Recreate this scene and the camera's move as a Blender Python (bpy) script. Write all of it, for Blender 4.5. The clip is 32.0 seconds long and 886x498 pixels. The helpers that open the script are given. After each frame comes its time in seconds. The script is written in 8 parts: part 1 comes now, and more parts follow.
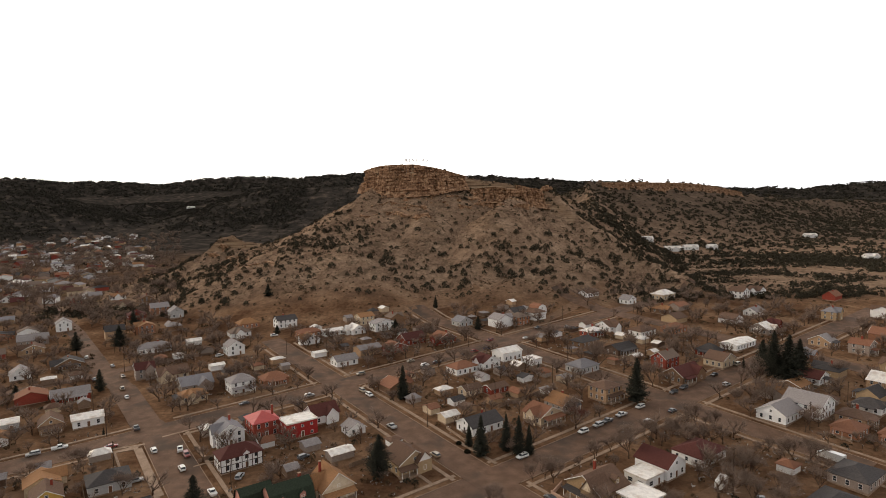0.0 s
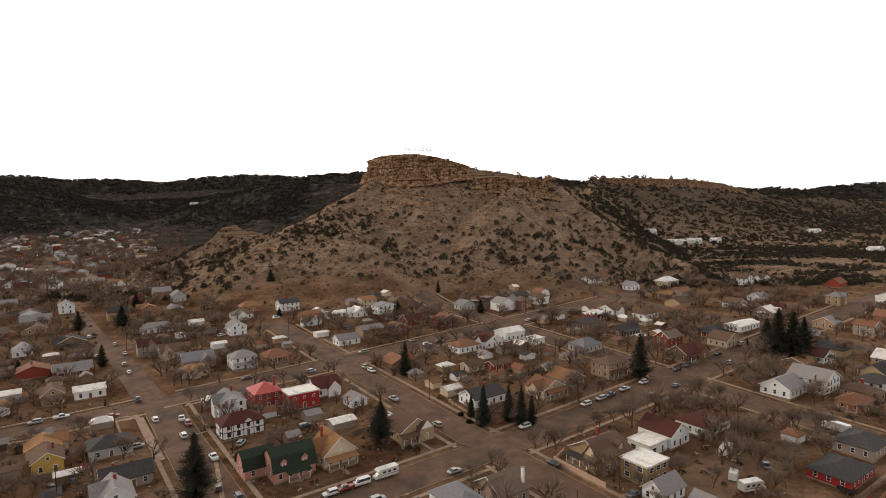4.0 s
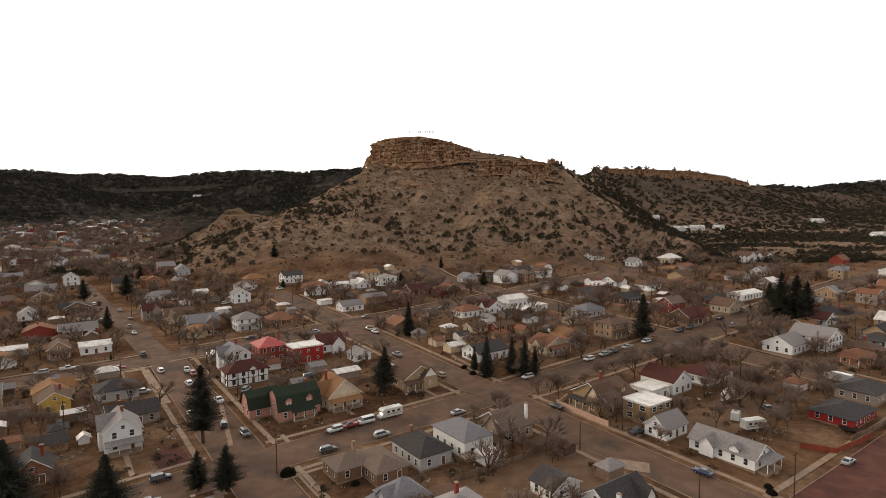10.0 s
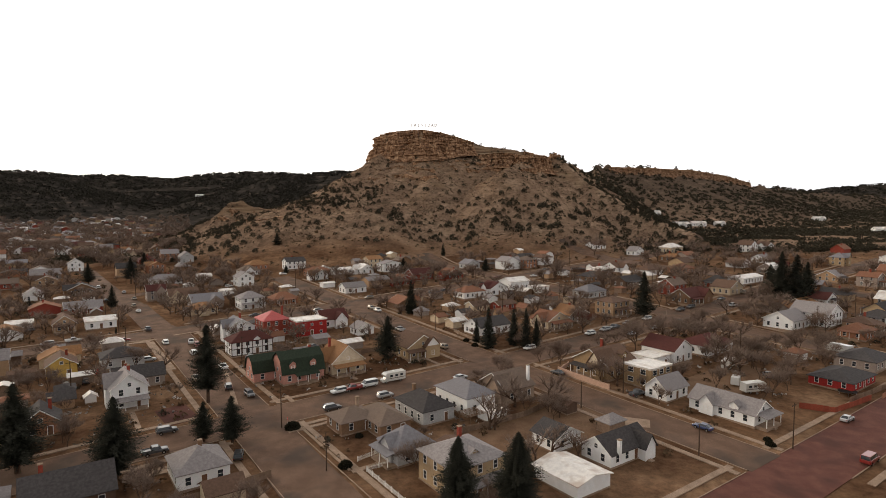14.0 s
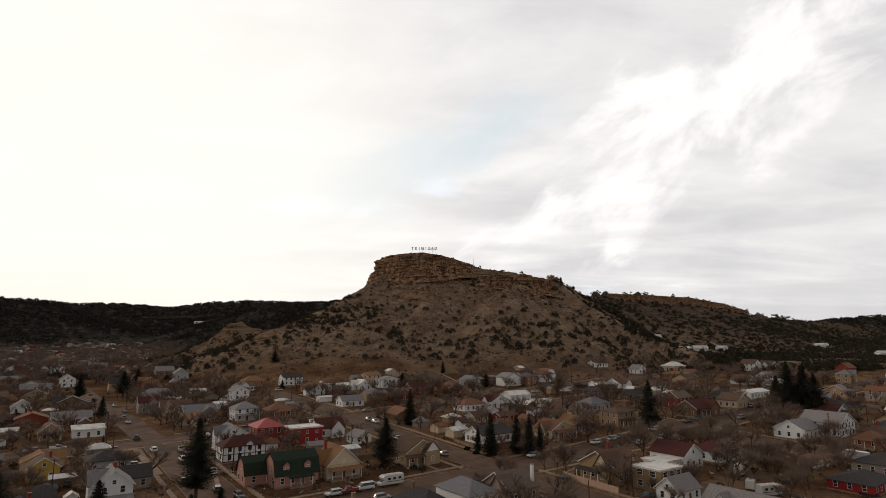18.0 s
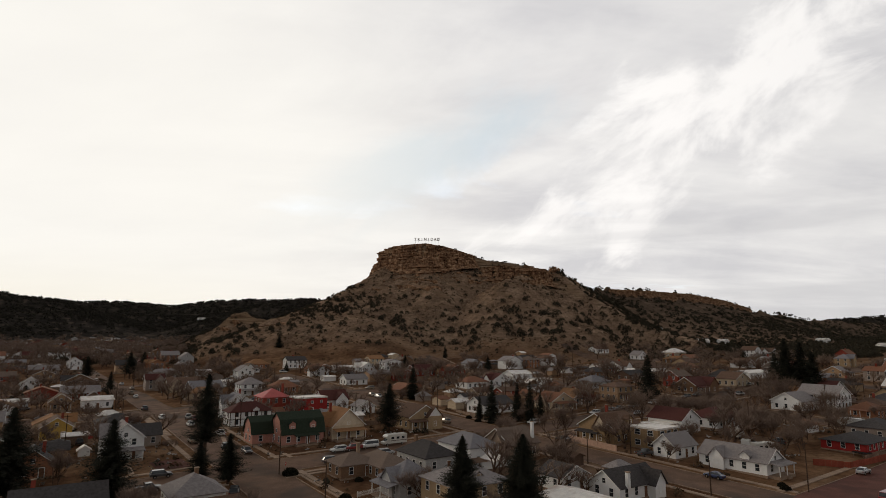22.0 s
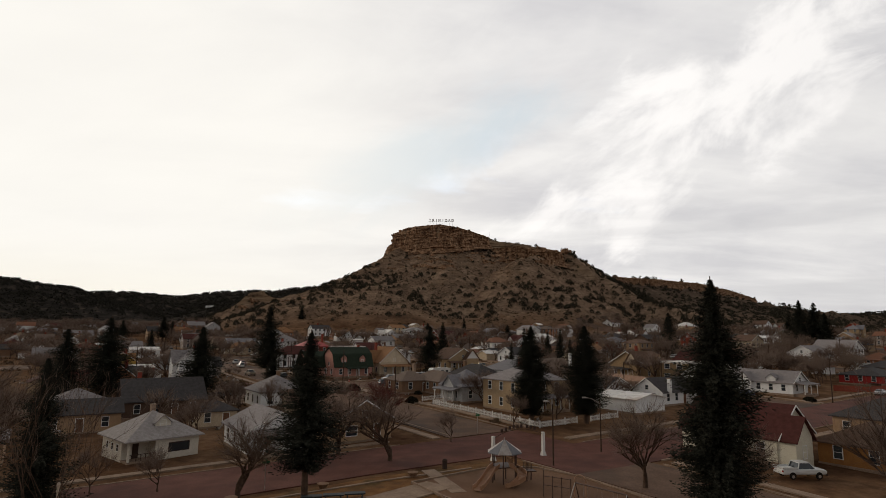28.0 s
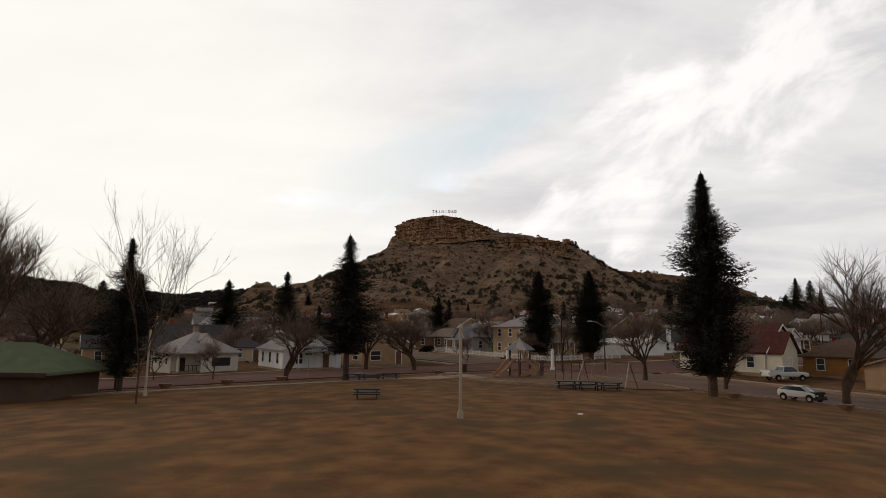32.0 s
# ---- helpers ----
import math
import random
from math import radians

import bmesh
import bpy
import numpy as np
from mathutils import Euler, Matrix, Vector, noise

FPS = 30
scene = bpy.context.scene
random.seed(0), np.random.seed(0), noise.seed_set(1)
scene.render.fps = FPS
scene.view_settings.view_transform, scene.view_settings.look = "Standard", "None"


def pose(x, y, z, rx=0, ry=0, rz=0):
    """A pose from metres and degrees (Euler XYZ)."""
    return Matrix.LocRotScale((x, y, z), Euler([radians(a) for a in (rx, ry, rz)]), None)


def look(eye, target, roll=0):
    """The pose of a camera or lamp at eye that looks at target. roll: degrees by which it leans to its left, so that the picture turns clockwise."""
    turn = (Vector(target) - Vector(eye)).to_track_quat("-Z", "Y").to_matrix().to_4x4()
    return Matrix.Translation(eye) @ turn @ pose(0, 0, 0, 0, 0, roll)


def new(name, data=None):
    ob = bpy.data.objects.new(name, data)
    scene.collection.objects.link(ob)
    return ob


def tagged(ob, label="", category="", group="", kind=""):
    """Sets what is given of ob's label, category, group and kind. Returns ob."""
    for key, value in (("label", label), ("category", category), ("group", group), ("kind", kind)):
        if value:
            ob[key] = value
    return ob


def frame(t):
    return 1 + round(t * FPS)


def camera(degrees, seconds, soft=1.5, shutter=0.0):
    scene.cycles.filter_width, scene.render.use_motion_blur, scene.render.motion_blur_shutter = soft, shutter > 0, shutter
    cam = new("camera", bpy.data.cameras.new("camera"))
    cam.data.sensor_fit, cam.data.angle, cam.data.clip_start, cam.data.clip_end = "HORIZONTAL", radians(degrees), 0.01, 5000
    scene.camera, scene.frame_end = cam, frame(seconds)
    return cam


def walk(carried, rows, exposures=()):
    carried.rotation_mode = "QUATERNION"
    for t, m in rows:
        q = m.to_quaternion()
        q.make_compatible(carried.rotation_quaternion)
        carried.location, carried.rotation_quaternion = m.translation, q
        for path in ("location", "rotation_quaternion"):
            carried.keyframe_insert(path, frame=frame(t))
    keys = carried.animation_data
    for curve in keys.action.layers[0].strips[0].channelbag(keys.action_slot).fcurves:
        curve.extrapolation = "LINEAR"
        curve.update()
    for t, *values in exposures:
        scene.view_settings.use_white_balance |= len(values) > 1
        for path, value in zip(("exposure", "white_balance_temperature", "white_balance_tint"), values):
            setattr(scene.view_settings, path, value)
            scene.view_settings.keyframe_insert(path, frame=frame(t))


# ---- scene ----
cam = camera(75.25, 32.0, soft=0.6)
# seconds, x, y, z, heading, tilt, lean
PATH = [
    (0, 16.02, -6.61, 91.19, -0.277, -4.317, -0.872),
    (0.5, 15.92, -6.42, 89.79, -0.305, -4.320, -0.843),
    (1, 15.95, -6.37, 88.33, -0.356, -4.290, -0.822),
    (1.5, 16.02, -6.42, 87.02, -0.378, -4.296, -0.800),
    (2, 15.92, -6.42, 85.60, -0.389, -4.277, -0.783),
    (2.5, 15.71, -6.43, 84.17, -0.407, -4.279, -0.770),
    (3, 15.67, -6.35, 82.85, -0.423, -4.358, -0.711),
    (3.5, 15.67, -6.43, 81.43, -0.472, -4.250, -0.662),
    (5.5, 15.59, -7.98, 75.90, -0.599, -4.220, -0.540),
    (6, 15.41, -8.27, 74.55, -0.609, -4.234, -0.538),
    (6.5, 15.35, -8.35, 73.16, -0.604, -4.200, -0.506),
    (7, 15.15, -8.41, 71.78, -0.623, -4.247, -0.501),
    (7.5, 15.12, -8.42, 70.43, -0.620, -4.314, -0.443),
    (8, 15.02, -8.36, 69.05, -0.632, -4.318, -0.413),
    (8.5, 14.96, -8.55, 67.71, -0.672, -4.423, -0.394),
    (9, 14.89, -8.49, 66.35, -0.685, -4.380, -0.392),
    (9.5, 14.93, -8.65, 64.98, -0.693, -4.421, -0.372),
    (10, 14.87, -8.94, 63.65, -0.736, -4.362, -0.361),
    (10.5, 14.85, -9.10, 62.29, -0.749, -4.411, -0.307),
    (11, 14.75, -9.47, 60.93, -0.788, -4.300, -0.294),
    (11.5, 14.84, -9.98, 59.63, -0.816, -4.330, -0.271),
    (12, 14.72, -10.50, 58.24, -0.862, -4.528, -0.247),
    (12.5, 14.69, -10.83, 56.90, -0.877, -4.409, -0.195),
    (13, 14.63, -10.92, 55.64, -0.898, -4.460, -0.170),
    (13.5, 14.53, -11.13, 54.21, -0.905, -4.513, -0.190),
    (15.5, 13.94, -13.67, 48.94, -0.762, 3.510, -0.022),
    (16, 13.80, -14.25, 47.71, -0.704, 7.312, -0.069),
    (16.5, 13.87, -14.78, 46.23, -0.683, 9.023, -0.046),
    (17, 13.91, -14.90, 44.94, -0.705, 9.014, -0.013),
    (17.5, 13.88, -14.93, 43.67, -0.758, 8.978, 0.032),
    (18, 13.93, -14.81, 42.24, -0.784, 9.054, 0.052),
    (18.5, 13.91, -14.55, 40.94, -0.838, 9.064, 0.085),
    (19, 14.05, -14.51, 39.60, -0.865, 9.082, 0.121),
    (19.5, 14.22, -14.65, 38.24, -0.902, 9.048, 0.122),
    (20, 14.35, -14.76, 36.92, -0.971, 9.047, 0.141),
    (20.5, 14.20, -14.85, 35.54, -0.944, 9.071, 0.156),
    (21, 13.96, -15.20, 34.21, -0.939, 9.268, 0.174),
    (21.5, 13.92, -15.87, 32.89, -0.990, 9.239, 0.221),
    (22, 13.91, -17.08, 31.51, -1.041, 9.130, 0.260),
    (22.5, 13.77, -18.77, 30.15, -1.082, 8.942, 0.326),
    (23, 13.62, -20.16, 28.81, -1.100, 8.862, 0.393),
    (23.5, 13.32, -21.16, 27.44, -1.113, 8.839, 0.529),
    (24, 12.75, -22.01, 26.04, -1.162, 8.989, 0.788),
    (24.5, 11.68, -22.55, 24.69, -1.223, 8.946, 1.062),
    (25, 9.92, -22.93, 23.29, -1.270, 8.974, 1.267),
    (25.5, 7.74, -23.37, 21.86, -1.317, 8.979, 1.302),
    (27.5, 2.44, -24.78, 16.26, -1.299, 8.726, 0.754),
    (28, 1.96, -25.95, 14.88, -1.290, 8.627, 0.683),
    (28.5, 1.54, -27.61, 13.47, -1.322, 8.585, 0.737),
    (29, 1.19, -29.25, 11.99, -1.360, 8.404, 0.809),
    (29.5, 0.97, -30.52, 10.70, -1.381, 8.393, 0.789),
    (30, 0.66, -31.20, 9.21, -1.389, 8.417, 0.737),
    (30.5, 0.23, -31.79, 7.69, -1.396, 8.504, 0.679),
    (31, 0.01, -31.93, 6.49, -1.419, 8.578, 0.639),
    (31.5, -0.17, -32.01, 5.34, -1.400, 8.559, 0.622),
    (32, -0.25, -31.85, 4.40, -1.381, 8.570, 0.600),
]
walk(cam, [(t, pose(x, y, z, 90 + tilt, 0, -head) @ pose(0, 0, 0, 0, 0, lean)) for t, x, y, z, head, tilt, lean in PATH],
     [(0, 1.05, 6720, 12), (13.5, 1.05, 6720, 12), (15.5, 0.7, 6720, 12), (16, 0.54, 6720, 12), (16.5, 0.28, 6600, 11), (17, 0.12, 6600, 11), (18.5, 0.05, 6600, 11), (20, -0.02, 6600, 11), (24, -0.07, 6600, 11), (32, -0.02, 6600, 11)])

# ---- world, sun ----
world = bpy.data.worlds.new("sky")
scene.world = world
world.use_nodes = True
wt = world.node_tree
wt.nodes.clear()


def wnode(kind, **sets):
    n = wt.nodes.new(kind)
    for k, v in sets.items():
        n.inputs[k].default_value = v
    return n


w_out = wnode("ShaderNodeOutputWorld")
w_bg = wnode("ShaderNodeBackground")
w_sky = wnode("ShaderNodeTexSky")
w_sky.sky_type, w_sky.sun_disc = "NISHITA", False
w_sky.sun_elevation, w_sky.sun_rotation = radians(16), radians(-62)
w_sky.altitude, w_sky.air_density, w_sky.dust_density = 1850, 1.0, 1.2
w_tc = wnode("ShaderNodeTexCoord")
w_sep = wnode("ShaderNodeSeparateXYZ")
wt.links.new(w_tc.outputs["Generated"], w_sep.inputs[0])
w_zc = wnode("ShaderNodeMath")
w_zc.operation = "MAXIMUM"
w_zc.inputs[1].default_value = 0.0
wt.links.new(w_sep.outputs[2], w_zc.inputs[0])
w_za = wnode("ShaderNodeMath")
w_za.operation = "ADD"
w_za.inputs[1].default_value = 0.16
wt.links.new(w_zc.outputs[0], w_za.inputs[0])
# cloud sheet: the direction laid out on a flat layer overhead
w_u = wnode("ShaderNodeMath")
w_u.operation = "DIVIDE"
w_v = wnode("ShaderNodeMath")
w_v.operation = "DIVIDE"
for n, o in ((w_u, 0), (w_v, 1)):
    wt.links.new(w_sep.outputs[o], n.inputs[0])
    wt.links.new(w_za.outputs[0], n.inputs[1])
w_com = wnode("ShaderNodeCombineXYZ")
wt.links.new(w_u.outputs[0], w_com.inputs[0])
wt.links.new(w_v.outputs[0], w_com.inputs[1])
w_com.inputs[2].default_value = 3.7
w_map = wnode("ShaderNodeMapping")
w_map.inputs["Rotation"].default_value = (0, 0, radians(-38))
w_map.inputs["Scale"].default_value = (0.55, 1.0, 1.0)
w_map.inputs["Location"].default_value = (0.35, 0.1, 0.0)
wt.links.new(w_com.outputs[0], w_map.inputs["Vector"])
w_n1 = wnode("ShaderNodeTexNoise", Scale=0.75, Detail=7.0, Roughness=0.55, Distortion=0.45)
wt.links.new(w_map.outputs[0], w_n1.inputs["Vector"])
w_cover = wnode("ShaderNodeValToRGB")
w_cover.color_ramp.elements[0].position, w_cover.color_ramp.elements[1].position = 0.14, 0.36
wt.links.new(w_n1.outputs["Fac"], w_cover.inputs[0])
w_n2 = wnode("ShaderNodeTexNoise", Scale=1.9, Detail=6.0, Roughness=0.55, Distortion=0.3)
wt.links.new(w_map.outputs[0], w_n2.inputs["Vector"])
w_cloud = wnode("ShaderNodeValToRGB")
w_cloud.color_ramp.elements[0].position, w_cloud.color_ramp.elements[1].position = 0.36, 0.62
w_cloud.color_ramp.elements[0].color = (0.68, 0.68, 0.70, 1)
w_cloud.color_ramp.elements[1].color = (0.93, 0.925, 0.91, 1)
wt.links.new(w_n2.outputs["Fac"], w_cloud.inputs[0])
w_blue = wnode("ShaderNodeMix")
w_blue.data_type, w_blue.blend_type = "RGBA", "MIX"
w_blue.inputs[0].default_value = 0.72
wt.links.new(w_sky.outputs[0], w_blue.inputs[6])
w_blue.inputs[7].default_value = (0.80, 0.92, 1.04, 1)
w_skys = wnode("ShaderNodeMix")
w_skys.data_type, w_skys.blend_type = "RGBA", "MIX"
wt.links.new(w_cover.outputs[0], w_skys.inputs[0])
wt.links.new(w_blue.outputs[2], w_skys.inputs[6])
wt.links.new(w_cloud.outputs[0], w_skys.inputs[7])


def wmath(op, x, y=None, clamp=False):
    n = wt.nodes.new("ShaderNodeMath")
    n.operation, n.use_clamp = op, clamp
    for k, v in enumerate((x, y)):
        if v is None:
            continue
        if isinstance(v, (int, float)):
            n.inputs[k].default_value = v
        else:
            wt.links.new(v, n.inputs[k])
    return n.outputs[0]


def wmix(fac, x, y, mode="MIX"):
    n = wt.nodes.new("ShaderNodeMix")
    n.data_type, n.blend_type = "RGBA", mode
    for k, v in ((0, fac), (6, x), (7, y)):
        if isinstance(v, (int, float)):
            n.inputs[k].default_value = v
        elif isinstance(v, tuple):
            n.inputs[k].default_value = v
        else:
            wt.links.new(v, n.inputs[k])
    return n.outputs[2]


def wband(x, lo, hi):
    n = wt.nodes.new("ShaderNodeMapRange")
    n.interpolation_type = "SMOOTHSTEP"
    n.inputs[1].default_value, n.inputs[2].default_value = lo, hi
    wt.links.new(x, n.inputs[0])
    return n.outputs[0]


# fine wisps drawn out along the wind
w_n3 = wt.nodes.new("ShaderNodeTexNoise")
for k, v in (("Scale", 3.2), ("Detail", 11.0), ("Roughness", 0.58), ("Distortion", 0.35)):
    w_n3.inputs[k].default_value = v
w_y = wmath("MAXIMUM", w_sep.outputs[1], 0.05)
w_a, w_e = wmath("DIVIDE", w_sep.outputs[0], w_y), wmath("DIVIDE", w_sep.outputs[2], w_y)
w_wv = wt.nodes.new("ShaderNodeCombineXYZ")
wt.links.new(wmath("ADD", wmath("MULTIPLY", w_a, 0.83 * 1.3), wmath("MULTIPLY", w_e, 0.56 * 1.3)), w_wv.inputs[0])
wt.links.new(wmath("SUBTRACT", wmath("MULTIPLY", w_e, 0.83 * 2.6), wmath("MULTIPLY", w_a, 0.56 * 2.6)), w_wv.inputs[1])
wt.links.new(w_wv.outputs[0], w_n3.inputs["Vector"])
w_wisp = wband(w_n3.outputs["Fac"], 0.40, 0.68)

# an opening of pale blue to the north, a bright streak of cloud beside it


def woval(a0, e0, turn, length, wide, rough):
    c, q = math.cos(turn), math.sin(turn)
    da, de = wmath("SUBTRACT", w_a, a0), wmath("SUBTRACT", w_e, e0)
    p = wmath("DIVIDE", wmath("ADD", wmath("MULTIPLY", da, c), wmath("MULTIPLY", de, q)), length)
    r = wmath("DIVIDE", wmath("SUBTRACT", wmath("MULTIPLY", de, c), wmath("MULTIPLY", da, q)), wide)
    d = wmath("SQRT", wmath("ADD", wmath("MULTIPLY", p, p), wmath("MULTIPLY", r, r)))
    return wmath("ADD", wmath("SUBTRACT", 1.0, d), wmath("MULTIPLY", wmath("SUBTRACT", w_n3.outputs["Fac"], 0.5), rough))


blue_gap = wband(woval(-0.06, 0.315, 0.42, 0.36, 0.11, 2.0), 0.0, 0.9)
streak = wband(woval(0.46, 0.42, 0.62, 0.62, 0.13, 4.2), 0.05, 0.9)
w_last = wmix(wmath("MULTIPLY", w_wisp, 0.22), w_skys.outputs[2], (1.0, 0.99, 0.965, 1))
w_last = wmix(wmath("MULTIPLY", blue_gap, 0.85), w_last, (0.62, 0.72, 0.785, 1))
w_last = wmix(wmath("MULTIPLY", streak, 0.9), w_last, (1.12, 1.105, 1.08, 1))
# long grey bars of cloud low in the east
w_bar = wt.nodes.new("ShaderNodeTexNoise")
w_bar.inputs["Scale"].default_value, w_bar.inputs["Detail"].default_value = 1.0, 4.0
w_barmap = wt.nodes.new("ShaderNodeMapping")
w_barmap.inputs["Scale"].default_value = (1.6, 1.6, 22.0)
wt.links.new(w_tc.outputs["Generated"], w_barmap.inputs["Vector"])
wt.links.new(w_barmap.outputs[0], w_bar.inputs["Vector"])
bars_low = wmath("MULTIPLY", wband(w_bar.outputs["Fac"], 0.48, 0.64), wmath("SUBTRACT", 1.0, wband(w_sep.outputs[2], 0.10, 0.30)))
bars_low = wmath("MULTIPLY", bars_low, wband(w_a, -0.35, 0.5))
w_last = wmix(wmath("MULTIPLY", bars_low, 0.6), w_last, (0.62, 0.62, 0.635, 1))
w_last = wmix(wmath("MULTIPLY", wband(w_a, -0.1, 0.9), 0.24), w_last, (0.55, 0.56, 0.575, 1))
# warm light low in the west
w_dot = wnode("ShaderNodeVectorMath")
w_dot.operation = "DOT_PRODUCT"
w_dot.inputs[1].default_value = (-0.66, 0.73, 0.16)
wt.links.new(w_tc.outputs["Generated"], w_dot.inputs[0])
w_last = wmix(wmath("MULTIPLY", wband(w_dot.outputs["Value"], 0.62, 0.98), 0.85), w_last, (1.02, 1.005, 0.945, 1))
w_low = wmath("MULTIPLY", wmath("SUBTRACT", 1.0, wband(w_sep.outputs[2], 0.0, 0.16)), wmath("SUBTRACT", 1.0, wband(w_a, -0.75, 0.1)))
w_last = wmix(wmath("MULTIPLY", w_low, 0.8), w_last, (0.98, 0.935, 0.80, 1))
# added dimming of the unseen sky overhead and southward, to darken the ground
w_dim = wmath("MULTIPLY", wmath("ADD", wmath("MULTIPLY", wband(w_sep.outputs[2], 0.85, 0.50), 0.62), 0.38), wmath("ADD", wmath("MULTIPLY", wband(w_sep.outputs[1], -0.35, 0.35), 0.5), 0.5))
w_last = wmix(1.0, w_last, w_dim, "MULTIPLY")
wt.links.new(w_last, w_bg.inputs[0])
w_bg.inputs[1].default_value = 1.0
wt.links.new(w_bg.outputs[0], w_out.inputs[0])

sun_data = bpy.data.lights.new("sun", "SUN")
sun_data.energy, sun_data.angle, sun_data.color = 0.8, radians(14), (1.0, 0.84, 0.64)
sun = new("sun", sun_data)
sun.matrix_world = look((-880, 470, 290), (0, 0, 0))


# ---- materials ----
def rgb(c):
    return (c[0], c[1], c[2], 1)


def tone(c):
    """Sun-baked, dusty: the pigments of this dry town lean to brown, the pale paints least."""
    k = min(max((0.60 - max(c)) / 0.35, 0.0), 1.0)
    return (min(c[0] * (1.03 + 0.14 * k), 0.82), c[1] * (0.985 - 0.005 * k), c[2] * (0.93 - 0.07 * k))


def grain(name, a, b, scale=3.0, rough=0.85, bump=0.15, fine=14.0, metal=0.0, stain=None, spread=0.0):
    """A matt surface of two tones: broad patches, fine grain, a little relief; spread varies it from piece to piece."""
    a, b = tone(a), tone(b)
    stain = tone(stain) if stain else None
    m = bpy.data.materials.new(name)
    m.use_nodes = True
    nt = m.node_tree
    bs = nt.nodes["Principled BSDF"]
    bs.inputs["Roughness"].default_value, bs.inputs["Metallic"].default_value = rough, metal
    bs.inputs["Specular IOR Level"].default_value = 0.12 if rough > 0.75 else 0.4
    tc = nt.nodes.new("ShaderNodeTexCoord")
    n1, n2 = nt.nodes.new("ShaderNodeTexNoise"), nt.nodes.new("ShaderNodeTexNoise")
    n1.inputs["Scale"].default_value, n1.inputs["Detail"].default_value = scale, 5.0
    n2.inputs["Scale"].default_value, n2.inputs["Detail"].default_value = fine * scale, 3.0
    nt.links.new(tc.outputs["Object"], n1.inputs["Vector"])
    nt.links.new(tc.outputs["Object"], n2.inputs["Vector"])
    ramp = nt.nodes.new("ShaderNodeValToRGB")
    ramp.color_ramp.elements[0].position, ramp.color_ramp.elements[1].position = 0.35, 0.65
    ramp.color_ramp.elements[0].color, ramp.color_ramp.elements[1].color = rgb(a), rgb(b)
    nt.links.new(n1.outputs["Fac"], ramp.inputs[0])
    mix = nt.nodes.new("ShaderNodeMix")
    mix.data_type, mix.blend_type = "RGBA", "OVERLAY"
    mix.inputs[0].default_value = 0.5
    nt.links.new(ramp.outputs[0], mix.inputs[6])
    nt.links.new(n2.outputs["Fac"], mix.inputs[7])
    last = mix.outputs[2]
    if stain:
        n3 = nt.nodes.new("ShaderNodeTexNoise")
        n3.inputs["Scale"].default_value, n3.inputs["Detail"].default_value = scale * 0.37, 4.0
        nt.links.new(tc.outputs["Object"], n3.inputs["Vector"])
        r3 = nt.nodes.new("ShaderNodeValToRGB")
        r3.color_ramp.elements[0].position, r3.color_ramp.elements[1].position = 0.50, 0.66
        nt.links.new(n3.outputs["Fac"], r3.inputs[0])
        m3 = nt.nodes.new("ShaderNodeMix")
        m3.data_type = "RGBA"
        nt.links.new(r3.outputs[0], m3.inputs[0])
        nt.links.new(last, m3.inputs[6])
        m3.inputs[7].default_value = rgb(stain)
        last = m3.outputs[2]
    if spread:
        info = nt.nodes.new("ShaderNodeObjectInfo")
        hs = nt.nodes.new("ShaderNodeHueSaturation")
        mr = nt.nodes.new("ShaderNodeMapRange")
        mr.inputs[3].default_value, mr.inputs[4].default_value = 1 - spread, 1 + spread
        nt.links.new(info.outputs["Random"], mr.inputs[0])
        nt.links.new(mr.outputs[0], hs.inputs["Value"])
        nt.links.new(last, hs.inputs["Color"])
        last = hs.outputs[0]
    nt.links.new(last, bs.inputs["Base Color"])
    if bump:
        bp = nt.nodes.new("ShaderNodeBump")
        bp.inputs["Strength"].default_value, bp.inputs["Distance"].default_value = bump, 0.05
        nt.links.new(n2.outputs["Fac"], bp.inputs["Height"])
        nt.links.new(bp.outputs[0], bs.inputs["Normal"])
    return m


def glassy(name, tint=(0.03, 0.035, 0.04), rough=0.08):
    m = bpy.data.materials.new(name)
    m.use_nodes = True
    bs = m.node_tree.nodes["Principled BSDF"]
    bs.inputs["Base Color"].default_value, bs.inputs["Roughness"].default_value = rgb(tint), rough
    bs.inputs["IOR"].default_value = 1.5
    return m


# ---- the lie of the land ----
GROUND_Y = (-400, 60, 100, 150, 200, 250, 350, 400, 450, 600, 1000, 2000, 4600)
GROUND_Z = (-0.35, -0.35, 0.6, 2, 4, 7, 13.5, 17, 20, 21, 26, 60, 120)
# crest lines: x, y, height, height of the cliff under it
MAIN_CREST = ((-55, 607, 132.5, 20), (-15, 579, 131, 22), (12, 581, 126, 16), (47, 593, 117.5, 5), (78, 586, 113, 4), (121, 596, 104, 4),
              (150, 612, 96, 2), (178, 650, 86, 0), (222, 800, 92, 0), (279, 1058, 133, 9))
SPUR_CREST = ((-56, 606, 114, 0), (-66, 614, 105, 0), (-100, 628, 83, 0), (-142, 633, 66, 0), (-178, 622, 53, 0), (-200, 614, 58, 5), (-213, 612, 64, 9), (-226, 608, 61, 9), (-240, 598, 44, 3), (-262, 575, 30, 0), (-290, 540, 18, 0))
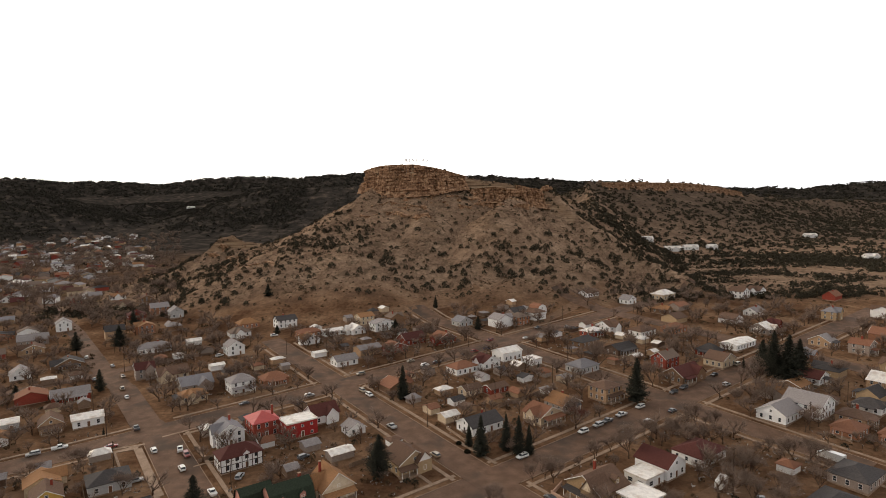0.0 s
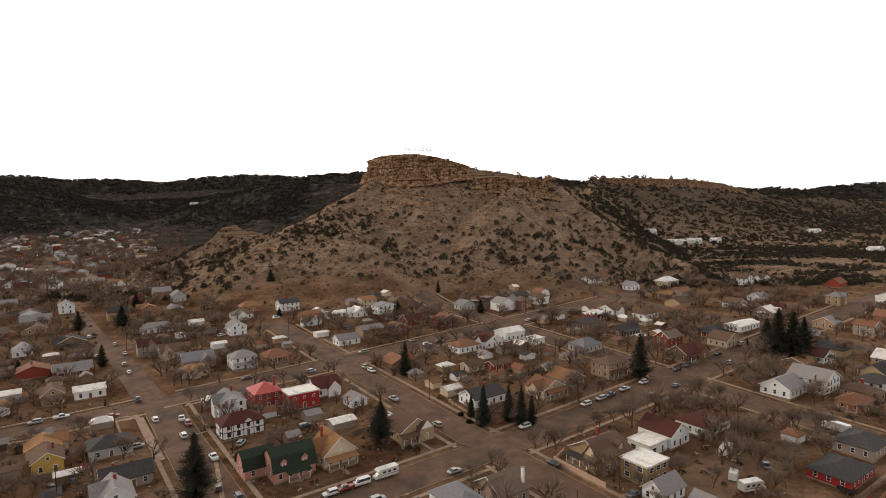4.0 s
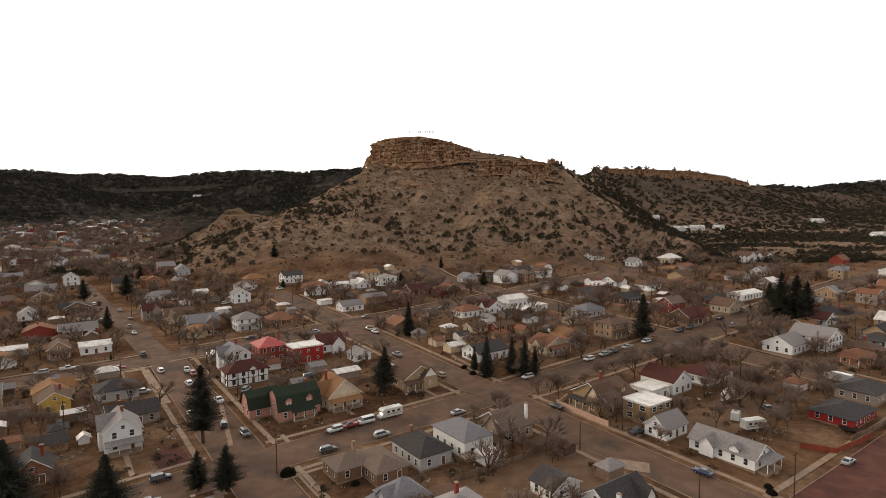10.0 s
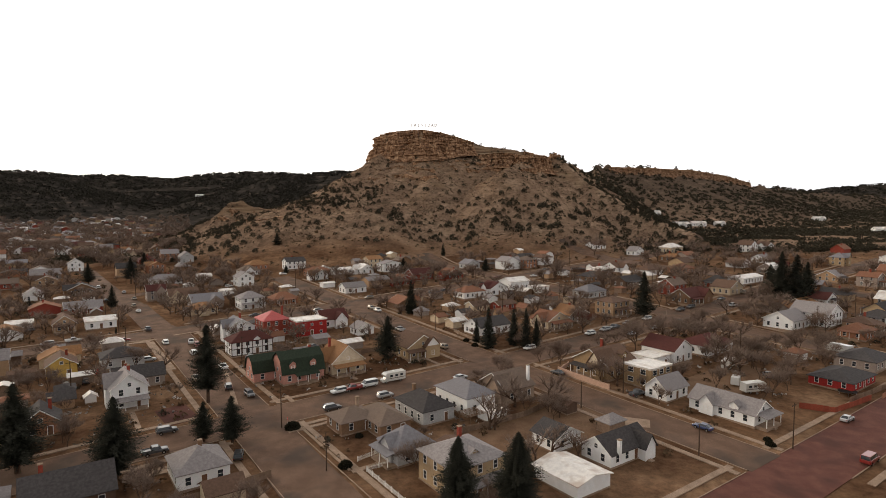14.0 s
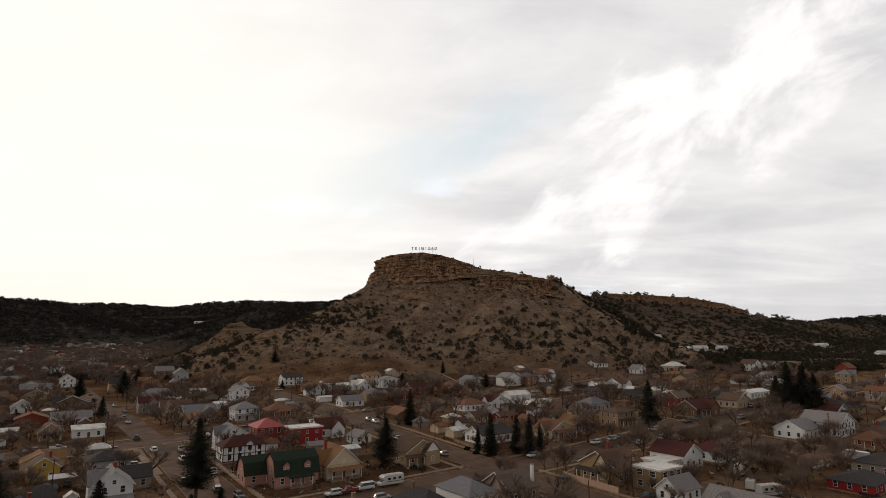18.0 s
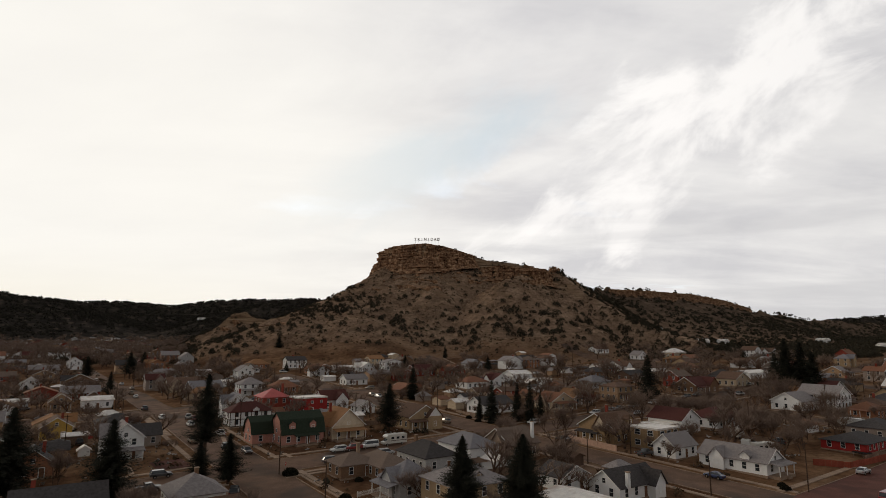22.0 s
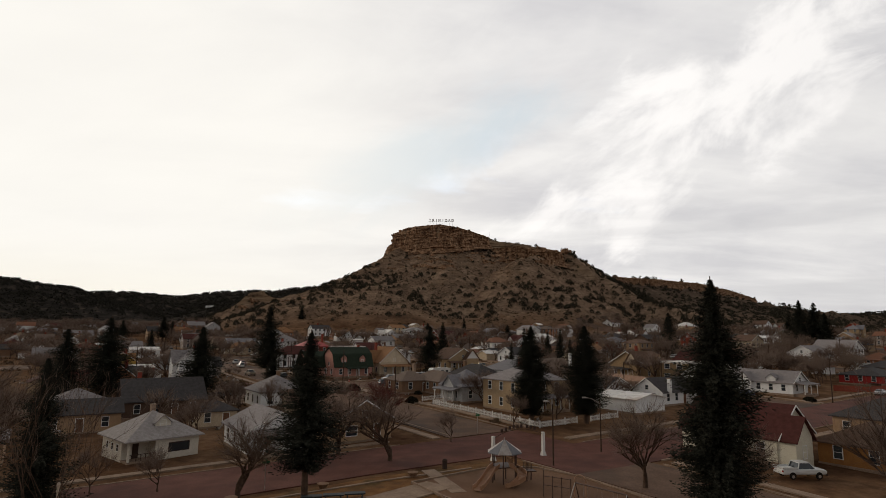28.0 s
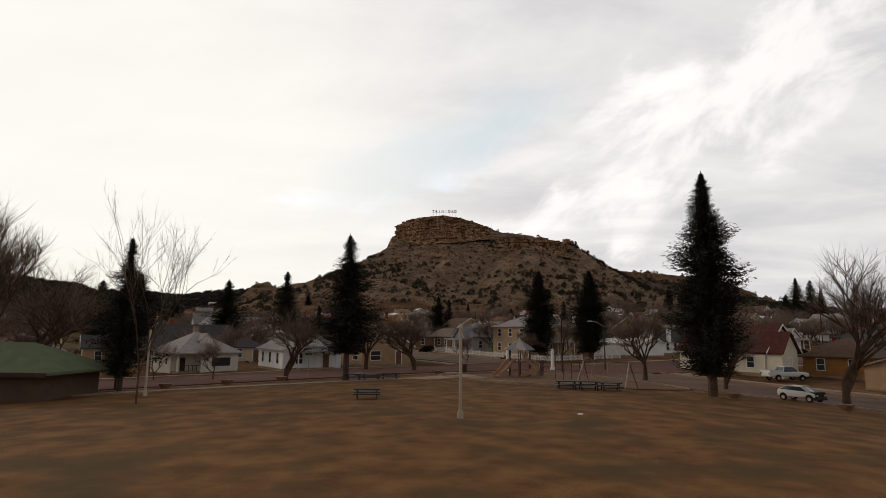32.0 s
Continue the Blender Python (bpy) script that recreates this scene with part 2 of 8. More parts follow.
# lower ribs that run down from the hill towards the town
RIBS = (((85, 572, 101, 0), (66, 520, 88, 0), (76, 474, 58, 0), (102, 431, 35, 0), (116, 400, 22, 0)),
        ((122, 598, 109, 0), (148, 558, 75, 0), (168, 520, 57, 0), (190, 470, 41, 0), (206, 425, 28, 0), (214, 396, 20, 0)),
        ((-140, 604, 64, 0), (-146, 540, 54, 0), (-146, 498, 45, 1), (-143, 455, 31, 0), (-141, 420, 19, 0)),
        ((-15, 560, 98, 0), (-4, 525, 79, 0), (-10, 475, 45, 0), (-20, 430, 22, 0)))
MESA_CREST = ((279, 1058, 133, 9), (393, 1118, 133, 12), (501, 1190, 132, 12), (608, 1288, 127, 10), (717, 1382, 114, 8), (909, 1502, 97, 5), (1257, 1682, 88, 3), (1797, 1982, 83, 0))
WEST_CREST = ((-2000, 1250, 150, 0), (-1400, 1330, 156, 0), (-1168, 1450, 150, 0), (-1070, 1490, 136, 0), (-1055, 1620, 120, 0), (-1070, 1800, 110, 0), (-930, 2000, 106, 0), (-730, 1850, 120, 4), (-534, 1700, 142, 5), (-430, 1650, 148, 3), (-150, 1600, 150, 0))
FAR_CREST = ((-3600, 3350, 318, 0), (-2720, 3700, 296, 0), (-2540, 3700, 280, 0), (-2168, 3700, 266, 0), (-1800, 3700, 254, 0), (-1615, 3700, 270, 0), (-1290, 3700, 284, 0), (-960, 3700, 276, 0), (-540, 3700, 303, 0), (0, 3700, 288, 0),
             (1000, 3700, 219, 0), (1850, 3700, 172, 0), (2310, 3700, 162, 0), (2700, 3700, 192, 0), (3400, 3300, 189, 0))


def _hash(i, j, seed):
    n = (i * 374761393 + j * 668265263 + seed * 974634777) & 0x7FFFFFFF
    n = ((n ^ (n >> 13)) * 1274126177) & 0x7FFFFFFF
    return ((n ^ (n >> 16)) & 0xFFFF) / 65535.0


def vnoise(x, y, seed=1):
    """Smooth value noise, 0 to 1, on arrays."""
    xi, yi = np.floor(x).astype(np.int64), np.floor(y).astype(np.int64)
    fx, fy = x - xi, y - yi
    fx, fy = fx * fx * (3 - 2 * fx), fy * fy * (3 - 2 * fy)
    a, b = _hash(xi, yi, seed), _hash(xi + 1, yi, seed)
    c, d = _hash(xi, yi + 1, seed), _hash(xi + 1, yi + 1, seed)
    return (a * (1 - fx) + b * fx) * (1 - fy) + (c * (1 - fx) + d * fx) * fy


def fbm(x, y, seed=1, octaves=4):
    s, amp, tot = 0.0, 1.0, 0.0
    for k in range(octaves):
        s = s + amp * vnoise(x * 2**k, y * 2**k, seed + k)
        tot += amp
        amp *= 0.5
    return s / tot


def town_z(x, y):
    """Ground of the town, before the hills."""
    z = np.interp(y, GROUND_Y, GROUND_Z) + 0.015 * np.clip(x, -300, 300) * np.clip((y - 120) / 150, 0, 1)
    z = z - 0.022 * np.clip(-x - 5, 0, 80) * np.clip((130 - y) / 40, 0, 1) - 0.045 * np.clip(x - 12, 0, 28) * np.clip((62 - y) / 35, 0, 1)
    return z + 0.35 * np.exp(-(x**2 + (y + 8) ** 2) / 900)  # the park's lawn stands a little proud


def crest(x, y, line, steep, curve, least, rim=4.0):
    best = np.full(np.shape(x), -1e3)
    for (x0, y0, z0, c0), (x1, y1, z1, c1) in zip(line, line[1:]):
        dx, dy = x1 - x0, y1 - y0
        s = np.clip(((x - x0) * dx + (y - y0) * dy) / (dx * dx + dy * dy), 0, 1)
        d = np.hypot(x - x0 - s * dx, y - y0 - s * dy)
        z, c = z0 + s * (z1 - z0), c0 + s * (c1 - c0)
        fall = np.clip((d - rim) / 4.0, 0, 1)
        e = np.maximum(d - rim, 0)
        cap = np.minimum(e, (steep - least) / (2 * curve))
        drop = steep * cap - curve * cap * cap + least * (e - cap)
        best = np.maximum(best, z - c * fall - drop)
    return best


def land(x, y):
    """Height of the ground at x, y."""
    x, y = np.asarray(x, float), np.asarray(y, float)
    g = town_z(x, y)
    h = crest(x, y, MAIN_CREST, 0.74, 0.0011, 0.36, 1.5)
    h = np.maximum(h, crest(x, y, SPUR_CREST, 0.62, 0.0012, 0.36, 2.0))
    for rib in RIBS:
        h = np.maximum(h, crest(x, y, rib, 0.64, 0.0008, 0.48, 3.0))
    h = np.maximum(h, crest(x, y, MESA_CREST, 0.42, 0.0004, 0.12, 2.0))
    up = np.clip((h - g) / 14, 0, 1)
    gully = fbm(x / 34, y / 34, 3, 4) - 0.5
    # the rock cap itself stays even
    brow = np.full(np.shape(x), 1e3)
    for (x0, y0, _, _), (x1, y1, _, _) in zip(MAIN_CREST[:5], MAIN_CREST[1:6]):
        q = np.clip(((x - x0) * (x1 - x0) + (y - y0) * (y1 - y0)) / ((x1 - x0) ** 2 + (y1 - y0) ** 2), 0, 1)
        brow = np.minimum(brow, np.hypot(x - x0 - q * (x1 - x0), y - y0 - q * (y1 - y0)))
    up = up * np.clip((brow - 4) / 22, 0.08, 1)
    h = h + up * (9.0 * gully + 3.4 * (fbm(x / 7, y / 7, 9, 3) - 0.5))
    h = h + up * 0.9 * (vnoise(h / 2.3 + x / 90, y / 120, 14) - 0.5) * np.clip(vnoise(x / 30, y / 30, 15) * 2 - 0.4, 0, 1)
    west = crest(x, y, WEST_CREST, 0.36, 0.0002, 0.16, 20.0)
    west = west + (fbm(x / 90, y / 90, 6, 4) - 0.5) * 30 * np.clip((west - g) / 50, 0, 1) * np.clip((165 - west) / 60, 0.25, 1)
    far = crest(x, y, FAR_CREST, 0.3, 0.0001, 0.12, 40.0)
    far = far + (fbm(x / 160, y / 160, 5, 4) - 0.5) * 30 * np.clip((far - g) / 60, 0, 1)
    far = np.maximum(far, west)
    h = np.maximum(h, far)
    k = 5.0
    t = np.clip(0.5 + 0.5 * (h - g) / k, 0, 1)
    return g * (1 - t) + h * t + k * t * (1 - t) * np.clip((y - 330) / 60, 0, 1)


def land_at(x, y):
    return float(town_z(x, y) if y < 330 else land(x, y))


def steps(stops):
    """Grid lines: from, to, spacing."""
    out = []
    for a, b, d in stops:
        out += list(np.linspace(a, b, max(1, int(round((b - a) / d))), endpoint=False))
    return np.array(out + [stops[-1][1]])


GX = steps(((-3600, -1500, 80), (-1500, -450, 18), (-450, -290, 7), (-290, 260, 2.6), (260, 620, 7), (620, 1200, 25), (1200, 3600, 80)))
GY = steps(((-420, -60, 30), (-60, 330, 5), (330, 400, 3.5), (400, 645, 2.3), (645, 760, 6), (760, 1300, 12), (1300, 2200, 24), (2200, 4600, 75)))


def sheet(xs, ys, zfun):
    xx, yy = np.meshgrid(xs, ys)
    zz = zfun(xx, yy)
    co = np.stack([xx, yy, zz], -1).reshape(-1, 3)
    nx, ny = len(xs), len(ys)
    i = (np.arange(ny - 1)[:, None] * nx + np.arange(nx - 1)[None]).ravel()
    quads = np.stack([i, i + 1, i + nx + 1, i + nx], 1)
    me = bpy.data.meshes.new("ground")
    me.vertices.add(len(co))
    me.vertices.foreach_set("co", co.ravel())
    me.loops.add(quads.size)
    me.loops.foreach_set("vertex_index", quads.ravel())
    me.polygons.add(len(quads))
    me.polygons.foreach_set("loop_start", np.arange(0, quads.size, 4))
    me.polygons.foreach_set("use_smooth", np.ones(len(quads), bool))
    me.update()
    me.validate()
    return me


def ground_material():
    """Dry winter soil and grass in town; tan talus, bedded sandstone where steep; dark piny woods far off."""
    m = bpy.data.materials.new("dry_ground")
    m.use_nodes = True
    nt = m.node_tree
    L = nt.links.new
    bs = nt.nodes["Principled BSDF"]
    bs.inputs["Roughness"].default_value, bs.inputs["Specular IOR Level"].default_value = 0.95, 0.0
    tc = nt.nodes.new("ShaderNodeTexCoord")

    def noise_(scale, detail=5.0, rough=0.55):
        n = nt.nodes.new("ShaderNodeTexNoise")
        n.inputs["Scale"].default_value, n.inputs["Detail"].default_value, n.inputs["Roughness"].default_value = scale, detail, rough
        L(tc.outputs["Object"], n.inputs["Vector"])
        return n.outputs["Fac"]

    def ramp_(fac, *stops):
        r = nt.nodes.new("ShaderNodeValToRGB")
        e = r.color_ramp.elements
        while len(e) < len(stops):
            e.new(0.5)
        for el, (p, c) in zip(e, stops):
            el.position, el.color = p, rgb(c)
        L(fac, r.inputs[0])
        return r.outputs[0]

    def mix_(fac, a, b, mode="MIX"):
        n = nt.nodes.new("ShaderNodeMix")
        n.data_type, n.blend_type = "RGBA", mode
        if isinstance(fac, float):
            n.inputs[0].default_value = fac
        else:
            L(fac, n.inputs[0])
        for s, v in ((6, a), (7, b)):
            if isinstance(v, tuple):
                n.inputs[s].default_value = rgb(v)
            else:
                L(v, n.inputs[s])
        return n.outputs[2]

    sep = nt.nodes.new("ShaderNodeSeparateXYZ")
    L(tc.outputs["Object"], sep.inputs[0])

    def span(out, a, b):
        n = nt.nodes.new("ShaderNodeMapRange")
        n.inputs[1].default_value, n.inputs[2].default_value = a, b
        L(out, n.inputs[0])
        return n.outputs[0]

    soil = ramp_(noise_(0.05, 6.0), (0.35, (0.092, 0.050, 0.030)), (0.5, (0.150, 0.087, 0.052)), (0.66, (0.220, 0.137, 0.086)))
    soil = mix_(0.8, soil, ramp_(noise_(0.45, 7.0, 0.7), (0.32, (0.26, 0.25, 0.24)), (0.68, (0.70, 0.68, 0.64))), "OVERLAY")
    talus = ramp_(noise_(0.06, 8.0, 0.65), (0.33, (0.148, 0.097, 0.068)), (0.5, (0.232, 0.156, 0.108)), (0.68, (0.315, 0.222, 0.156)))
    talus = mix_(0.7, talus, ramp_(noise_(0.42, 9.0, 0.8), (0.34, (0.16, 0.15, 0.14)), (0.66, (0.80, 0.78, 0.74))), "OVERLAY")
    scrub = ramp_(noise_(0.11, 7.0, 0.7), (0.53, (0.0, 0.0, 0.0)), (0.60, (1.0, 1.0, 1.0)))
    talus = mix_(mix_(0.55, (0.0, 0.0, 0.0), scrub), talus, (0.085, 0.062, 0.040))
    # bedded sandstone
    zs = nt.nodes.new("ShaderNodeTexNoise")
    mp = nt.nodes.new("ShaderNodeMapping")
    mp.inputs["Scale"].default_value = (0.03, 0.03, 0.55)
    L(tc.outputs["Object"], mp.inputs["Vector"])
    L(mp.outputs[0], zs.inputs["Vector"])
    zs.inputs["Scale"].default_value, zs.inputs["Detail"].default_value = 1.0, 5.0
    rock = ramp_(zs.outputs["Fac"], (0.36, (0.11, 0.070, 0.045)), (0.5, (0.24, 0.155, 0.095)), (0.64, (0.33, 0.24, 0.155)))
    geo = nt.nodes.new("ShaderNodeNewGeometry")
    ns = nt.nodes.new("ShaderNodeSeparateXYZ")
    L(geo.outputs["Normal"], ns.inputs[0])
    steepness = span(ns.outputs[2], 0.80, 0.66)
    hilly = mix_(steepness, talus, rock)
    wood = ramp_(noise_(0.035, 9.0, 0.75), (0.42, (0.026, 0.023, 0.020)), (0.54, (0.046, 0.039, 0.033)), (0.66, (0.115, 0.086, 0.066)))
    onhill = span(sep.outputs[1], 392.0, 430.0)
    col = mix_(onhill, soil, hilly)
    west = nt.nodes.new("ShaderNodeMath")
    west.operation = "MULTIPLY"
    L(span(sep.outputs[0], -285.0, -340.0), west.inputs[0])
    L(span(sep.outputs[1], 330.0, 420.0), west.inputs[1])
    col = mix_(west.outputs[0], col, mix_(0.35, soil, wood))
    east = span(sep.outputs[0], 120.0, 240.0)
    behind = mix_(east, wood, mix_(0.62, talus, wood))
    col = mix_(span(sep.outputs[1], 700.0, 1000.0), col, behind)
    col = mix_(span(sep.outputs[1], 1700.0, 2100.0), col, wood)
    L(col, bs.inputs["Base Color"])
    bp = nt.nodes.new("ShaderNodeBump")
    bp.inputs["Strength"].default_value, bp.inputs["Distance"].default_value = 0.9, 0.4
    L(noise_(1.3, 6.0, 0.65), bp.inputs["Height"])
    L(bp.outputs[0], bs.inputs["Normal"])
    return m


ground = tagged(new("ground", sheet(GX, GY, land)), "dry brown winter ground rising to a tan sandstone hill", "ground", kind="structure")
ground.data.materials.append(ground_material())

# ---- street grid ----
GRID0, GRID_TURN = (-42.0, 119.5), radians(36)
AU, AV = (math.cos(GRID_TURN), math.sin(GRID_TURN)), (-math.sin(GRID_TURN), math.cos(GRID_TURN))


def town(u, v):
    """From the street grid (u along the main street, v away from the park) to x, y."""
    return GRID0[0] + u * AU[0] + v * AV[0], GRID0[1] + u * AU[1] + v * AV[1]


ASPHALT = grain("worn_asphalt", (0.096, 0.068, 0.051), (0.138, 0.100, 0.077), 0.25, 0.9, 0.1, 20, stain=(0.068, 0.056, 0.048))
BRICKROAD = grain("red_brick_paving", (0.088, 0.041, 0.034), (0.118, 0.058, 0.048), 0.4, 0.9, 0.2, 20, stain=(0.070, 0.036, 0.031))
CONCRETE = grain("weathered_concrete", (0.20, 0.165, 0.13), (0.28, 0.235, 0.19), 0.5, 0.9, 0.1, 12)
DIRT = grain("bare_dirt", (0.12, 0.082, 0.054), (0.165, 0.118, 0.08), 0.3, 0.95, 0.2, 12)


def strip(name, p, q, width, lift, material, thick=0.0, step=4.0, label="", category=""):
    """A band on the ground from p to q (grid u, v), lift metres above it."""
    (u0, v0), (u1, v1) = p, q
    n = max(1, int(math.hypot(u1 - u0, v1 - v0) / step))
    du, dv = (u1 - u0), (v1 - v0)
    l = math.hypot(du, dv)
    ou, ov = -dv / l, du / l
    cols = max(1, int(width / 4.5))
    verts, faces = [], []
    for i in range(n + 1):
        for j in range(cols + 1):
            w = (j / cols - 0.5) * width
            x, y = town(u0 + du * i / n + ou * w, v0 + dv * i / n + ov * w)
            verts.append((x, y, land_at(x, y) + lift))
    top = len(verts)
    c = cols + 1
    for i in range(n):
        for j in range(cols):
            a = i * c + j
            faces.append((a, a + c, a + c + 1, a + 1)[::-1])
    if thick:
        verts += [(x, y, z - thick) for x, y, z in verts]
        for i in range(n):
            for j, flip in ((0, 0), (cols, 1)):
                a, b = i * c + j, (i + 1) * c + j
                f = (a, b, b + top, a + top)
                faces.append(f if not flip else f[::-1])
        for i, flip in ((0, 0), (n, 1)):
            for j in range(cols):
                a, b = i * c + j, i * c + j + 1
                f = (a, a + top, b + top, b)
                faces.append(f if not flip else f[::-1])
    me = bpy.data.meshes.new(name)
    me.from_pydata(verts, [], faces)
    me.materials.append(material)
    ob = new(name, me)
    return tagged(ob, label, category, kind="structure") if label else ob


def avenue(v):
    """Where the long avenue runs: u of its middle line at v."""
    return float(np.interp(v, (-190, -84, -7, 100, 120, 175, 215, 311, 397, 480), (8, 8, 9.5, 9.5, 7, 5, 0, -6, -15, -24)))


ROAD_W = 13.0
# along u (like the main street), then along v
for v, u0, u1, mat_, lab in ((-78, -170, 15, BRICKROAD, "red brick paved street beside the park"), (-90, 1.5, 300, BRICKROAD, "red brick paved street"), (0, -260, 420, ASPHALT, "wide worn asphalt street between rows of houses"),
                             (110, -300, 420, ASPHALT, "worn asphalt street below the hill"), (205, -260, 60, ASPHALT, "narrow asphalt street near the foot of the hill")):
    strip("road", (u0, v), (u1, v), ROAD_W if v < 200 else 8.0, 0.10 if v != -90 else 0.094, mat_, 0.4, label=lab, category="road")
for u, v0, v1, lab in ((-88, -60, 330, "asphalt side street"), (88, -84, 205, "asphalt side street with worn surface"), (190, -70, 200, "asphalt side street"), (290, -60, 160, "asphalt side street")):
    strip("road", (u, v0), (u, v1), 12.0, 0.12, ASPHALT, 0.4, label=lab, category="road")
for k, (v0, v1, wide) in enumerate(((-190, -97, 13), (-70.5, -7, 12.4), (-7, 100, 12.6), (100, 120, 12), (120, 175, 11), (175, 215, 10), (215, 311, 9.5), (311, 397, 9), (397, 480, 9))):
    strip("road", (avenue(v0), v0 - 0.5), (avenue(v1), v1 + 0.5), wide, 0.12 + 0.005 * (k % 3), ASPHALT, 0.4, label="long asphalt avenue through the town", category="road")


# ---- mesh tools ----
class Shape:
    """Vertices and faces of one part, gathered before it becomes a mesh."""

    def __init__(self):
        self.v, self.f = [], []

    def add(self, verts, faces):
        n = len(self.v)
        self.v += [tuple(p) for p in verts]
        self.f += [tuple(i + n for i in f) for f in faces]
        return self

    def box(self, x0, x1, y0, y1, z0, z1, top=0.0):
        """A box; top draws its upper face in by that much."""
        t = top
        return self.add([(x0, y0, z0), (x1, y0, z0), (x1, y1, z0), (x0, y1, z0), (x0 + t, y0 + t, z1), (x1 - t, y0 + t, z1), (x1 - t, y1 - t, z1), (x0 + t, y1 - t, z1)],
                        [(3, 2, 1, 0), (4, 5, 6, 7), (0, 1, 5, 4), (1, 2, 6, 5), (2, 3, 7, 6), (3, 0, 4, 7)])

    def prism(self, profile, axis, a, b):
        """A closed profile of (across, up) pairs, drawn out along x ('x') or y ('y') from a to b."""
        n = len(profile)
        if axis == "x":
            pts = [(a, s, z) for s, z in profile] + [(b, s, z) for s, z in profile]
        else:
            pts = [(s, a, z) for s, z in profile] + [(s, b, z) for s, z in profile]
        return self.add(pts, [tuple(range(n))[::-1], tuple(range(n, 2 * n))] + [(i, (i + 1) % n, n + (i + 1) % n, n + i) for i in range(n)])

    def rod(self, p, q, r0, r1=None, sides=6):
        """A tapered round bar from p to q."""
        r1 = r0 if r1 is None else r1
        p, q = Vector(p), Vector(q)
        w = (q - p).normalized()
        s = w.cross(Vector((0, 0, 1)) if abs(w.z) < 0.9 else Vector((1, 0, 0))).normalized()
        t = w.cross(s)
        ring = [(math.cos(2 * math.pi * k / sides), math.sin(2 * math.pi * k / sides)) for k in range(sides)]
        pts = [p + (s * c + t * d) * r0 for c, d in ring] + [q + (s * c + t * d) * r1 for c, d in ring]
        return self.add(pts, [(i, (i + 1) % sides, sides + (i + 1) % sides, sides + i) for i in range(sides)] + [tuple(range(sides))[::-1], tuple(range(sides, 2 * sides))])

    def mesh(self, name, material, smooth=False):
        me = bpy.data.meshes.new(name)
        me.from_pydata(self.v, [], self.f)
        bm = bmesh.new()
        bm.from_mesh(me)
        bmesh.ops.recalc_face_normals(bm, faces=bm.faces)
        bm.to_mesh(me)
        bm.free()
        me.materials.append(material)
        if smooth:
            me.polygons.foreach_set("use_smooth", [True] * len(me.polygons))
        return me


def part(name, shape, material, parent, label="", smooth=False):
    ob = new(name, shape.mesh(name, material, smooth))
    ob.parent = parent
    if label:
        tagged(ob, label)
    return ob


def shared(name, me, parent, at=(0, 0, 0), turn=0.0):
    ob = new(name, me)
    ob.parent = parent
    ob.matrix_basis = pose(*at, 0, 0, turn)
    return ob


def base(name, x, y, turn, label, category, group="", z=None):
    ob = new(name)
    ob.matrix_world = pose(x, y, land_at(x, y) if z is None else z, 0, 0, turn)
    return tagged(ob, label, category, group)


def plain(name, a, k=0.85, rough=0.8, scale=1.2, bump=0.12, stain=None, spread=0.0):
    return grain(name, tuple(c * k for c in a), a, scale, rough, bump, 12, stain=stain, spread=spread)


# paints, roofs, masonry
WHITE = plain("white_clapboard", (0.76, 0.79, 0.82), 0.92, stain=(0.70, 0.71, 0.72))
CREAM = plain("cream_siding", (0.52, 0.45, 0.34))
TAN = plain("tan_stucco", (0.36, 0.27, 0.18))
YELLOW = plain("yellow_siding", (0.52, 0.36, 0.10))
BUFF = plain("buff_brick", (0.36, 0.295, 0.195), spread=0.1)
OLIVE = plain("olive_brick", (0.27, 0.215, 0.135), 0.8, scale=2.5, spread=0.1)
PALEBLUE = plain("pale_blue_siding", (0.40, 0.44, 0.47))
GREYSIDE = plain("grey_siding", (0.27, 0.26, 0.25))
PINK = plain("pink_stucco", (0.48, 0.26, 0.22))
REDBRICK = plain("red_brick", (0.24, 0.06, 0.045), 0.75, scale=2.5, spread=0.1)
REDPAINT = plain("red_paint", (0.30, 0.035, 0.035))
ORANGEBRICK = plain("orange_brick", (0.33, 0.18, 0.115), 0.8, scale=2.5, spread=0.12)
BROWNBRICK = plain("brown_brick", (0.20, 0.14, 0.095), 0.8, scale=2.5, spread=0.12)
ORANGE = plain("orange_wall", (0.31, 0.165, 0.06))
DARKSIDE = plain("dark_brown_siding", (0.10, 0.075, 0.06))
R_GREY = plain("grey_shingles", (0.235, 0.250, 0.275), 0.75, 0.9, 2.0, 0.3, spread=0.12)
R_DARK = plain("charcoal_shingles", (0.062, 0.066, 0.073), 0.7, 0.9, 2.0, 0.3, spread=0.15)
R_BROWN = plain("brown_shingles", (0.125, 0.090, 0.071), 0.75, 0.9, 2.0, 0.3, spread=0.15)
R_RUST = plain("rust_shingles", (0.20, 0.110, 0.075), 0.8, 0.9, 2.0, 0.3, spread=0.15)
R_TAN = plain("tan_shingles", (0.25, 0.155, 0.085), 0.8, 0.9, 2.0, 0.3, spread=0.1)
R_BLUE = plain("blue_grey_shingles", (0.190, 0.215, 0.255), 0.8, 0.9, 2.0, 0.3, spread=0.1)
R_TAUPE = plain("taupe_shingles", (0.155, 0.135, 0.120), 0.8, 0.9, 2.0, 0.3, spread=0.1)
TAUPE = plain("taupe_stucco", (0.30, 0.26, 0.215))
R_GREEN = plain("dark_green_shingles", (0.028, 0.045, 0.034), 0.75, 0.9, 2.0, 0.3)
R_PARKGREEN = plain("faded_green_roof", (0.105, 0.155, 0.095), 0.85, 0.85, 1.0, 0.2)
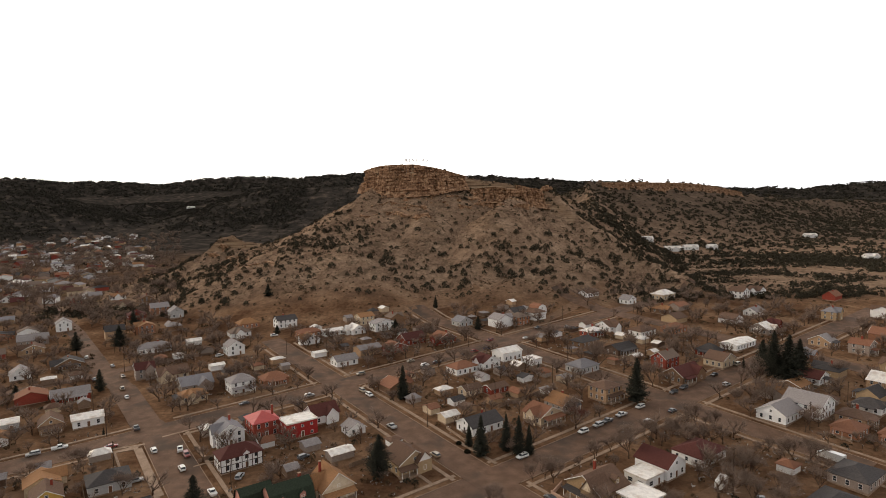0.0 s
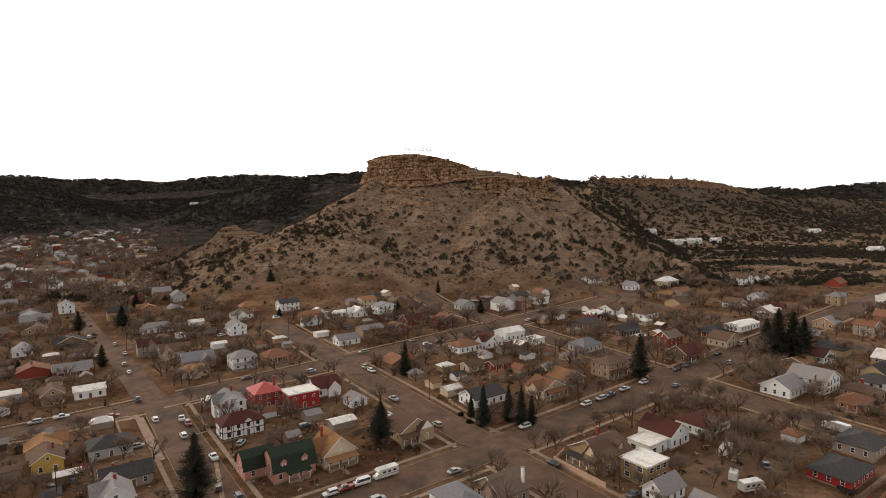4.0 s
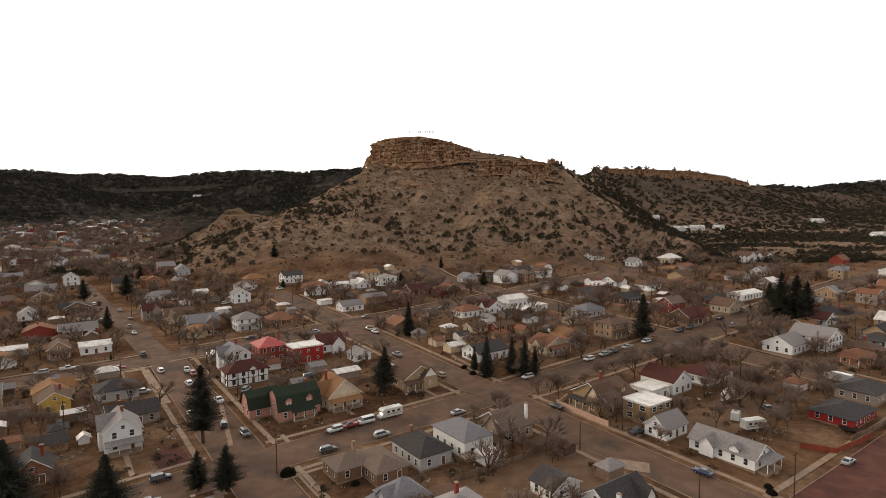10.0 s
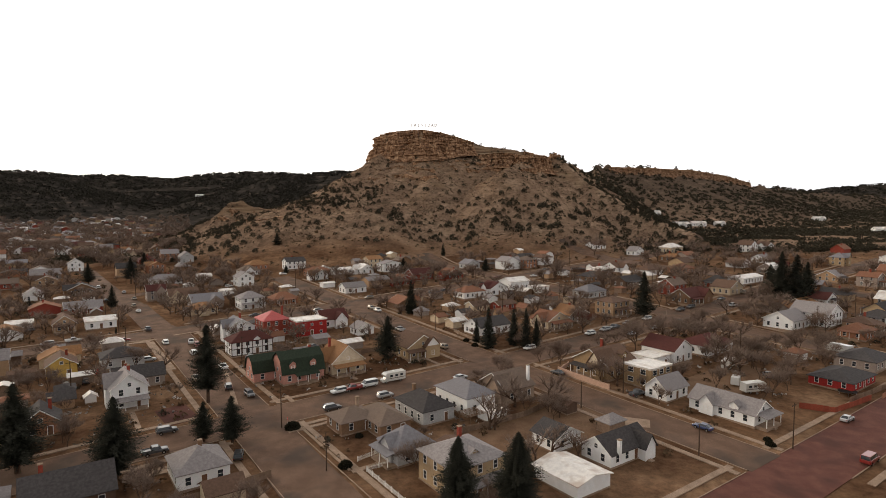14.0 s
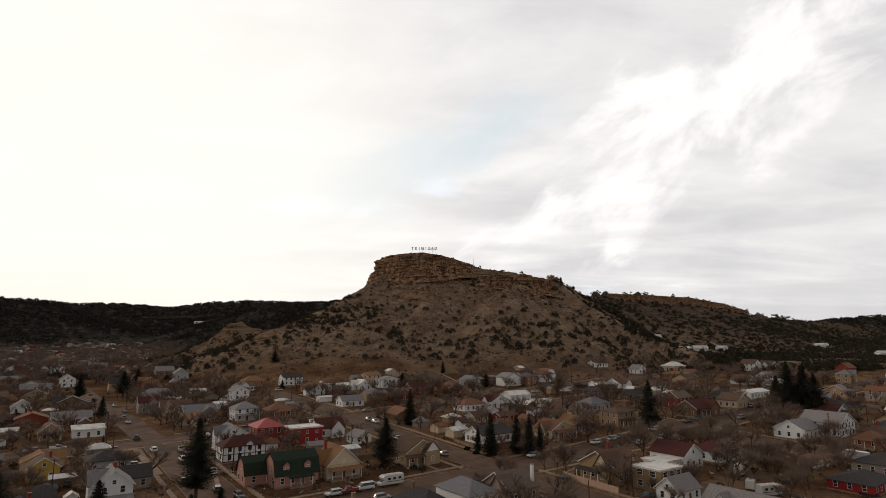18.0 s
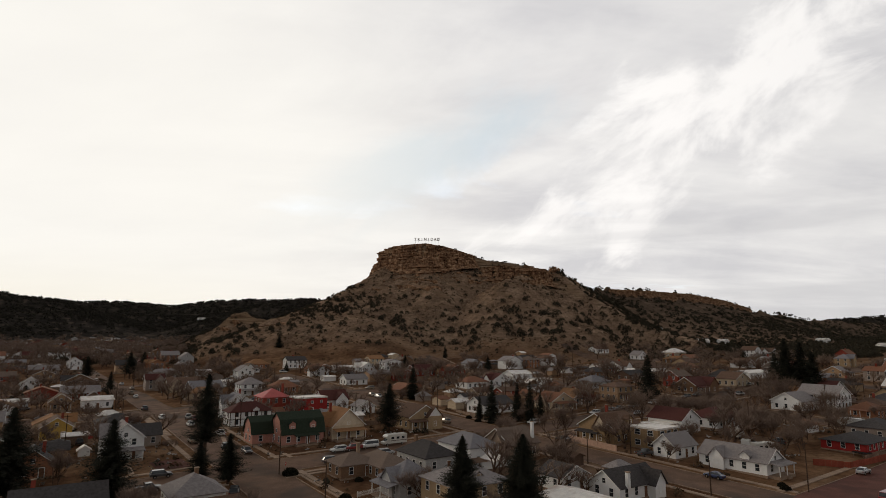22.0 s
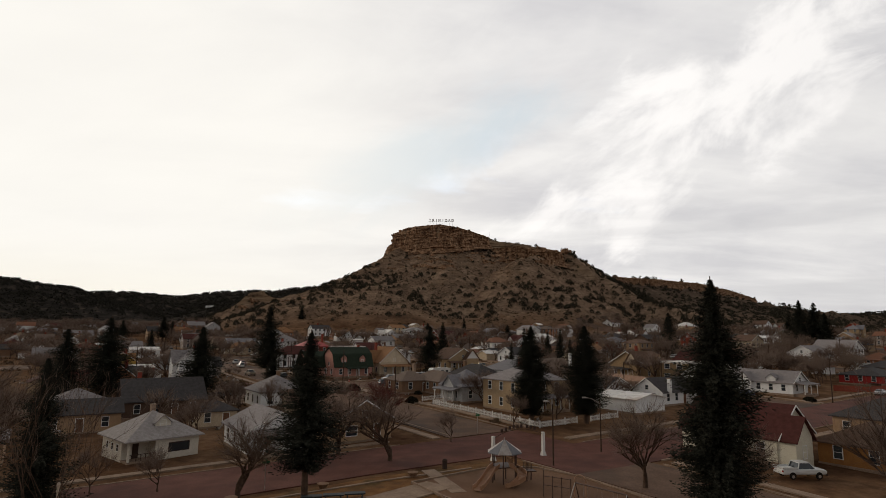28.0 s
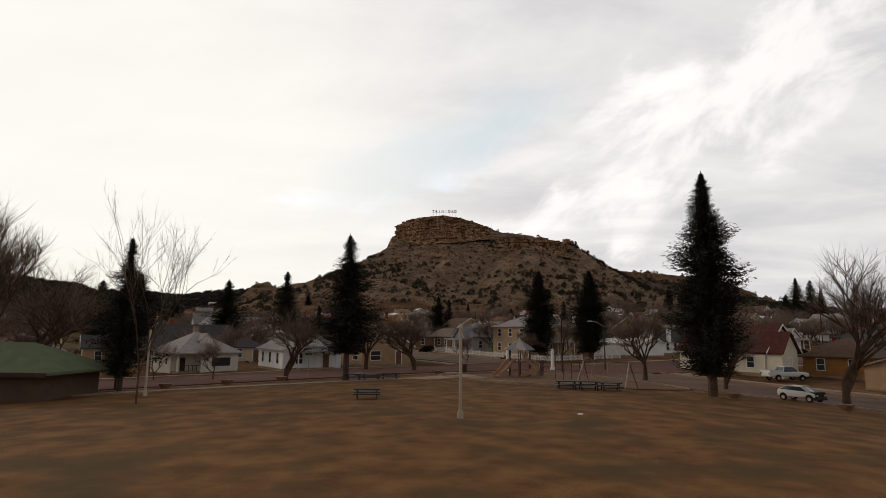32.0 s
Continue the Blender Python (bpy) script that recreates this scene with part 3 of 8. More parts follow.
R_METAL = grain("pale_metal_roof", (0.60, 0.59, 0.58), (0.74, 0.73, 0.71), 0.8, 0.5, 0.05, 10, stain=(0.44, 0.40, 0.36))
R_RED = plain("red_metal_roof", (0.42, 0.085, 0.085), 0.8, 0.6, 0.8, 0.05)
R_MAROON = plain("maroon_shingles", (0.085, 0.036, 0.034), 0.75, 0.9, 2.0, 0.3, spread=0.1)
TRIM = plain("white_trim", (0.76, 0.77, 0.77), 0.92)
DARKTRIM = plain("dark_trim", (0.06, 0.045, 0.04))
GLASS = glassy("window_glass")
DOORMAT = plain("painted_door", (0.15, 0.09, 0.06))
WOOD = plain("weathered_wood", (0.17, 0.125, 0.09), 0.7, scale=2.0)
RAWWOOD = plain("grey_boards", (0.21, 0.17, 0.135), 0.75, scale=2.0, spread=0.2)
METAL = grain("galvanised_metal", (0.30, 0.30, 0.30), (0.42, 0.42, 0.42), 2.0, 0.45, 0.05, 8, metal=0.6)
RUBBER = plain("tyre_rubber", (0.02, 0.02, 0.02))


def window_meshes(w, h, trim):
    fr = Shape()
    t = 0.09
    fr.box(-w / 2 - t, w / 2 + t, -0.07, 0.03, -t, 0.0).box(-w / 2 - t, w / 2 + t, -0.06, 0.03, h, h + t)
    fr.box(-w / 2 - t, -w / 2, -0.06, 0.03, 0, h).box(w / 2, w / 2 + t, -0.06, 0.03, 0, h).box(-w / 2, w / 2, -0.045, 0.02, h / 2 - 0.03, h / 2 + 0.03)
    return fr.mesh("window", trim), Shape().box(-w / 2, w / 2, -0.02, 0.02, 0, h).mesh("pane", GLASS)


WINDOWS = {"tall": window_meshes(0.95, 1.5, TRIM), "wide": window_meshes(1.7, 1.35, TRIM), "small": window_meshes(0.8, 0.9, TRIM), "darktall": window_meshes(0.95, 1.5, DARKTRIM)}


FAR_WINDOWS = {}


def window(parent, kind, at, turn, far=False):
    frame_me, pane_me = WINDOWS[kind]
    if not far:
        shared("pane", pane_me, shared("window", frame_me, parent, at, turn))
        return
    if kind not in FAR_WINDOWS:
        # a distant window: casing and two sashes in one mesh
        w, h = {"wide": (1.7, 1.35), "small": (0.8, 0.9)}.get(kind, (0.95, 1.5))
        casing = Shape().box(-w / 2 - 0.1, w / 2 + 0.1, -0.05, 0.03, -0.1, h + 0.1)
        sashes = Shape().box(-w / 2, w / 2, -0.065, -0.04, 0, h / 2 - 0.04).box(-w / 2, w / 2, -0.065, -0.04, h / 2 + 0.04, h)
        bm = bmesh.new()
        bm.from_mesh(casing.mesh("window", frame_me.materials[0]))
        n = len(bm.faces)
        bm.from_mesh(sashes.mesh("window", GLASS))
        bm.faces.ensure_lookup_table()
        for f in bm.faces[n:]:
            f.material_index = 1
        me = bpy.data.meshes.new("window")
        bm.to_mesh(me)
        bm.free()
        me.materials.append(frame_me.materials[0])
        me.materials.append(GLASS)
        FAR_WINDOWS[kind] = me
    shared("window", FAR_WINDOWS[kind], parent, at, turn)


def roof_shape(kind, w, d, h, rise, over=0.45, thick=0.16):
    """Roof slabs over a w by d block whose walls end at h. u: ridge along x; v: ridge along y."""
    s = Shape()
    x, y = w / 2 + over, d / 2 + over
    if kind in "uv":
        half = (d if kind == "u" else w) / 2
        k = rise / half
        eave = h - over * k
        a = half + over
        length = (w if kind == "u" else d) / 2 + over
        axis = "x" if kind == "u" else "y"
        for sg in (-1, 1):
            s.prism([(sg * a, eave), (0, h + rise), (0, h + rise + thick), (sg * a, eave + thick)], axis, -length, length)
    elif kind == "hip":
        m = min(w, d) / 2
        k = rise / m
        z0, z1 = h - over * k, h + rise
        rx, ry = max(w / 2 - m, 0.01), max(d / 2 - m, 0.01)
        lo = [(-x, -y, z0), (x, -y, z0), (x, y, z0), (-x, y, z0)]
        up = [(-x, -y, z0 + thick), (x, -y, z0 + thick), (x, y, z0 + thick), (-x, y, z0 + thick)]
        rd = [(-rx, -ry, z1 + thick), (rx, -ry, z1 + thick), (rx, ry, z1 + thick), (-rx, ry, z1 + thick)]
        s.add(lo + up + rd, [(3, 2, 1, 0), (0, 1, 5, 4), (1, 2, 6, 5), (2, 3, 7, 6), (3, 0, 4, 7), (4, 5, 9, 8), (5, 6, 10, 9), (6, 7, 11, 10), (7, 4, 8, 11), (8, 9, 10, 11)])
    elif kind in ("gambrel_u", "gambrel_v"):
        half = (d if kind == "gambrel_u" else w) / 2
        length = (w if kind == "gambrel_u" else d) / 2 + over
        prof = [(half + 0.35, h - 0.25), (half * 0.72, h + rise * 0.66), (0, h + rise)]
        axis = "x" if kind == "gambrel_u" else "y"
        for sg in (-1, 1):
            for (a0, z0), (a1, z1) in zip(prof, prof[1:]):
                s.prism([(sg * a0, z0), (sg * a1, z1), (sg * a1, z1 + thick), (sg * a0, z0 + thick)], axis, -length, length)
    else:
        s.box(-w / 2 - 0.12, w / 2 + 0.12, -d / 2 - 0.12, d / 2 + 0.12, h, h + 0.12)
        e = 0.22
        for x0, x1, y0, y1 in ((-w / 2 - e, w / 2 + e, -d / 2 - e, -d / 2), (-w / 2 - e, w / 2 + e, d / 2, d / 2 + e), (-w / 2 - e, -w / 2, -d / 2, d / 2), (w / 2, w / 2 + e, -d / 2, d / 2)):
            s.box(x0, x1, y0, y1, h - 0.2, h + 0.3)
    return s


def wall_shape(kind, w, d, h, rise, foot=1.4):
    s = Shape()
    if kind == "u":
        s.prism([(-d / 2, -foot), (d / 2, -foot), (d / 2, h), (0, h + rise), (-d / 2, h)], "x", -w / 2, w / 2)
    elif kind == "v":
        s.prism([(-w / 2, -foot), (w / 2, -foot), (w / 2, h), (0, h + rise), (-w / 2, h)], "y", -d / 2, d / 2)
    elif kind == "gambrel_u":
        s.prism([(-d / 2, -foot), (d / 2, -foot), (d / 2, h), (d * 0.36, h + rise * 0.66), (0, h + rise), (-d * 0.36, h + rise * 0.66), (-d / 2, h)], "x", -w / 2, w / 2)
    elif kind == "gambrel_v":
        s.prism([(-w / 2, -foot), (w / 2, -foot), (w / 2, h), (w * 0.36, h + rise * 0.66), (0, h + rise), (-w * 0.36, h + rise * 0.66), (-w / 2, h)], "y", -d / 2, d / 2)
    else:
        s.box(-w / 2, w / 2, -d / 2, d / 2, -foot, h)
    return s


def chimney_on(th, x, y, z0, z1, material=REDBRICK, size=0.7):
    c = part("chimney", Shape().box(x - size / 2, x + size / 2, y - size / 2, y + size / 2, z0, z1), material, th)
    part("chimney_cap", Shape().box(x - size / 2 - 0.08, x + size / 2 + 0.08, y - size / 2 - 0.08, y + size / 2 + 0.08, z1, z1 + 0.14), CONCRETE, c)


def dormer_on(th, x, y, z, w, h, side, wall, top, deep=2.2):
    """A small gabled dormer; side 'v': looks along -y, 'u': along -x."""
    rise = w * 0.42
    ax = "y" if side == "v" else "x"
    body, cap = Shape(), Shape()
    c = x if side == "v" else y
    a = y if side == "v" else x
    body.prism([(c - w / 2, z), (c + w / 2, z), (c + w / 2, z + h), (c, z + h + rise), (c - w / 2, z + h)], ax, a, a + deep)
    for sg in (-1, 1):
        cap.prism([(c + sg * (w / 2 + 0.25), z + h - 0.2), (c, z + h + rise), (c, z + h + rise + 0.13), (c + sg * (w / 2 + 0.25), z + h - 0.07)], ax, a - 0.3, a + deep)
    dm = part("dormer", body, wall, th)
    part("dormer_roof", cap, top, dm)
    fm, pm = WINDOWS["small"]
    shared("window", fm, dm, (x, a - 0.01, z + h * 0.2) if side == "v" else (a - 0.01, y, z + h * 0.2), 0 if side == "v" else -90)


def porch_on(th, side, w, d, length, deep, top, shift=0.0, h=2.6, post=TRIM, lean=0.5):
    """A porch on the side 'v' (-y) or 'u' (-x): deck, posts, roof."""
    edge = d / 2 if side == "v" else w / 2

    def P(a, b, z):
        return (shift + a, -edge - b, z) if side == "v" else (-edge - b, shift + a, z)

    def bx(a0, a1, b0, b1, z0, z1):
        p, q = P(a0, b0, z0), P(a1, b1, z1)
        return Shape().box(min(p[0], q[0]), max(p[0], q[0]), min(p[1], q[1]), max(p[1], q[1]), z0, z1)

    l2 = length / 2
    deck = bx(-l2, l2, 0.01, deep, -1.0, 0.35)
    pr = part("porch", deck, CONCRETE, th)
    rf = Shape()
    pts = [P(-l2 - 0.3, 0.0, h + lean), P(l2 + 0.3, 0.0, h + lean), P(l2 + 0.3, deep + 0.35, h), P(-l2 - 0.3, deep + 0.35, h)]
    rf.add(pts + [(x, y, z + 0.15) for x, y, z in pts], [(3, 2, 1, 0), (4, 5, 6, 7), (0, 1, 5, 4), (1, 2, 6, 5), (2, 3, 7, 6), (3, 0, 4, 7)])
    part("porch_roof", rf, top, pr)
    n = max(2, int(length / 2.4) + 1)
    for k in range(n):
        a = -l2 + 0.15 + (length - 0.3) * k / (n - 1)
        part("post", bx(a - 0.08, a + 0.08, deep - 0.22, deep - 0.06, 0.35, h + 0.06), post, pr)
    part("step", bx(-0.7, 0.7, deep, deep + 0.55, -0.8, 0.16), CONCRETE, pr)


HOUSES = []


def house(u, v, w, d, h, rise, roof, wall, top, label, storeys=1, turn=0.0, chimney=None, porch=None, dormers=(), win="tall", name="house", xy=None, windows=True, both=False, gable=None, cat="house", group="houses of the town"):
    """One building on the grid: w along u, d along v, walls h high, roof rise above them."""
    x, y = xy if xy else town(u, v)
    th = base(name, x, y, 36 + turn, label, cat, group)
    HOUSES.append((x, y, max(w, d) / 2 + 2.5))
    part("wall", wall_shape(roof, w, d, h, rise), wall, th)
    part("roof", roof_shape(roof, w, d, h, rise), top, th)
    if y < 420:
        part("foundation", Shape().box(-w / 2 - 0.06, w / 2 + 0.06, -d / 2 - 0.06, d / 2 + 0.06, -1.5, 0.25), CONCRETE, th)
    if roof in ("u", "v") and y < 330 and windows:
        half, ln_ = ((d, w) if roof == "u" else (w, d))
        half, ln_ = half / 2, ln_ / 2 + 0.45
        k_ = rise / half
        ev = h - 0.46 * k_
        fs = Shape().prism([(-half - 0.46, ev - 0.06), (0, h + rise - 0.06), (half + 0.46, ev - 0.06), (half + 0.46, ev + 0.17), (0, h + rise + 0.17), (-half - 0.46, ev + 0.17)], "x" if roof == "u" else "y", -ln_ - 0.07, -ln_ - 0.005)
        part("fascia", fs, TRIM if wall is not DARKSIDE else DARKTRIM, th)
    hh = h / storeys
    if windows:
        sides = [("v", w, 0, -d / 2), ("u", d, -90, -w / 2)]
        if both:
            sides += [("v2", w, 180, d / 2), ("u2", d, 90, w / 2)]
        for side, length, ang, off in sides:
            n = max(1, int(length / 3.1))
            for st in range(storeys):
                for k in range(n):
                    a = (k + 0.5 - n / 2) * length / n * 0.92
                    z = st * hh + 0.95 if hh > 2.4 else st * hh + 0.7
                    if st == 0 and side == "v" and k == n // 2 and n > 1:
                        dr = part("door", Shape().box(a - 0.48, a + 0.48, -d / 2 - 0.05, -d / 2 + 0.02, 0.25, 2.3), DOORMAT, th)
                        part("door_frame", Shape().box(a - 0.62, a - 0.48, -d / 2 - 0.07, -d / 2 + 0.02, 0.25, 2.45).box(a + 0.48, a + 0.62, -d / 2 - 0.07, -d / 2 + 0.02, 0.25, 2.45).box(a - 0.62, a + 0.62, -d / 2 - 0.075, -d / 2 + 0.02, 2.3, 2.45), TRIM, dr)
                        continue
                    if win == "darktall" and k % 2 and side == "u":
                        continue
                    at = (a, off, z) if side[0] == "v" else (off, a, z)
                    window(th, win, at, ang, y > 215)
            if (roof == "v" and side[0] == "v" or roof == "u" and side[0] == "u" or roof.startswith("gambrel") and roof[-1] == side[0]) and rise > 2.2:
                at = (0, off, h + 0.25) if side[0] == "v" else (off, 0, h + 0.25)
                window(th, "small", at, ang, y > 215)
    if chimney:
        cx, cy, ch = chimney[:3]
        chimney_on(th, cx, cy, h - 0.3, ch, chimney[3] if len(chimney) > 3 else REDBRICK)
    if porch:
        porch_on(th, porch[0], w, d, porch[1], porch[2], porch[3] if len(porch) > 3 else top, porch[4] if len(porch) > 4 else 0.0)
    for dm in dormers:
        dormer_on(th, *dm, wall, top)
    if gable:
        # a cross gable: side, along, width, how far it stands out, height of its peak over the eaves
        side, along, gw, out, gr = gable
        edge = d / 2 if side == "v" else w / 2
        ax = "y" if side == "v" else "x"
        b = Shape().prism([(along - gw / 2, -1.4), (along + gw / 2, -1.4), (along + gw / 2, h), (along, h + gr), (along - gw / 2, h)], ax, -edge - out, -edge + 1.5)
        gw_ob = part("gable_wing", b, wall, th)
        r = Shape()
        k = gr / (gw / 2)
        for sg in (-1, 1):
            r.prism([(along + sg * (gw / 2 + 0.4), h - 0.4 * k), (along, h + gr), (along, h + gr + 0.16), (along + sg * (gw / 2 + 0.4), h - 0.4 * k + 0.16)], ax, -edge - out - 0.4, 0.0)
        part("wing_roof", r, top, gw_ob)
        fm, pm = WINDOWS[win]
        at = (along, -edge - out, 0.9) if side == "v" else (-edge - out, along, 0.9)
        shared("window", fm, gw_ob, at, 0 if side == "v" else -90)
    return th


# ---- the houses that can be told apart ----
# north of the main street
house(-14, 31, 8.5, 9.5, 5.6, 3.4, "v", WHITE, R_GREY, "tall white clapboard house with steep grey gable roof and porch", 2, chimney=(0.5, 1.0, 10.0), porch=("v", 8.0, 2.6), gable=("u", 1.2, 5.0, 0.9, 3.0))
house(-9.5, 47, 13, 8, 3.2, 2.6, "u", GREYSIDE, R_DARK, "low grey house with dark shingle roof", chimney=(-3, 0.5, 6.6))
house(-27.5, 72, 8, 9.5, 3.9, 2.6, "v", YELLOW, R_BROWN, "small bright yellow house with brown gable roof", chimney=(1.5, 1.0, 7.4))
house(-11, 73, 12, 10, 3.5, 2.2, "hip", PALEBLUE, R_DARK, "pale blue bungalow with charcoal hip roof")
house(-12, 137, 11, 9, 3.4, 1.3, "u", WHITE, R_METAL, "white house with pale metal roof")
house(-24.5, 140, 8, 9, 3.6, 3.0, "v", TAN, R_BROWN, "tan gabled cottage with brown roof", porch=("v", 7, 2.0))
house(-16, 174, 15, 9, 3.2, 2.4, "u", REDBRICK, R_GREY, "long brick house with grey roof", porch=("v", 12, 2.4))
house(-35, 226, 9, 9, 3.4, 3.0, "v", WHITE, R_GREY, "white gabled house with grey roof")
house(-29, 298, 16, 11, 3.4, 3.0, "u", GREYSIDE, R_GREY, "grey house with broad roof")
house(4 - 16, 322, 9, 9, 5.4, 3.0, "v", WHITE, R_GREY, "tall white gabled house beside the avenue", 2)
house(28, 229, 17, 9, 3.3, 2.4, "hip", WHITE, R_GREY, "long white house with grey hip roof", chimney=(2, 0, 6.6))
house(27, 174, 14, 10, 3.2, 3.0, "u", CREAM, R_BROWN, "cream house with brown roof and two gables", gable=("v", -3.5, 5.5, 1.5, 2.8))
house(33, 152, 14, 12, 3.2, 3.0, "u", GREYSIDE, R_BLUE, "grey house with spreading blue-grey roof", gable=("v", 3.0, 6.0, 2.2, 2.6))
house(63, 193, 9, 10, 5.2, 2.8, "v", WHITE, R_GREY, "white two-storey house with grey gable roof", 2)
house(49, 134, 11, 9.5, 5.4, 2.6, "hip", WHITE, R_GREY, "white two-storey house with hip roof and porch", 2, porch=("v", 10, 2.4, R_GREY))
house(64.5, 133, 12, 9, 3.2, 2.6, "hip", ORANGEBRICK, R_RUST, "brick bungalow with rust hip roof", porch=("v", 8, 2.0))
house(29, 83, 10, 10, 5.2, 3.0, "v", WHITE, R_BLUE, "white house with steep blue-grey gables", 2, gable=("u", 0, 4.5, 0.8, 2.6), chimney=(1.5, 2, 9.6))
timbered = house(27, 62, 14, 8.5, 5.0, 2.6, "hip", WHITE, R_MAROON, "white half-timbered house with dark maroon roof", 2, win="darktall", dormers=((1.5, -4.6, 5.0, 2.2, 0.5, "v"),))
for k in range(9):
    a_ = -6.9 + 13.8 * k / 8
    part("timber", Shape().box(a_ - 0.11, a_ + 0.11, -4.31, -4.24, 0.2, 5.0), DARKTRIM, timbered)
for k in range(6):
    a_ = -4.15 + 8.3 * k / 5
    part("timber", Shape().box(-7.06, -6.99, a_ - 0.11, a_ + 0.11, 0.2, 5.0), DARKTRIM, timbered)
for z_ in (0.3, 2.5, 4.85):
    part("timber", Shape().box(-7.05, 7.0, -4.32, -4.245, z_ - 0.11, z_ + 0.11), DARKTRIM, timbered)
    part("timber", Shape().box(-7.07, -6.995, -4.25, 4.25, z_ - 0.11, z_ + 0.11), DARKTRIM, timbered)
house(42, 82, 10, 10.5, 6.3, 2.7, "hip", REDBRICK, R_RED, "two-storey red brick house with red metal hip roof", 2, chimney=(3.5, -1.5, 11.0))
house(53, 73, 12, 9, 6.0, 0, "flat", REDPAINT, R_METAL, "bright red flat-roofed building with pale roof", 2, win="small")
house(30.5, 24.5, 12.5, 9.0, 3.2, 5.6, "gambrel_u", PINK, R_GREEN, "pink house with dark green gambrel roof and dormers", dormers=((-3.2, -4.25, 3.9, 1.9, 2.0, "v"), (3.0, -4.25, 3.9, 1.9, 2.0, "v")), porch=("v", 6.5, 2.0, R_GREEN, 0.6), chimney=(4, 1, 9.6), win="tall")
house(22.6, 31.0, 9, 8, 3.0, 4.4, "gambrel_u", PINK, R_GREEN, "lower pink gambrel wing with dark green roof", win="tall")
yellow = house(44.5, 25, 10.5, 11, 4.0, 4.6, "v", CREAM, R_TAN, "yellow-cream house with tan cross gables and porch", porch=("v", 9.5, 2.4, R_TAN), chimney=(-2.5, 2.5, 10.0), gable=("u", 0.5, 5, 0.6, 3.4))
buffy = house(72, 25, 12, 11, 4.0, 3.4, "v", BUFF, R_BROWN, "buff house with pale gables and brown roof", gable=("v", 2.8, 5.5, 1.8, 3.0), porch=("v", 6, 2.4, R_BROWN, -3.5))
house(65.5, 79, 11, 9, 3.6, 3.2, "u", WHITE, R_MAROON, "white house with dark gable roof", gable=("v", 2.0, 5.0, 1.5, 2.6))
house(70, 60, 7, 6.5, 2.8, 2.0, "v", WHITE, R_GREY, "small white garage with gable roof", name="garage", cat="garage")
house(57, 45, 8.5, 5.5, 2.6, 0.8, "u", GREYSIDE, R_METAL, "low shed with pale metal roof", name="shed", cat="shed", windows=False)
house(148, 197, 10, 9, 5.4, 2.0, "u", CREAM, R_TAN, "cream two-storey house below the hill", 2)
house(151, 179, 14, 8, 5.2, 1.8, "v", WHITE, R_GREY, "long white two-storey house with grey roof", 2)
house(98, 156, 7, 5, 2.6, 0.5, "u", WHITE, R_METAL, "small white shed with flat roof", name="shed", cat="shed", windows=False)
house(48, 172, 7, 5.5, 2.8, 0.7, "u", WHITE, R_METAL, "white shed with metal roof", name="shed", cat="shed", windows=False)
house(49, 227, 8, 6, 2.8, 1.2, "u", WHITE, R_METAL, "white shed beside a yard", name="shed", cat="shed", windows=False)
house(121, 143, 13, 9, 3.6, 1.6, "u", TAN, R_GREY, "tan workshop with shallow roof", name="workshop", cat="workshop", windows=False)
house(103, 135, 12, 8, 3.2, 2.2, "u", WHITE, R_GREY, "white house with grey roof beside the street")
house(150, 143, 14, 9, 3.4, 3.0, "u", REDBRICK, R_MAROON, "red house with maroon roof")
house(109, 197, 14, 9, 3.4, 1.8, "hip", ORANGEBRICK, R_RUST, "orange brick house with low hip roof")
house(86, 243, 13, 9, 3.4, 2.8, "hip", ORANGEBRICK, R_TAN, "orange brick bungalow at the foot of the hill")
house(122, 190, 13, 7, 3.0, 1.2, "u", WHITE, R_METAL, "white house with shallow metal roof")
house(54, 303, 9, 9, 4.6, 3.2, "v", PALEBLUE, R_GREY, "pale blue house with gable roof")
house(-39.5, 152, 9, 8, 3.2, 1.0, "u", PALEBLUE, R_METAL, "low workshop with blue walls", name="workshop", cat="workshop")
house(-22, 38, 2.6, 2.4, 1.9, 0.9, "v", WHITE, R_METAL, "tiny white garden shed in a yard", name="garden_shed", cat="shed", windows=False)
house(-33, 23.5, 8, 8.5, 3.2, 3.2, "v", ORANGEBRICK, R_DARK, "orange-fronted cottage with dark gable roof", chimney=(2, 1, 7.4), win="wide")
# between the main street and the park street
house(-7.5, -20.5, 9.5, 10.5, 3.4, 2.7, "hip", WHITE, R_GREY, "white stucco cottage with pale grey hip roof", chimney=(0.5, 0.5, 7.0, BROWNBRICK), both=True)
house(-29, -17, 14, 10, 3.2, 3.6, "u", DARKSIDE, R_DARK, "dark brown house with charcoal roof", chimney=(-4, 1.5, 8.0))
house(27.5, -17.5, 9, 8, 3.0, 1.9, "hip", BROWNBRICK, R_TAUPE, "brown brick bungalow with low hip roof", chimney=(2, 1.0, 6.6, CONCRETE), both=True)
house(33.5, -21.5, 8, 13, 3.0, 2.0, "hip", BROWNBRICK, R_TAUPE, "brown bungalow wing with low hip roof", both=True)
house(45.5, -21.5, 9, 13, 3.6, 2.6, "hip", PALEBLUE, R_DARK, "pale grey-blue house with charcoal hip roof", chimney=(-0.5, 4, 7.0, BROWNBRICK), both=True)
house(57.5, -22.5, 9, 13.5, 4.6, 2.4, "hip", WHITE, R_BLUE, "white house with blue-grey roof", 1, both=True)
house(57.5, -33.5, 5, 5, 2.6, 1.0, "v", WHITE, R_METAL, "white lean-to behind the house", name="shed", cat="shed", windows=False)
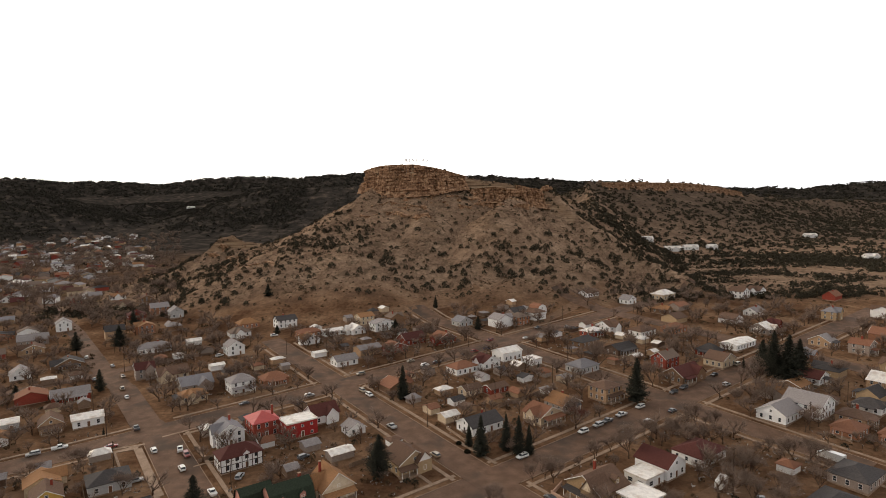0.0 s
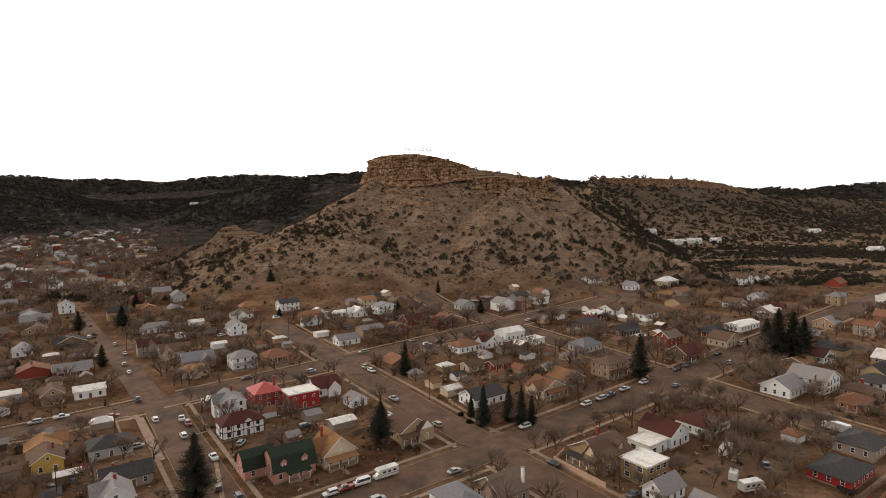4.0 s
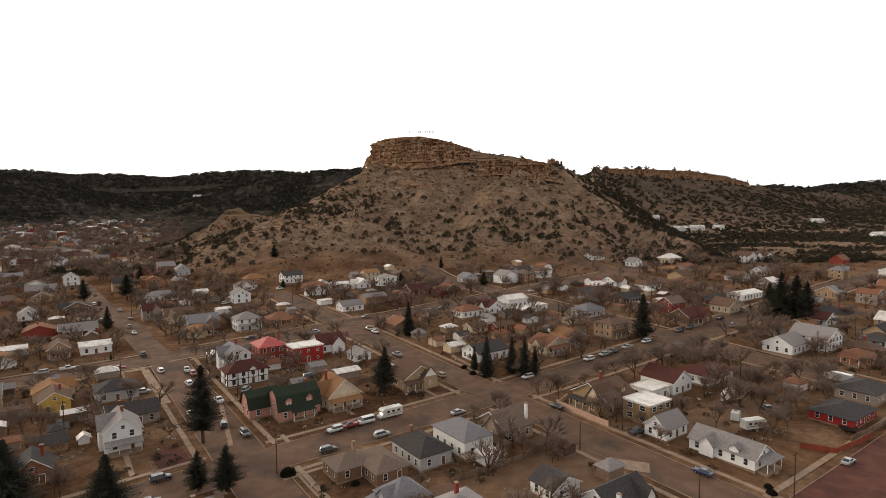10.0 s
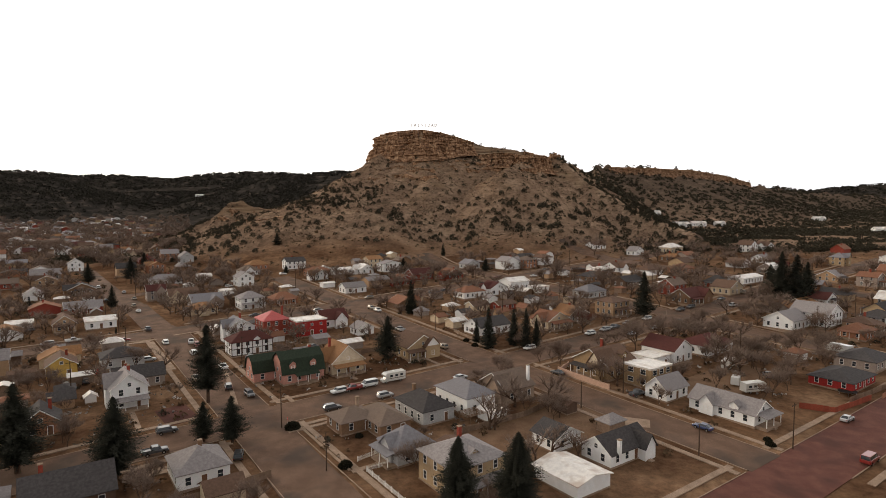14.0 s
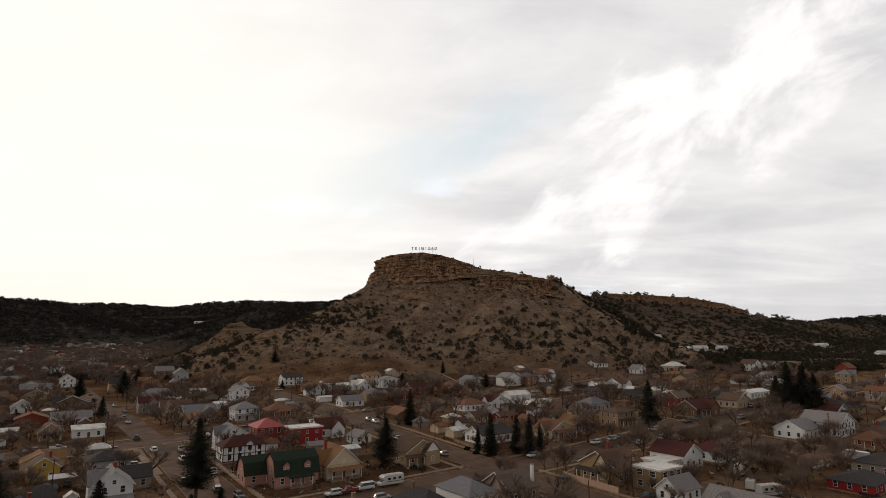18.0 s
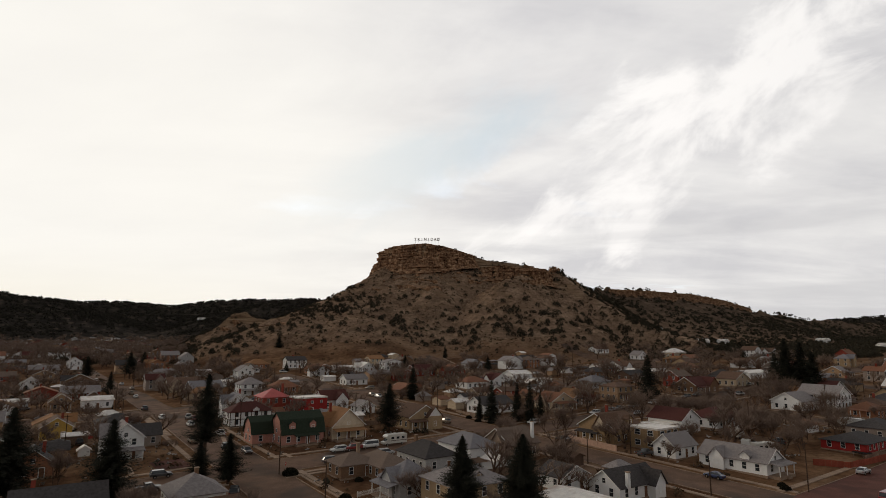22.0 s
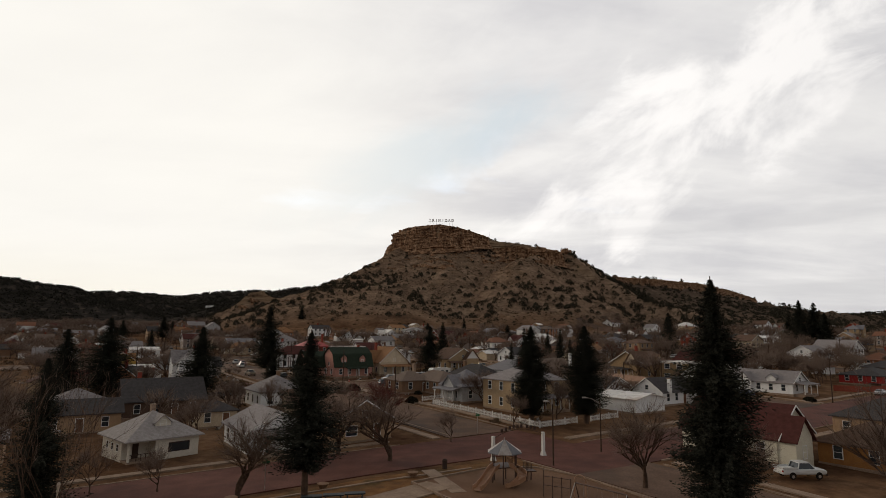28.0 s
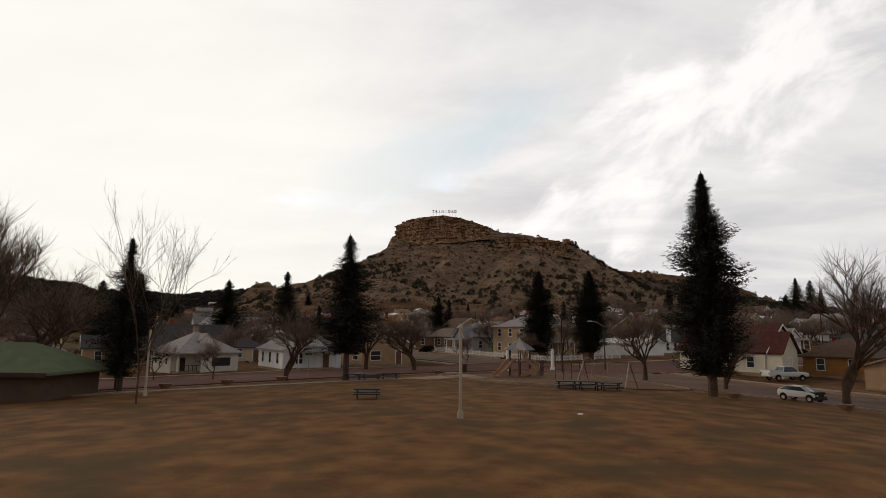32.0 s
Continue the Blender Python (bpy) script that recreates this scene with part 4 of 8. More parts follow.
house(71.5, -23, 10, 11, 3.6, 3.4, "u", TAUPE, R_TAUPE, "taupe stucco house with tall white chimney", chimney=(4.0, -4.0, 8.6, WHITE), gable=("u", -1.5, 5, 1.0, 3.0))
house(30, -38, 8.5, 8, 3.6, 3.0, "hip", PALEBLUE, R_BLUE, "small blue-grey house with grey roof and porch", porch=("u", 7, 2.2), gable=("u", 0, 4, 0.6, 2.0), both=True)
house(33, -53.5, 12, 11.5, 6.0, 2.6, "hip", BUFF, R_GREY, "large buff two-storey house with grey hip roof", 2, chimney=(1, 2, 10.0), porch=("v", 10, 2.4), both=True, dormers=((0, -4.0, 6.2, 1.8, 0.9, "v"),))
house(50, -66, 9, 11, 2.7, 0.9, "v", WHITE, R_METAL, "white shed with broad pale metal roof", name="workshop", cat="workshop", windows=False)
house(66.5, -63.5, 13, 7.6, 2.9, 2.6, "u", WHITE, R_DARK, "white cottage with charcoal roof and a pointed entrance gable", chimney=(-4.4, -4.15, 5.6, WHITE), gable=("v", 4.0, 3.4, 1.7, 2.3), both=True)
house(60, -52.5, 8, 7, 3.0, 2.0, "v", WHITE, R_DARK, "small white house with dark roof")
olive = house(108.5, -26, 13, 13, 4.4, 3.6, "u", OLIVE, R_BROWN, "olive brick house with dark steep gables", gable=("u", -2.5, 5, 1.2, 3.6), dormers=((2.5, -5.4, 5.0, 2.2, 1.4, "v"),), porch=("u", 8, 2.2, R_DARK, 2.0), chimney=(1, 2, 9.8))
house(126, -30, 9, 8, 3.4, 0, "flat", WHITE, R_METAL, "white annexe with a pale flat roof", win="wide")
house(136, -29, 10, 12, 4.2, 3.0, "v", WHITE, R_MAROON, "white house with broad brown gable roof", both=True)
house(111, -39.5, 10, 9, 5.6, 0, "flat", OLIVE, R_METAL, "olive brick two-storey shop building with flat roof", 2, win="wide")
house(106, -49, 9.5, 6.5, 3.2, 2.8, "u", WHITE, R_GREY, "small white gabled cottage with grey roof")
house(154, -32, 15, 11, 3.4, 2.6, "hip", WHITE, R_MAROON, "white house with broad maroon hip roof", both=True)
house(107.5, -65.5, 8, 16.5, 3.0, 2.6, "v", WHITE, R_GREY, "long white house with grey gable roof and end porch", gable=("u", 3.4, 3.6, 0.7, 2.0), dormers=((-4.0, -3.2, 3.0, 2.2, 1.0, "u"),), porch=("v", 7, 2.6, R_GREY), both=True)
house(155.5, -72.5, 16, 11, 2.6, 1.9, "hip", REDPAINT, R_DARK, "red house with charcoal roof", win="tall", both=True)
house(178, -70, 14, 11, 3.3, 2.2, "hip", GREYSIDE, R_DARK, "grey house with dark spreading roof")
house(221, -39, 13, 14, 5.2, 3.4, "v", WHITE, R_GREY, "large white hall with grey gable roof", 2, both=True)
house(207.5, -34, 14, 11, 3.6, 3.0, "u", WHITE, R_GREY, "low white hall wing with grey roof")
house(213, -56, 10, 9, 3.2, 2.2, "hip", ORANGEBRICK, R_RUST, "orange brick bungalow with hip roof", porch=("u", 6, 1.8))
house(219, -69, 10, 9, 3.2, 2.2, "hip", ORANGEBRICK, R_RUST, "orange brick bungalow beside its twin", porch=("u", 6, 1.8))
# north-east of the crossing
house(171, 21, 11, 9.5, 5.8, 1.6, "hip", TAN, R_BROWN, "tan two-storey house with low brown roof", 2, porch=("v", 9, 2.0))
house(135, 23, 12, 10, 3.4, 3.0, "v", CREAM, R_RUST, "cream house with rust gable roof and porch", porch=("v", 10, 2.6, R_RUST), gable=("u", 0, 5, 0.8, 2.6))
house(110, 32, 15, 10, 3.4, 2.6, "u", WHITE, R_DARK, "white house with dark green-black roof behind pines", chimney=(2, 1, 7))
house(143, 86, 13, 9, 3.4, 2.2, "hip", WHITE, R_RUST, "white house with rust hip roof")
house(157, 84, 11, 9, 3.6, 2.8, "v", WHITE, R_MAROON, "white house with maroon gables", gable=("u", 0, 4.5, 0.8, 2.4))
house(173, 86, 13, 9, 4.6, 1.8, "u", WHITE, R_METAL, "white house with pale metal roof")
house(177, 72, 8, 7, 3.2, 0, "flat", WHITE, R_METAL, "white outbuilding with a pale flat roof", name="garage", cat="garage", windows=False)
house(139, 56, 10, 6, 2.8, 1.4, "u", REDBRICK, R_BROWN, "brick garage with brown roof", name="garage", cat="garage")
house(129, 62, 9, 6, 2.8, 1.6, "u", CREAM, R_BROWN, "low cream outbuilding with brown roof", name="garage", cat="garage")
house(216, 12, 17, 10, 3.6, 3.2, "u", BROWNBRICK, R_MAROON, "wide brick house with maroon gables", gable=("v", 4, 7, 1.6, 3.0), porch=("v", 7, 2.0, R_MAROON, -4))
house(246, 11, 12, 10, 3.6, 3.0, "v", CREAM, R_BROWN, "cream gabled house with brown roof")
house(279, 19, 20, 9, 3.2, 1.2, "u", WHITE, R_METAL, "long low white building with metal roof")
house(349, 110, 15, 10, 4.0, 2.8, "hip", CREAM, R_METAL, "white-roofed house standing alone below the hill", 1)
house(261, 66, 14, 9, 3.4, 2.4, "hip", WHITE, R_BROWN, "white house with brown hip roof")
house(279, 57, 13, 9, 3.4, 2.4, "hip", ORANGEBRICK, R_RUST, "brick house with rust hip roof")
house(221, 75, 14, 9, 3.2, 2.2, "hip", BROWNBRICK, R_DARK, "brown brick house with dark roof")
house(225, 54, 15, 9, 3.2, 2.2, "u", DARKSIDE, R_DARK, "dark house with white porch posts", porch=("v", 12, 2.2))
house(189, 49, 13, 10, 3.4, 2.6, "hip", PALEBLUE, R_BLUE, "grey house with blue-grey roof")
house(195, 153, 10, 9, 3.4, 2.6, "v", PALEBLUE, R_BLUE, "pale blue cottage at the hill's foot")
house(235, 145, 12, 9, 3.6, 3.0, "u", GREYSIDE, R_DARK, "grey house with dark gable roof", gable=("v", 0, 5, 1.0, 2.6))
house(251, 141, 9, 8, 3.4, 3.4, "gambrel_v", WHITE, R_RUST, "white house with rust barn roof", windows=True)
house(303, 141, 13, 8, 3.4, 2.2, "u", WHITE, R_BROWN, "white house below the slope")
house(318, 118, 9, 8, 3.4, 2.8, "v", WHITE, R_GREY, "white gabled house below the slope")

# pale boarded gables
PALEBOARD = plain("pale_gable_boards", (0.62, 0.54, 0.42))
part("gable_panel", Shape().prism([(-4.7, 4.06), (4.7, 4.06), (0, 8.2)], "y", -5.54, -5.47), PALEBOARD, yellow)
part("gable_panel", Shape().prism([(0.3, 4.05), (5.3, 4.05), (2.8, 6.75)], "y", -7.34, -7.27), TRIM, buffy)
part("gable_panel", Shape().prism([(-4.7, 4.46), (-0.3, 4.46), (-2.5, 7.6)], "x", -7.74, -7.67), PALEBOARD, olive)


# ---- the hill: cliff, rocks, junipers, sign ----
CLIFF = bpy.data.materials.new("bedded_sandstone")
CLIFF.use_nodes = True
_nt = CLIFF.node_tree
_bs = _nt.nodes["Principled BSDF"]
_bs.inputs["Roughness"].default_value, _bs.inputs["Specular IOR Level"].default_value = 0.92, 0.15
_tc = _nt.nodes.new("ShaderNodeTexCoord")
_mp = _nt.nodes.new("ShaderNodeMapping")
_mp.inputs["Scale"].default_value = (0.16, 0.16, 0.62)
_nt.links.new(_tc.outputs["Object"], _mp.inputs["Vector"])
_n1 = _nt.nodes.new("ShaderNodeTexNoise")
_n1.inputs["Scale"].default_value, _n1.inputs["Detail"].default_value, _n1.inputs["Roughness"].default_value = 1.0, 8.0, 0.65
_nt.links.new(_mp.outputs[0], _n1.inputs["Vector"])
_r1 = _nt.nodes.new("ShaderNodeValToRGB")
_e = _r1.color_ramp.elements
_e.new(0.5)
for _el, (_p, _c) in zip(_e, ((0.33, (0.11, 0.060, 0.038)), (0.5, (0.31, 0.175, 0.098)), (0.66, (0.47, 0.31, 0.19)))):
    _el.position, _el.color = _p, rgb(_c)
_nt.links.new(_n1.outputs["Fac"], _r1.inputs[0])
_n2 = _nt.nodes.new("ShaderNodeTexNoise")
_n2.inputs["Scale"].default_value, _n2.inputs["Detail"].default_value, _n2.inputs["Roughness"].default_value = 0.5, 9.0, 0.75
_nt.links.new(_tc.outputs["Object"], _n2.inputs["Vector"])
_mx = _nt.nodes.new("ShaderNodeMix")
_mx.data_type, _mx.blend_type = "RGBA", "OVERLAY"
_mx.inputs[0].default_value = 0.6
_nt.links.new(_r1.outputs[0], _mx.inputs[6])
_nt.links.new(_n2.outputs["Fac"], _mx.inputs[7])
_nt.links.new(_mx.outputs[2], _bs.inputs["Base Color"])
_mp2 = _nt.nodes.new("ShaderNodeMapping")
_mp2.inputs["Scale"].default_value = (0.55, 0.55, 0.05)
_nt.links.new(_tc.outputs["Object"], _mp2.inputs["Vector"])
_n3 = _nt.nodes.new("ShaderNodeTexNoise")
_n3.inputs["Scale"].default_value, _n3.inputs["Detail"].default_value = 1.0, 6.0
_nt.links.new(_mp2.outputs[0], _n3.inputs["Vector"])
_r3 = _nt.nodes.new("ShaderNodeValToRGB")
_r3.color_ramp.elements[0].position, _r3.color_ramp.elements[1].position = 0.38, 0.56
_r3.color_ramp.elements[0].color, _r3.color_ramp.elements[1].color = (0.35, 0.30, 0.27, 1), (1, 1, 1, 1)
_nt.links.new(_n3.outputs["Fac"], _r3.inputs[0])
_m3 = _nt.nodes.new("ShaderNodeMix")
_m3.data_type, _m3.blend_type = "RGBA", "MULTIPLY"
_m3.inputs[0].default_value = 0.8
_nt.links.new(_mx.outputs[2], _m3.inputs[6])
_nt.links.new(_r3.outputs[0], _m3.inputs[7])
_nt.links.new(_m3.outputs[2], _bs.inputs["Base Color"])
_bp = _nt.nodes.new("ShaderNodeBump")
_bp.inputs["Strength"].default_value, _bp.inputs["Distance"].default_value = 0.8, 0.5
_nt.links.new(_n2.outputs["Fac"], _bp.inputs["Height"])
_nt.links.new(_bp.outputs[0], _bs.inputs["Normal"])


def cliff_wall(name, line, label, seed=3, cell=0.75, push=0.0):
    """A bedded rock face along a line of (x, y, top, height); its outer side lies to the right of the line's way."""
    pts = np.array(line, float)
    seg = np.hypot(*np.diff(pts[:, :2], axis=0).T)
    s_at = np.r_[0, np.cumsum(seg)]
    n = int(s_at[-1] / cell)
    s = np.linspace(0, s_at[-1], n)
    x, y, top, high = (np.interp(s, s_at, pts[:, k]) for k in range(4))
    for _ in range(6):
        x[1:-1], y[1:-1] = (x[:-2] + 2 * x[1:-1] + x[2:]) / 4, (y[:-2] + 2 * y[1:-1] + y[2:]) / 4
    dx, dy = np.gradient(x), np.gradient(y)
    l = np.hypot(dx, dy)
    ox, oy = dy / l, -dx / l
    rows = 54
    verts = []
    for r in range(rows):
        f = r / (rows - 1)
        z = top + 0.6 - (high + 13) * f
        bed = np.floor(z / 1.7 + 0.7 * vnoise(s / 11, z * 0 + 1.0, seed)).astype(np.int64)
        ledge = (_hash(bed, bed * 0 + 7, seed) - 0.5) * 2.0
        big = np.floor(s / 4.3 + (bed // 3) * 0.41).astype(np.int64)
        small = np.floor(s / 1.7 + bed * 0.37).astype(np.int64)
        block = (_hash(big, bed // 3, seed + 5) - 0.5) * 3.2 + (_hash(small, bed, seed + 6) - 0.5) * 2.0
        col = (fbm(s / 9, z / 40, seed + 9, 3) - 0.5) * 10.0
        crack = -2.6 * (vnoise(s / 1.5, z / 16, seed + 20) > 0.80)
        out = 2.5 + 12.0 * f**2.0 + np.where(f < 0.85, ledge + block + crack, 0.5 * block) + col
        out = np.where(r == 0, -1.0, out + push)
        verts.append(np.stack([x + ox * out, y + oy * out, z], 1))
    co = np.concatenate(verts)
    i = (np.arange(rows - 1)[:, None] * n + np.arange(n - 1)[None]).ravel()
    me = bpy.data.meshes.new(name)
    me.from_pydata(co.tolist(), [], np.stack([i, i + n, i + n + 1, i + 1], 1).tolist())
    me.materials.append(CLIFF)
    return tagged(new(name, me), label, "cliff", kind="structure")


cliff_wall("cliff", ((-70, 655, 128, 10), (-63, 622, 132, 14), (-52, 604, 133.5, 18), (-38, 592, 133.5, 19), (-15, 576, 132.5, 20), (6, 577, 129, 15), (20, 580, 125.5, 8), (36, 587, 121, 2)), "layered tan sandstone cliff capping the hill")
cliff_wall("rock_ledge", ((40, 579, 107, 2), (54, 576, 108, 3), (66, 573, 109, 3.5), (84, 571, 106, 4), (100, 575, 104, 4), (114, 583, 102, 4), (123, 594, 101, 3)), "broken sandstone ledge under the rim", 31, 0.7)
cliff_wall("rock_ledge", ((88, 584, 111, 3), (104, 588, 107.5, 4), (120, 592, 104.5, 4), (128, 602, 101, 3)), "jointed sandstone blocks along the rim", 37, 0.7)
cliff_wall("rim_rock", ((300, 1068, 129, 5), (393, 1118, 130, 8), (501, 1190, 130, 10), (608, 1288, 125, 9), (717, 1382, 112, 5)), "low sandstone rim of the mesa behind", 8, 2.5, 9.0)


def outcrop(x0, x1, z, high, seed):
    """A broken ledge of rock that follows the slope at one height."""
    line = []
    for x in np.arange(x0, x1, 5.0):
        ys = np.arange(400.0, 625.0, 1.0)
        over = land(np.full(len(ys), x), ys) > z + 2.0 * math.sin(x * 0.13)
        if over.any():
            y = ys[int(np.argmax(over))]
            line.append((x, y + 1.5, float(land(x, y)) + 0.35 * high * math.sin(x * 0.31 + seed), high * (0.5 + 0.5 * abs(math.sin(x * 0.19 + seed)))))
    if len(line) > 3:
        cliff_wall("rock_ledge", line, "broken sandstone ledge cropping out of the slope", seed, 0.9)


outcrop(28, 112, 92, 3.5, 12)
outcrop(40, 104, 98, 3.0, 14)
outcrop(-66, 4, 84, 2.0, 16)
outcrop(-50, 34, 100, 3.0, 18)
outcrop(-58, 20, 93, 2.2, 26)
outcrop(-234, -196, 50, 4.5, 20)
outcrop(-232, -190, 42, 3.0, 22)
outcrop(-172, -120, 44, 1.8, 23)


def scatter(n, x0, x1, y0, y1, keep, seed):
    rng = np.random.default_rng(seed)
    x, y = rng.uniform(x0, x1, n), rng.uniform(y0, y1, n)
    ok = rng.uniform(0, 1, n) < keep(x, y)
    return x[ok], y[ok], rng


def clumps(name, x, y, z, rad, tall, tris, size, material, rng, label, category, kind="stuff"):
    """Many shrubs or rocks at once: each a loose heap of small leaf-like faces."""
    n = len(x)
    if n == 0:
        return
    d = rng.normal(size=(n, tris, 3))
    d /= np.linalg.norm(d, axis=2, keepdims=True)
    d *= rng.uniform(0.3, 1.0, (n, tris, 1)) ** 0.4
    d[..., 2] = np.abs(d[..., 2])
    c = d * np.stack([rad, rad, tall], 1)[:, None, :]
    lean = rng.normal(size=(n, 1, 3)) * np.stack([rad, rad, rad * 0], 1)[:, None, :] * 0.15
    c = c + lean + np.stack([x, y, z], 1)[:, None, :]
    a = rng.normal(size=(n, tris, 3))
    b = rng.normal(size=(n, tris, 3))
    a /= np.linalg.norm(a, axis=2, keepdims=True)
    b /= np.linalg.norm(b, axis=2, keepdims=True)
    k = (rad * size)[:, None, None]
    p = np.stack([c - a * k, c + a * k * 0.6 + b * k, c + a * k * 0.5 - b * k * 0.9], 2).reshape(-1, 3)
    me = bpy.data.meshes.new(name)
    m = len(p)
    me.vertices.add(m)
    me.vertices.foreach_set("co", p.ravel())
    me.loops.add(m)
    me.loops.foreach_set("vertex_index", np.arange(m))
    me.polygons.add(m // 3)
    me.polygons.foreach_set("loop_start", np.arange(0, m, 3))
    me.update()
    me.validate()
    me.materials.append(material)
    return tagged(new(name, me), label, category, kind=kind)


def leafy(name, a, b, rough=0.9):
    """Foliage whose tone changes from leaf to leaf."""
    m = bpy.data.materials.new(name)
    m.use_nodes = True
    nt = m.node_tree
    bs = nt.nodes["Principled BSDF"]
    bs.inputs["Roughness"].default_value, bs.inputs["Specular IOR Level"].default_value = rough, 0.0
    geo = nt.nodes.new("ShaderNodeNewGeometry")
    r = nt.nodes.new("ShaderNodeValToRGB")
    r.color_ramp.elements[0].color, r.color_ramp.elements[1].color = rgb(a), rgb(b)
    nt.links.new(geo.outputs["Random Per Island"], r.inputs[0])
    nt.links.new(r.outputs[0], bs.inputs["Base Color"])
    return m


JUNIPER = leafy("juniper_green", (0.034, 0.030, 0.022), (0.082, 0.071, 0.049))
SCRUB = leafy("brown_scrub", (0.058, 0.036, 0.022), (0.15, 0.10, 0.060))
ROCKS = leafy("pale_rubble", (0.13, 0.082, 0.054), (0.46, 0.33, 0.23))
FARWOOD = leafy("far_woods", (0.022, 0.021, 0.018), (0.062, 0.055, 0.043))


def ledges(x, y):
    """Where broken beds of rock crop out along the slope."""
    z = land(x, y)
    a = np.exp(-(((z - 103) / 4.0) ** 2)) * (x < 60)
    b = np.exp(-(((z - 84) / 2.2) ** 2)) * (x > 35) * (x < 125)
    c = np.exp(-(((z - 93) / 2.0) ** 2)) * (x < 20)
    d = np.exp(-(((z - 52) / 4.0) ** 2)) * (x < -150)
    return np.maximum.reduce([a, b, c, d])


def juniper_density(x, y):
    z = land(x, y)
    n = fbm(x / 22, y / 22, 31, 3)
    low = np.clip((66 - z) / 30, 0, 1)
    clump = np.clip((n - 0.36) * 4, 0, 1)
    d = 0.17 + 0.45 * low * clump
    d = d + 0.75 * np.clip((x - 125) / 30, 0, 1) * np.clip((n - 0.30) * 4, 0, 1)
    d = d + 0.40 * np.clip((-150 - x) / 30, 0, 1) * clump
    d = d + 0.8 * (np.hypot(x + 88, (y - 520) * 0.9) < 42) * (n > 0.38) + 0.5 * (np.hypot(x - 60, (y - 450) * 1.3) < 45) * (n > 0.42)
    for line, k in ((MAIN_CREST, 0.9), (RIBS[1], 0.7)):
        for (x0, y0, _, _), (x1, y1, _, _) in zip(line, line[1:]):
            dx, dy = x1 - x0, y1 - y0
            q = np.clip(((x - x0) * dx + (y - y0) * dy) / (dx * dx + dy * dy), 0, 1)
            d = np.maximum(d, k * np.exp(-((np.hypot(x - x0 - q * dx - 4 * (k > 0.7), y - y0 - q * dy) / (8.0 + 8.0 * (k > 0.7))) ** 2)) * np.clip((n - 0.25) * 5, 0.5, 1) * (x > 36))
    d = d + 0.55 * (np.abs(x - 78) < 48) * (np.abs(y - 574) < 14) * (n > 0.40)
    d = d * np.where((y < 425) & (x > -150) & (x < 140), 0.5, 1)
    return np.clip(d, 0, 1) * (z > town_z(x, y) + 0.5 - 40 * (y < 430))


x_, y_, rng_ = scatter(6800, -330, 330, 400, 680, juniper_density, 5)
r_ = rng_.uniform(0.9, 2.5, len(x_)) * rng_.uniform(0.6, 1.0, len(x_)) * (1 + 0.45 * np.clip((90 - land(x_, y_)) / 50, 0, 1))
clumps("junipers", x_, y_, land(x_, y_) - 0.1, r_, r_ * rng_.uniform(1.2, 1.9, len(x_)), 150, 0.19, JUNIPER, rng_, "dark green juniper bushes dotting the hillside", "bushes")
x_, y_, rng_ = scatter(9000, -300, 330, 405, 640, lambda x, y: 0.45 * np.clip((fbm(x / 12, y / 12, 77, 3) - 0.33) * 4, 0, 1), 6)
r_ = rng_.uniform(0.25, 0.8, len(x_))
clumps("dry_scrub", x_, y_, land(x_, y_) - 0.05, r_, r_ * 0.7, 10, 0.5, SCRUB, rng_, "dry brown scrub on the slopes", "scrub")
x_, y_, rng_ = scatter(22000, -300, 330, 405, 640, lambda x, y: 0.55 * np.clip((fbm(x / 18, y / 18, 83, 3) - 0.30) * 3, 0, 1), 16)
r_ = rng_.uniform(0.3, 0.95, len(x_))
clumps("sage_scrub", x_, y_, land(x_, y_) - 0.05, r_, r_ * 0.8, 12, 0.45, leafy("olive_scrub", (0.045, 0.037, 0.024), (0.10, 0.080, 0.052)), rng_, "low olive-brown scrub on the hillside", "scrub")
x_, y_, rng_ = scatter(46000, -250, 190, 420, 610, lambda x, y: np.clip(0.10 + 1.4 * (fbm(x / 16, y / 16, 91, 3) - 0.45) + 0.25 * (np.abs(x - 25) < 35) + 0.6 * ledges(x, y), 0, 0.8), 7)
r_ = rng_.uniform(0.2, 0.5, len(x_)) * np.where(rng_.uniform(0, 1, len(x_)) > 0.92, rng_.uniform(1.6, 3.2, len(x_)), 1)
clumps("talus_boulders", x_, y_, land(x_, y_) - 0.05, r_, r_ * 0.8, 12, 0.75, ROCKS, rng_, "pale fallen sandstone rubble on the slope", "boulders")
# woods on the slopes to both sides and behind
x_, y_, rng_ = scatter(24000, 120, 1500, 560, 1680, lambda x, y: np.clip(0.50 + 3.4 * (fbm(x / 60, y / 60, 51, 4) - 0.43) + 0.25 * (land(x, y) > 118) + 0.5 * np.exp(-(((land(x, y) - 52) / 16) ** 2)), 0.14, 0.97), 8)
r_ = rng_.uniform(1.6, 4.0, len(x_))
clumps("mesa_junipers", x_, y_, land(x_, y_) - 1.2, r_, r_ * rng_.uniform(1.0, 1.7, len(x_)), 24, 0.46, JUNIPER, rng_, "dense dark junipers on the mesa slopes", "woods")
x_, y_, rng_ = scatter(20000, 190, 900, 410, 680, lambda x, y: np.clip(0.10 + 3.2 * (fbm(x / 60, y / 40, 58, 4) - 0.46), 0.0, 0.85) * (x > 0.30 * (y - 20)), 18)
r_ = rng_.uniform(0.9, 2.4, len(x_))
clumps("valley_junipers", x_, y_, land(x_, y_) - 0.3, r_, r_ * rng_.uniform(1.0, 1.6, len(x_)), 24, 0.42, JUNIPER, rng_, "dark junipers on the low ground beside the hill", "woods")


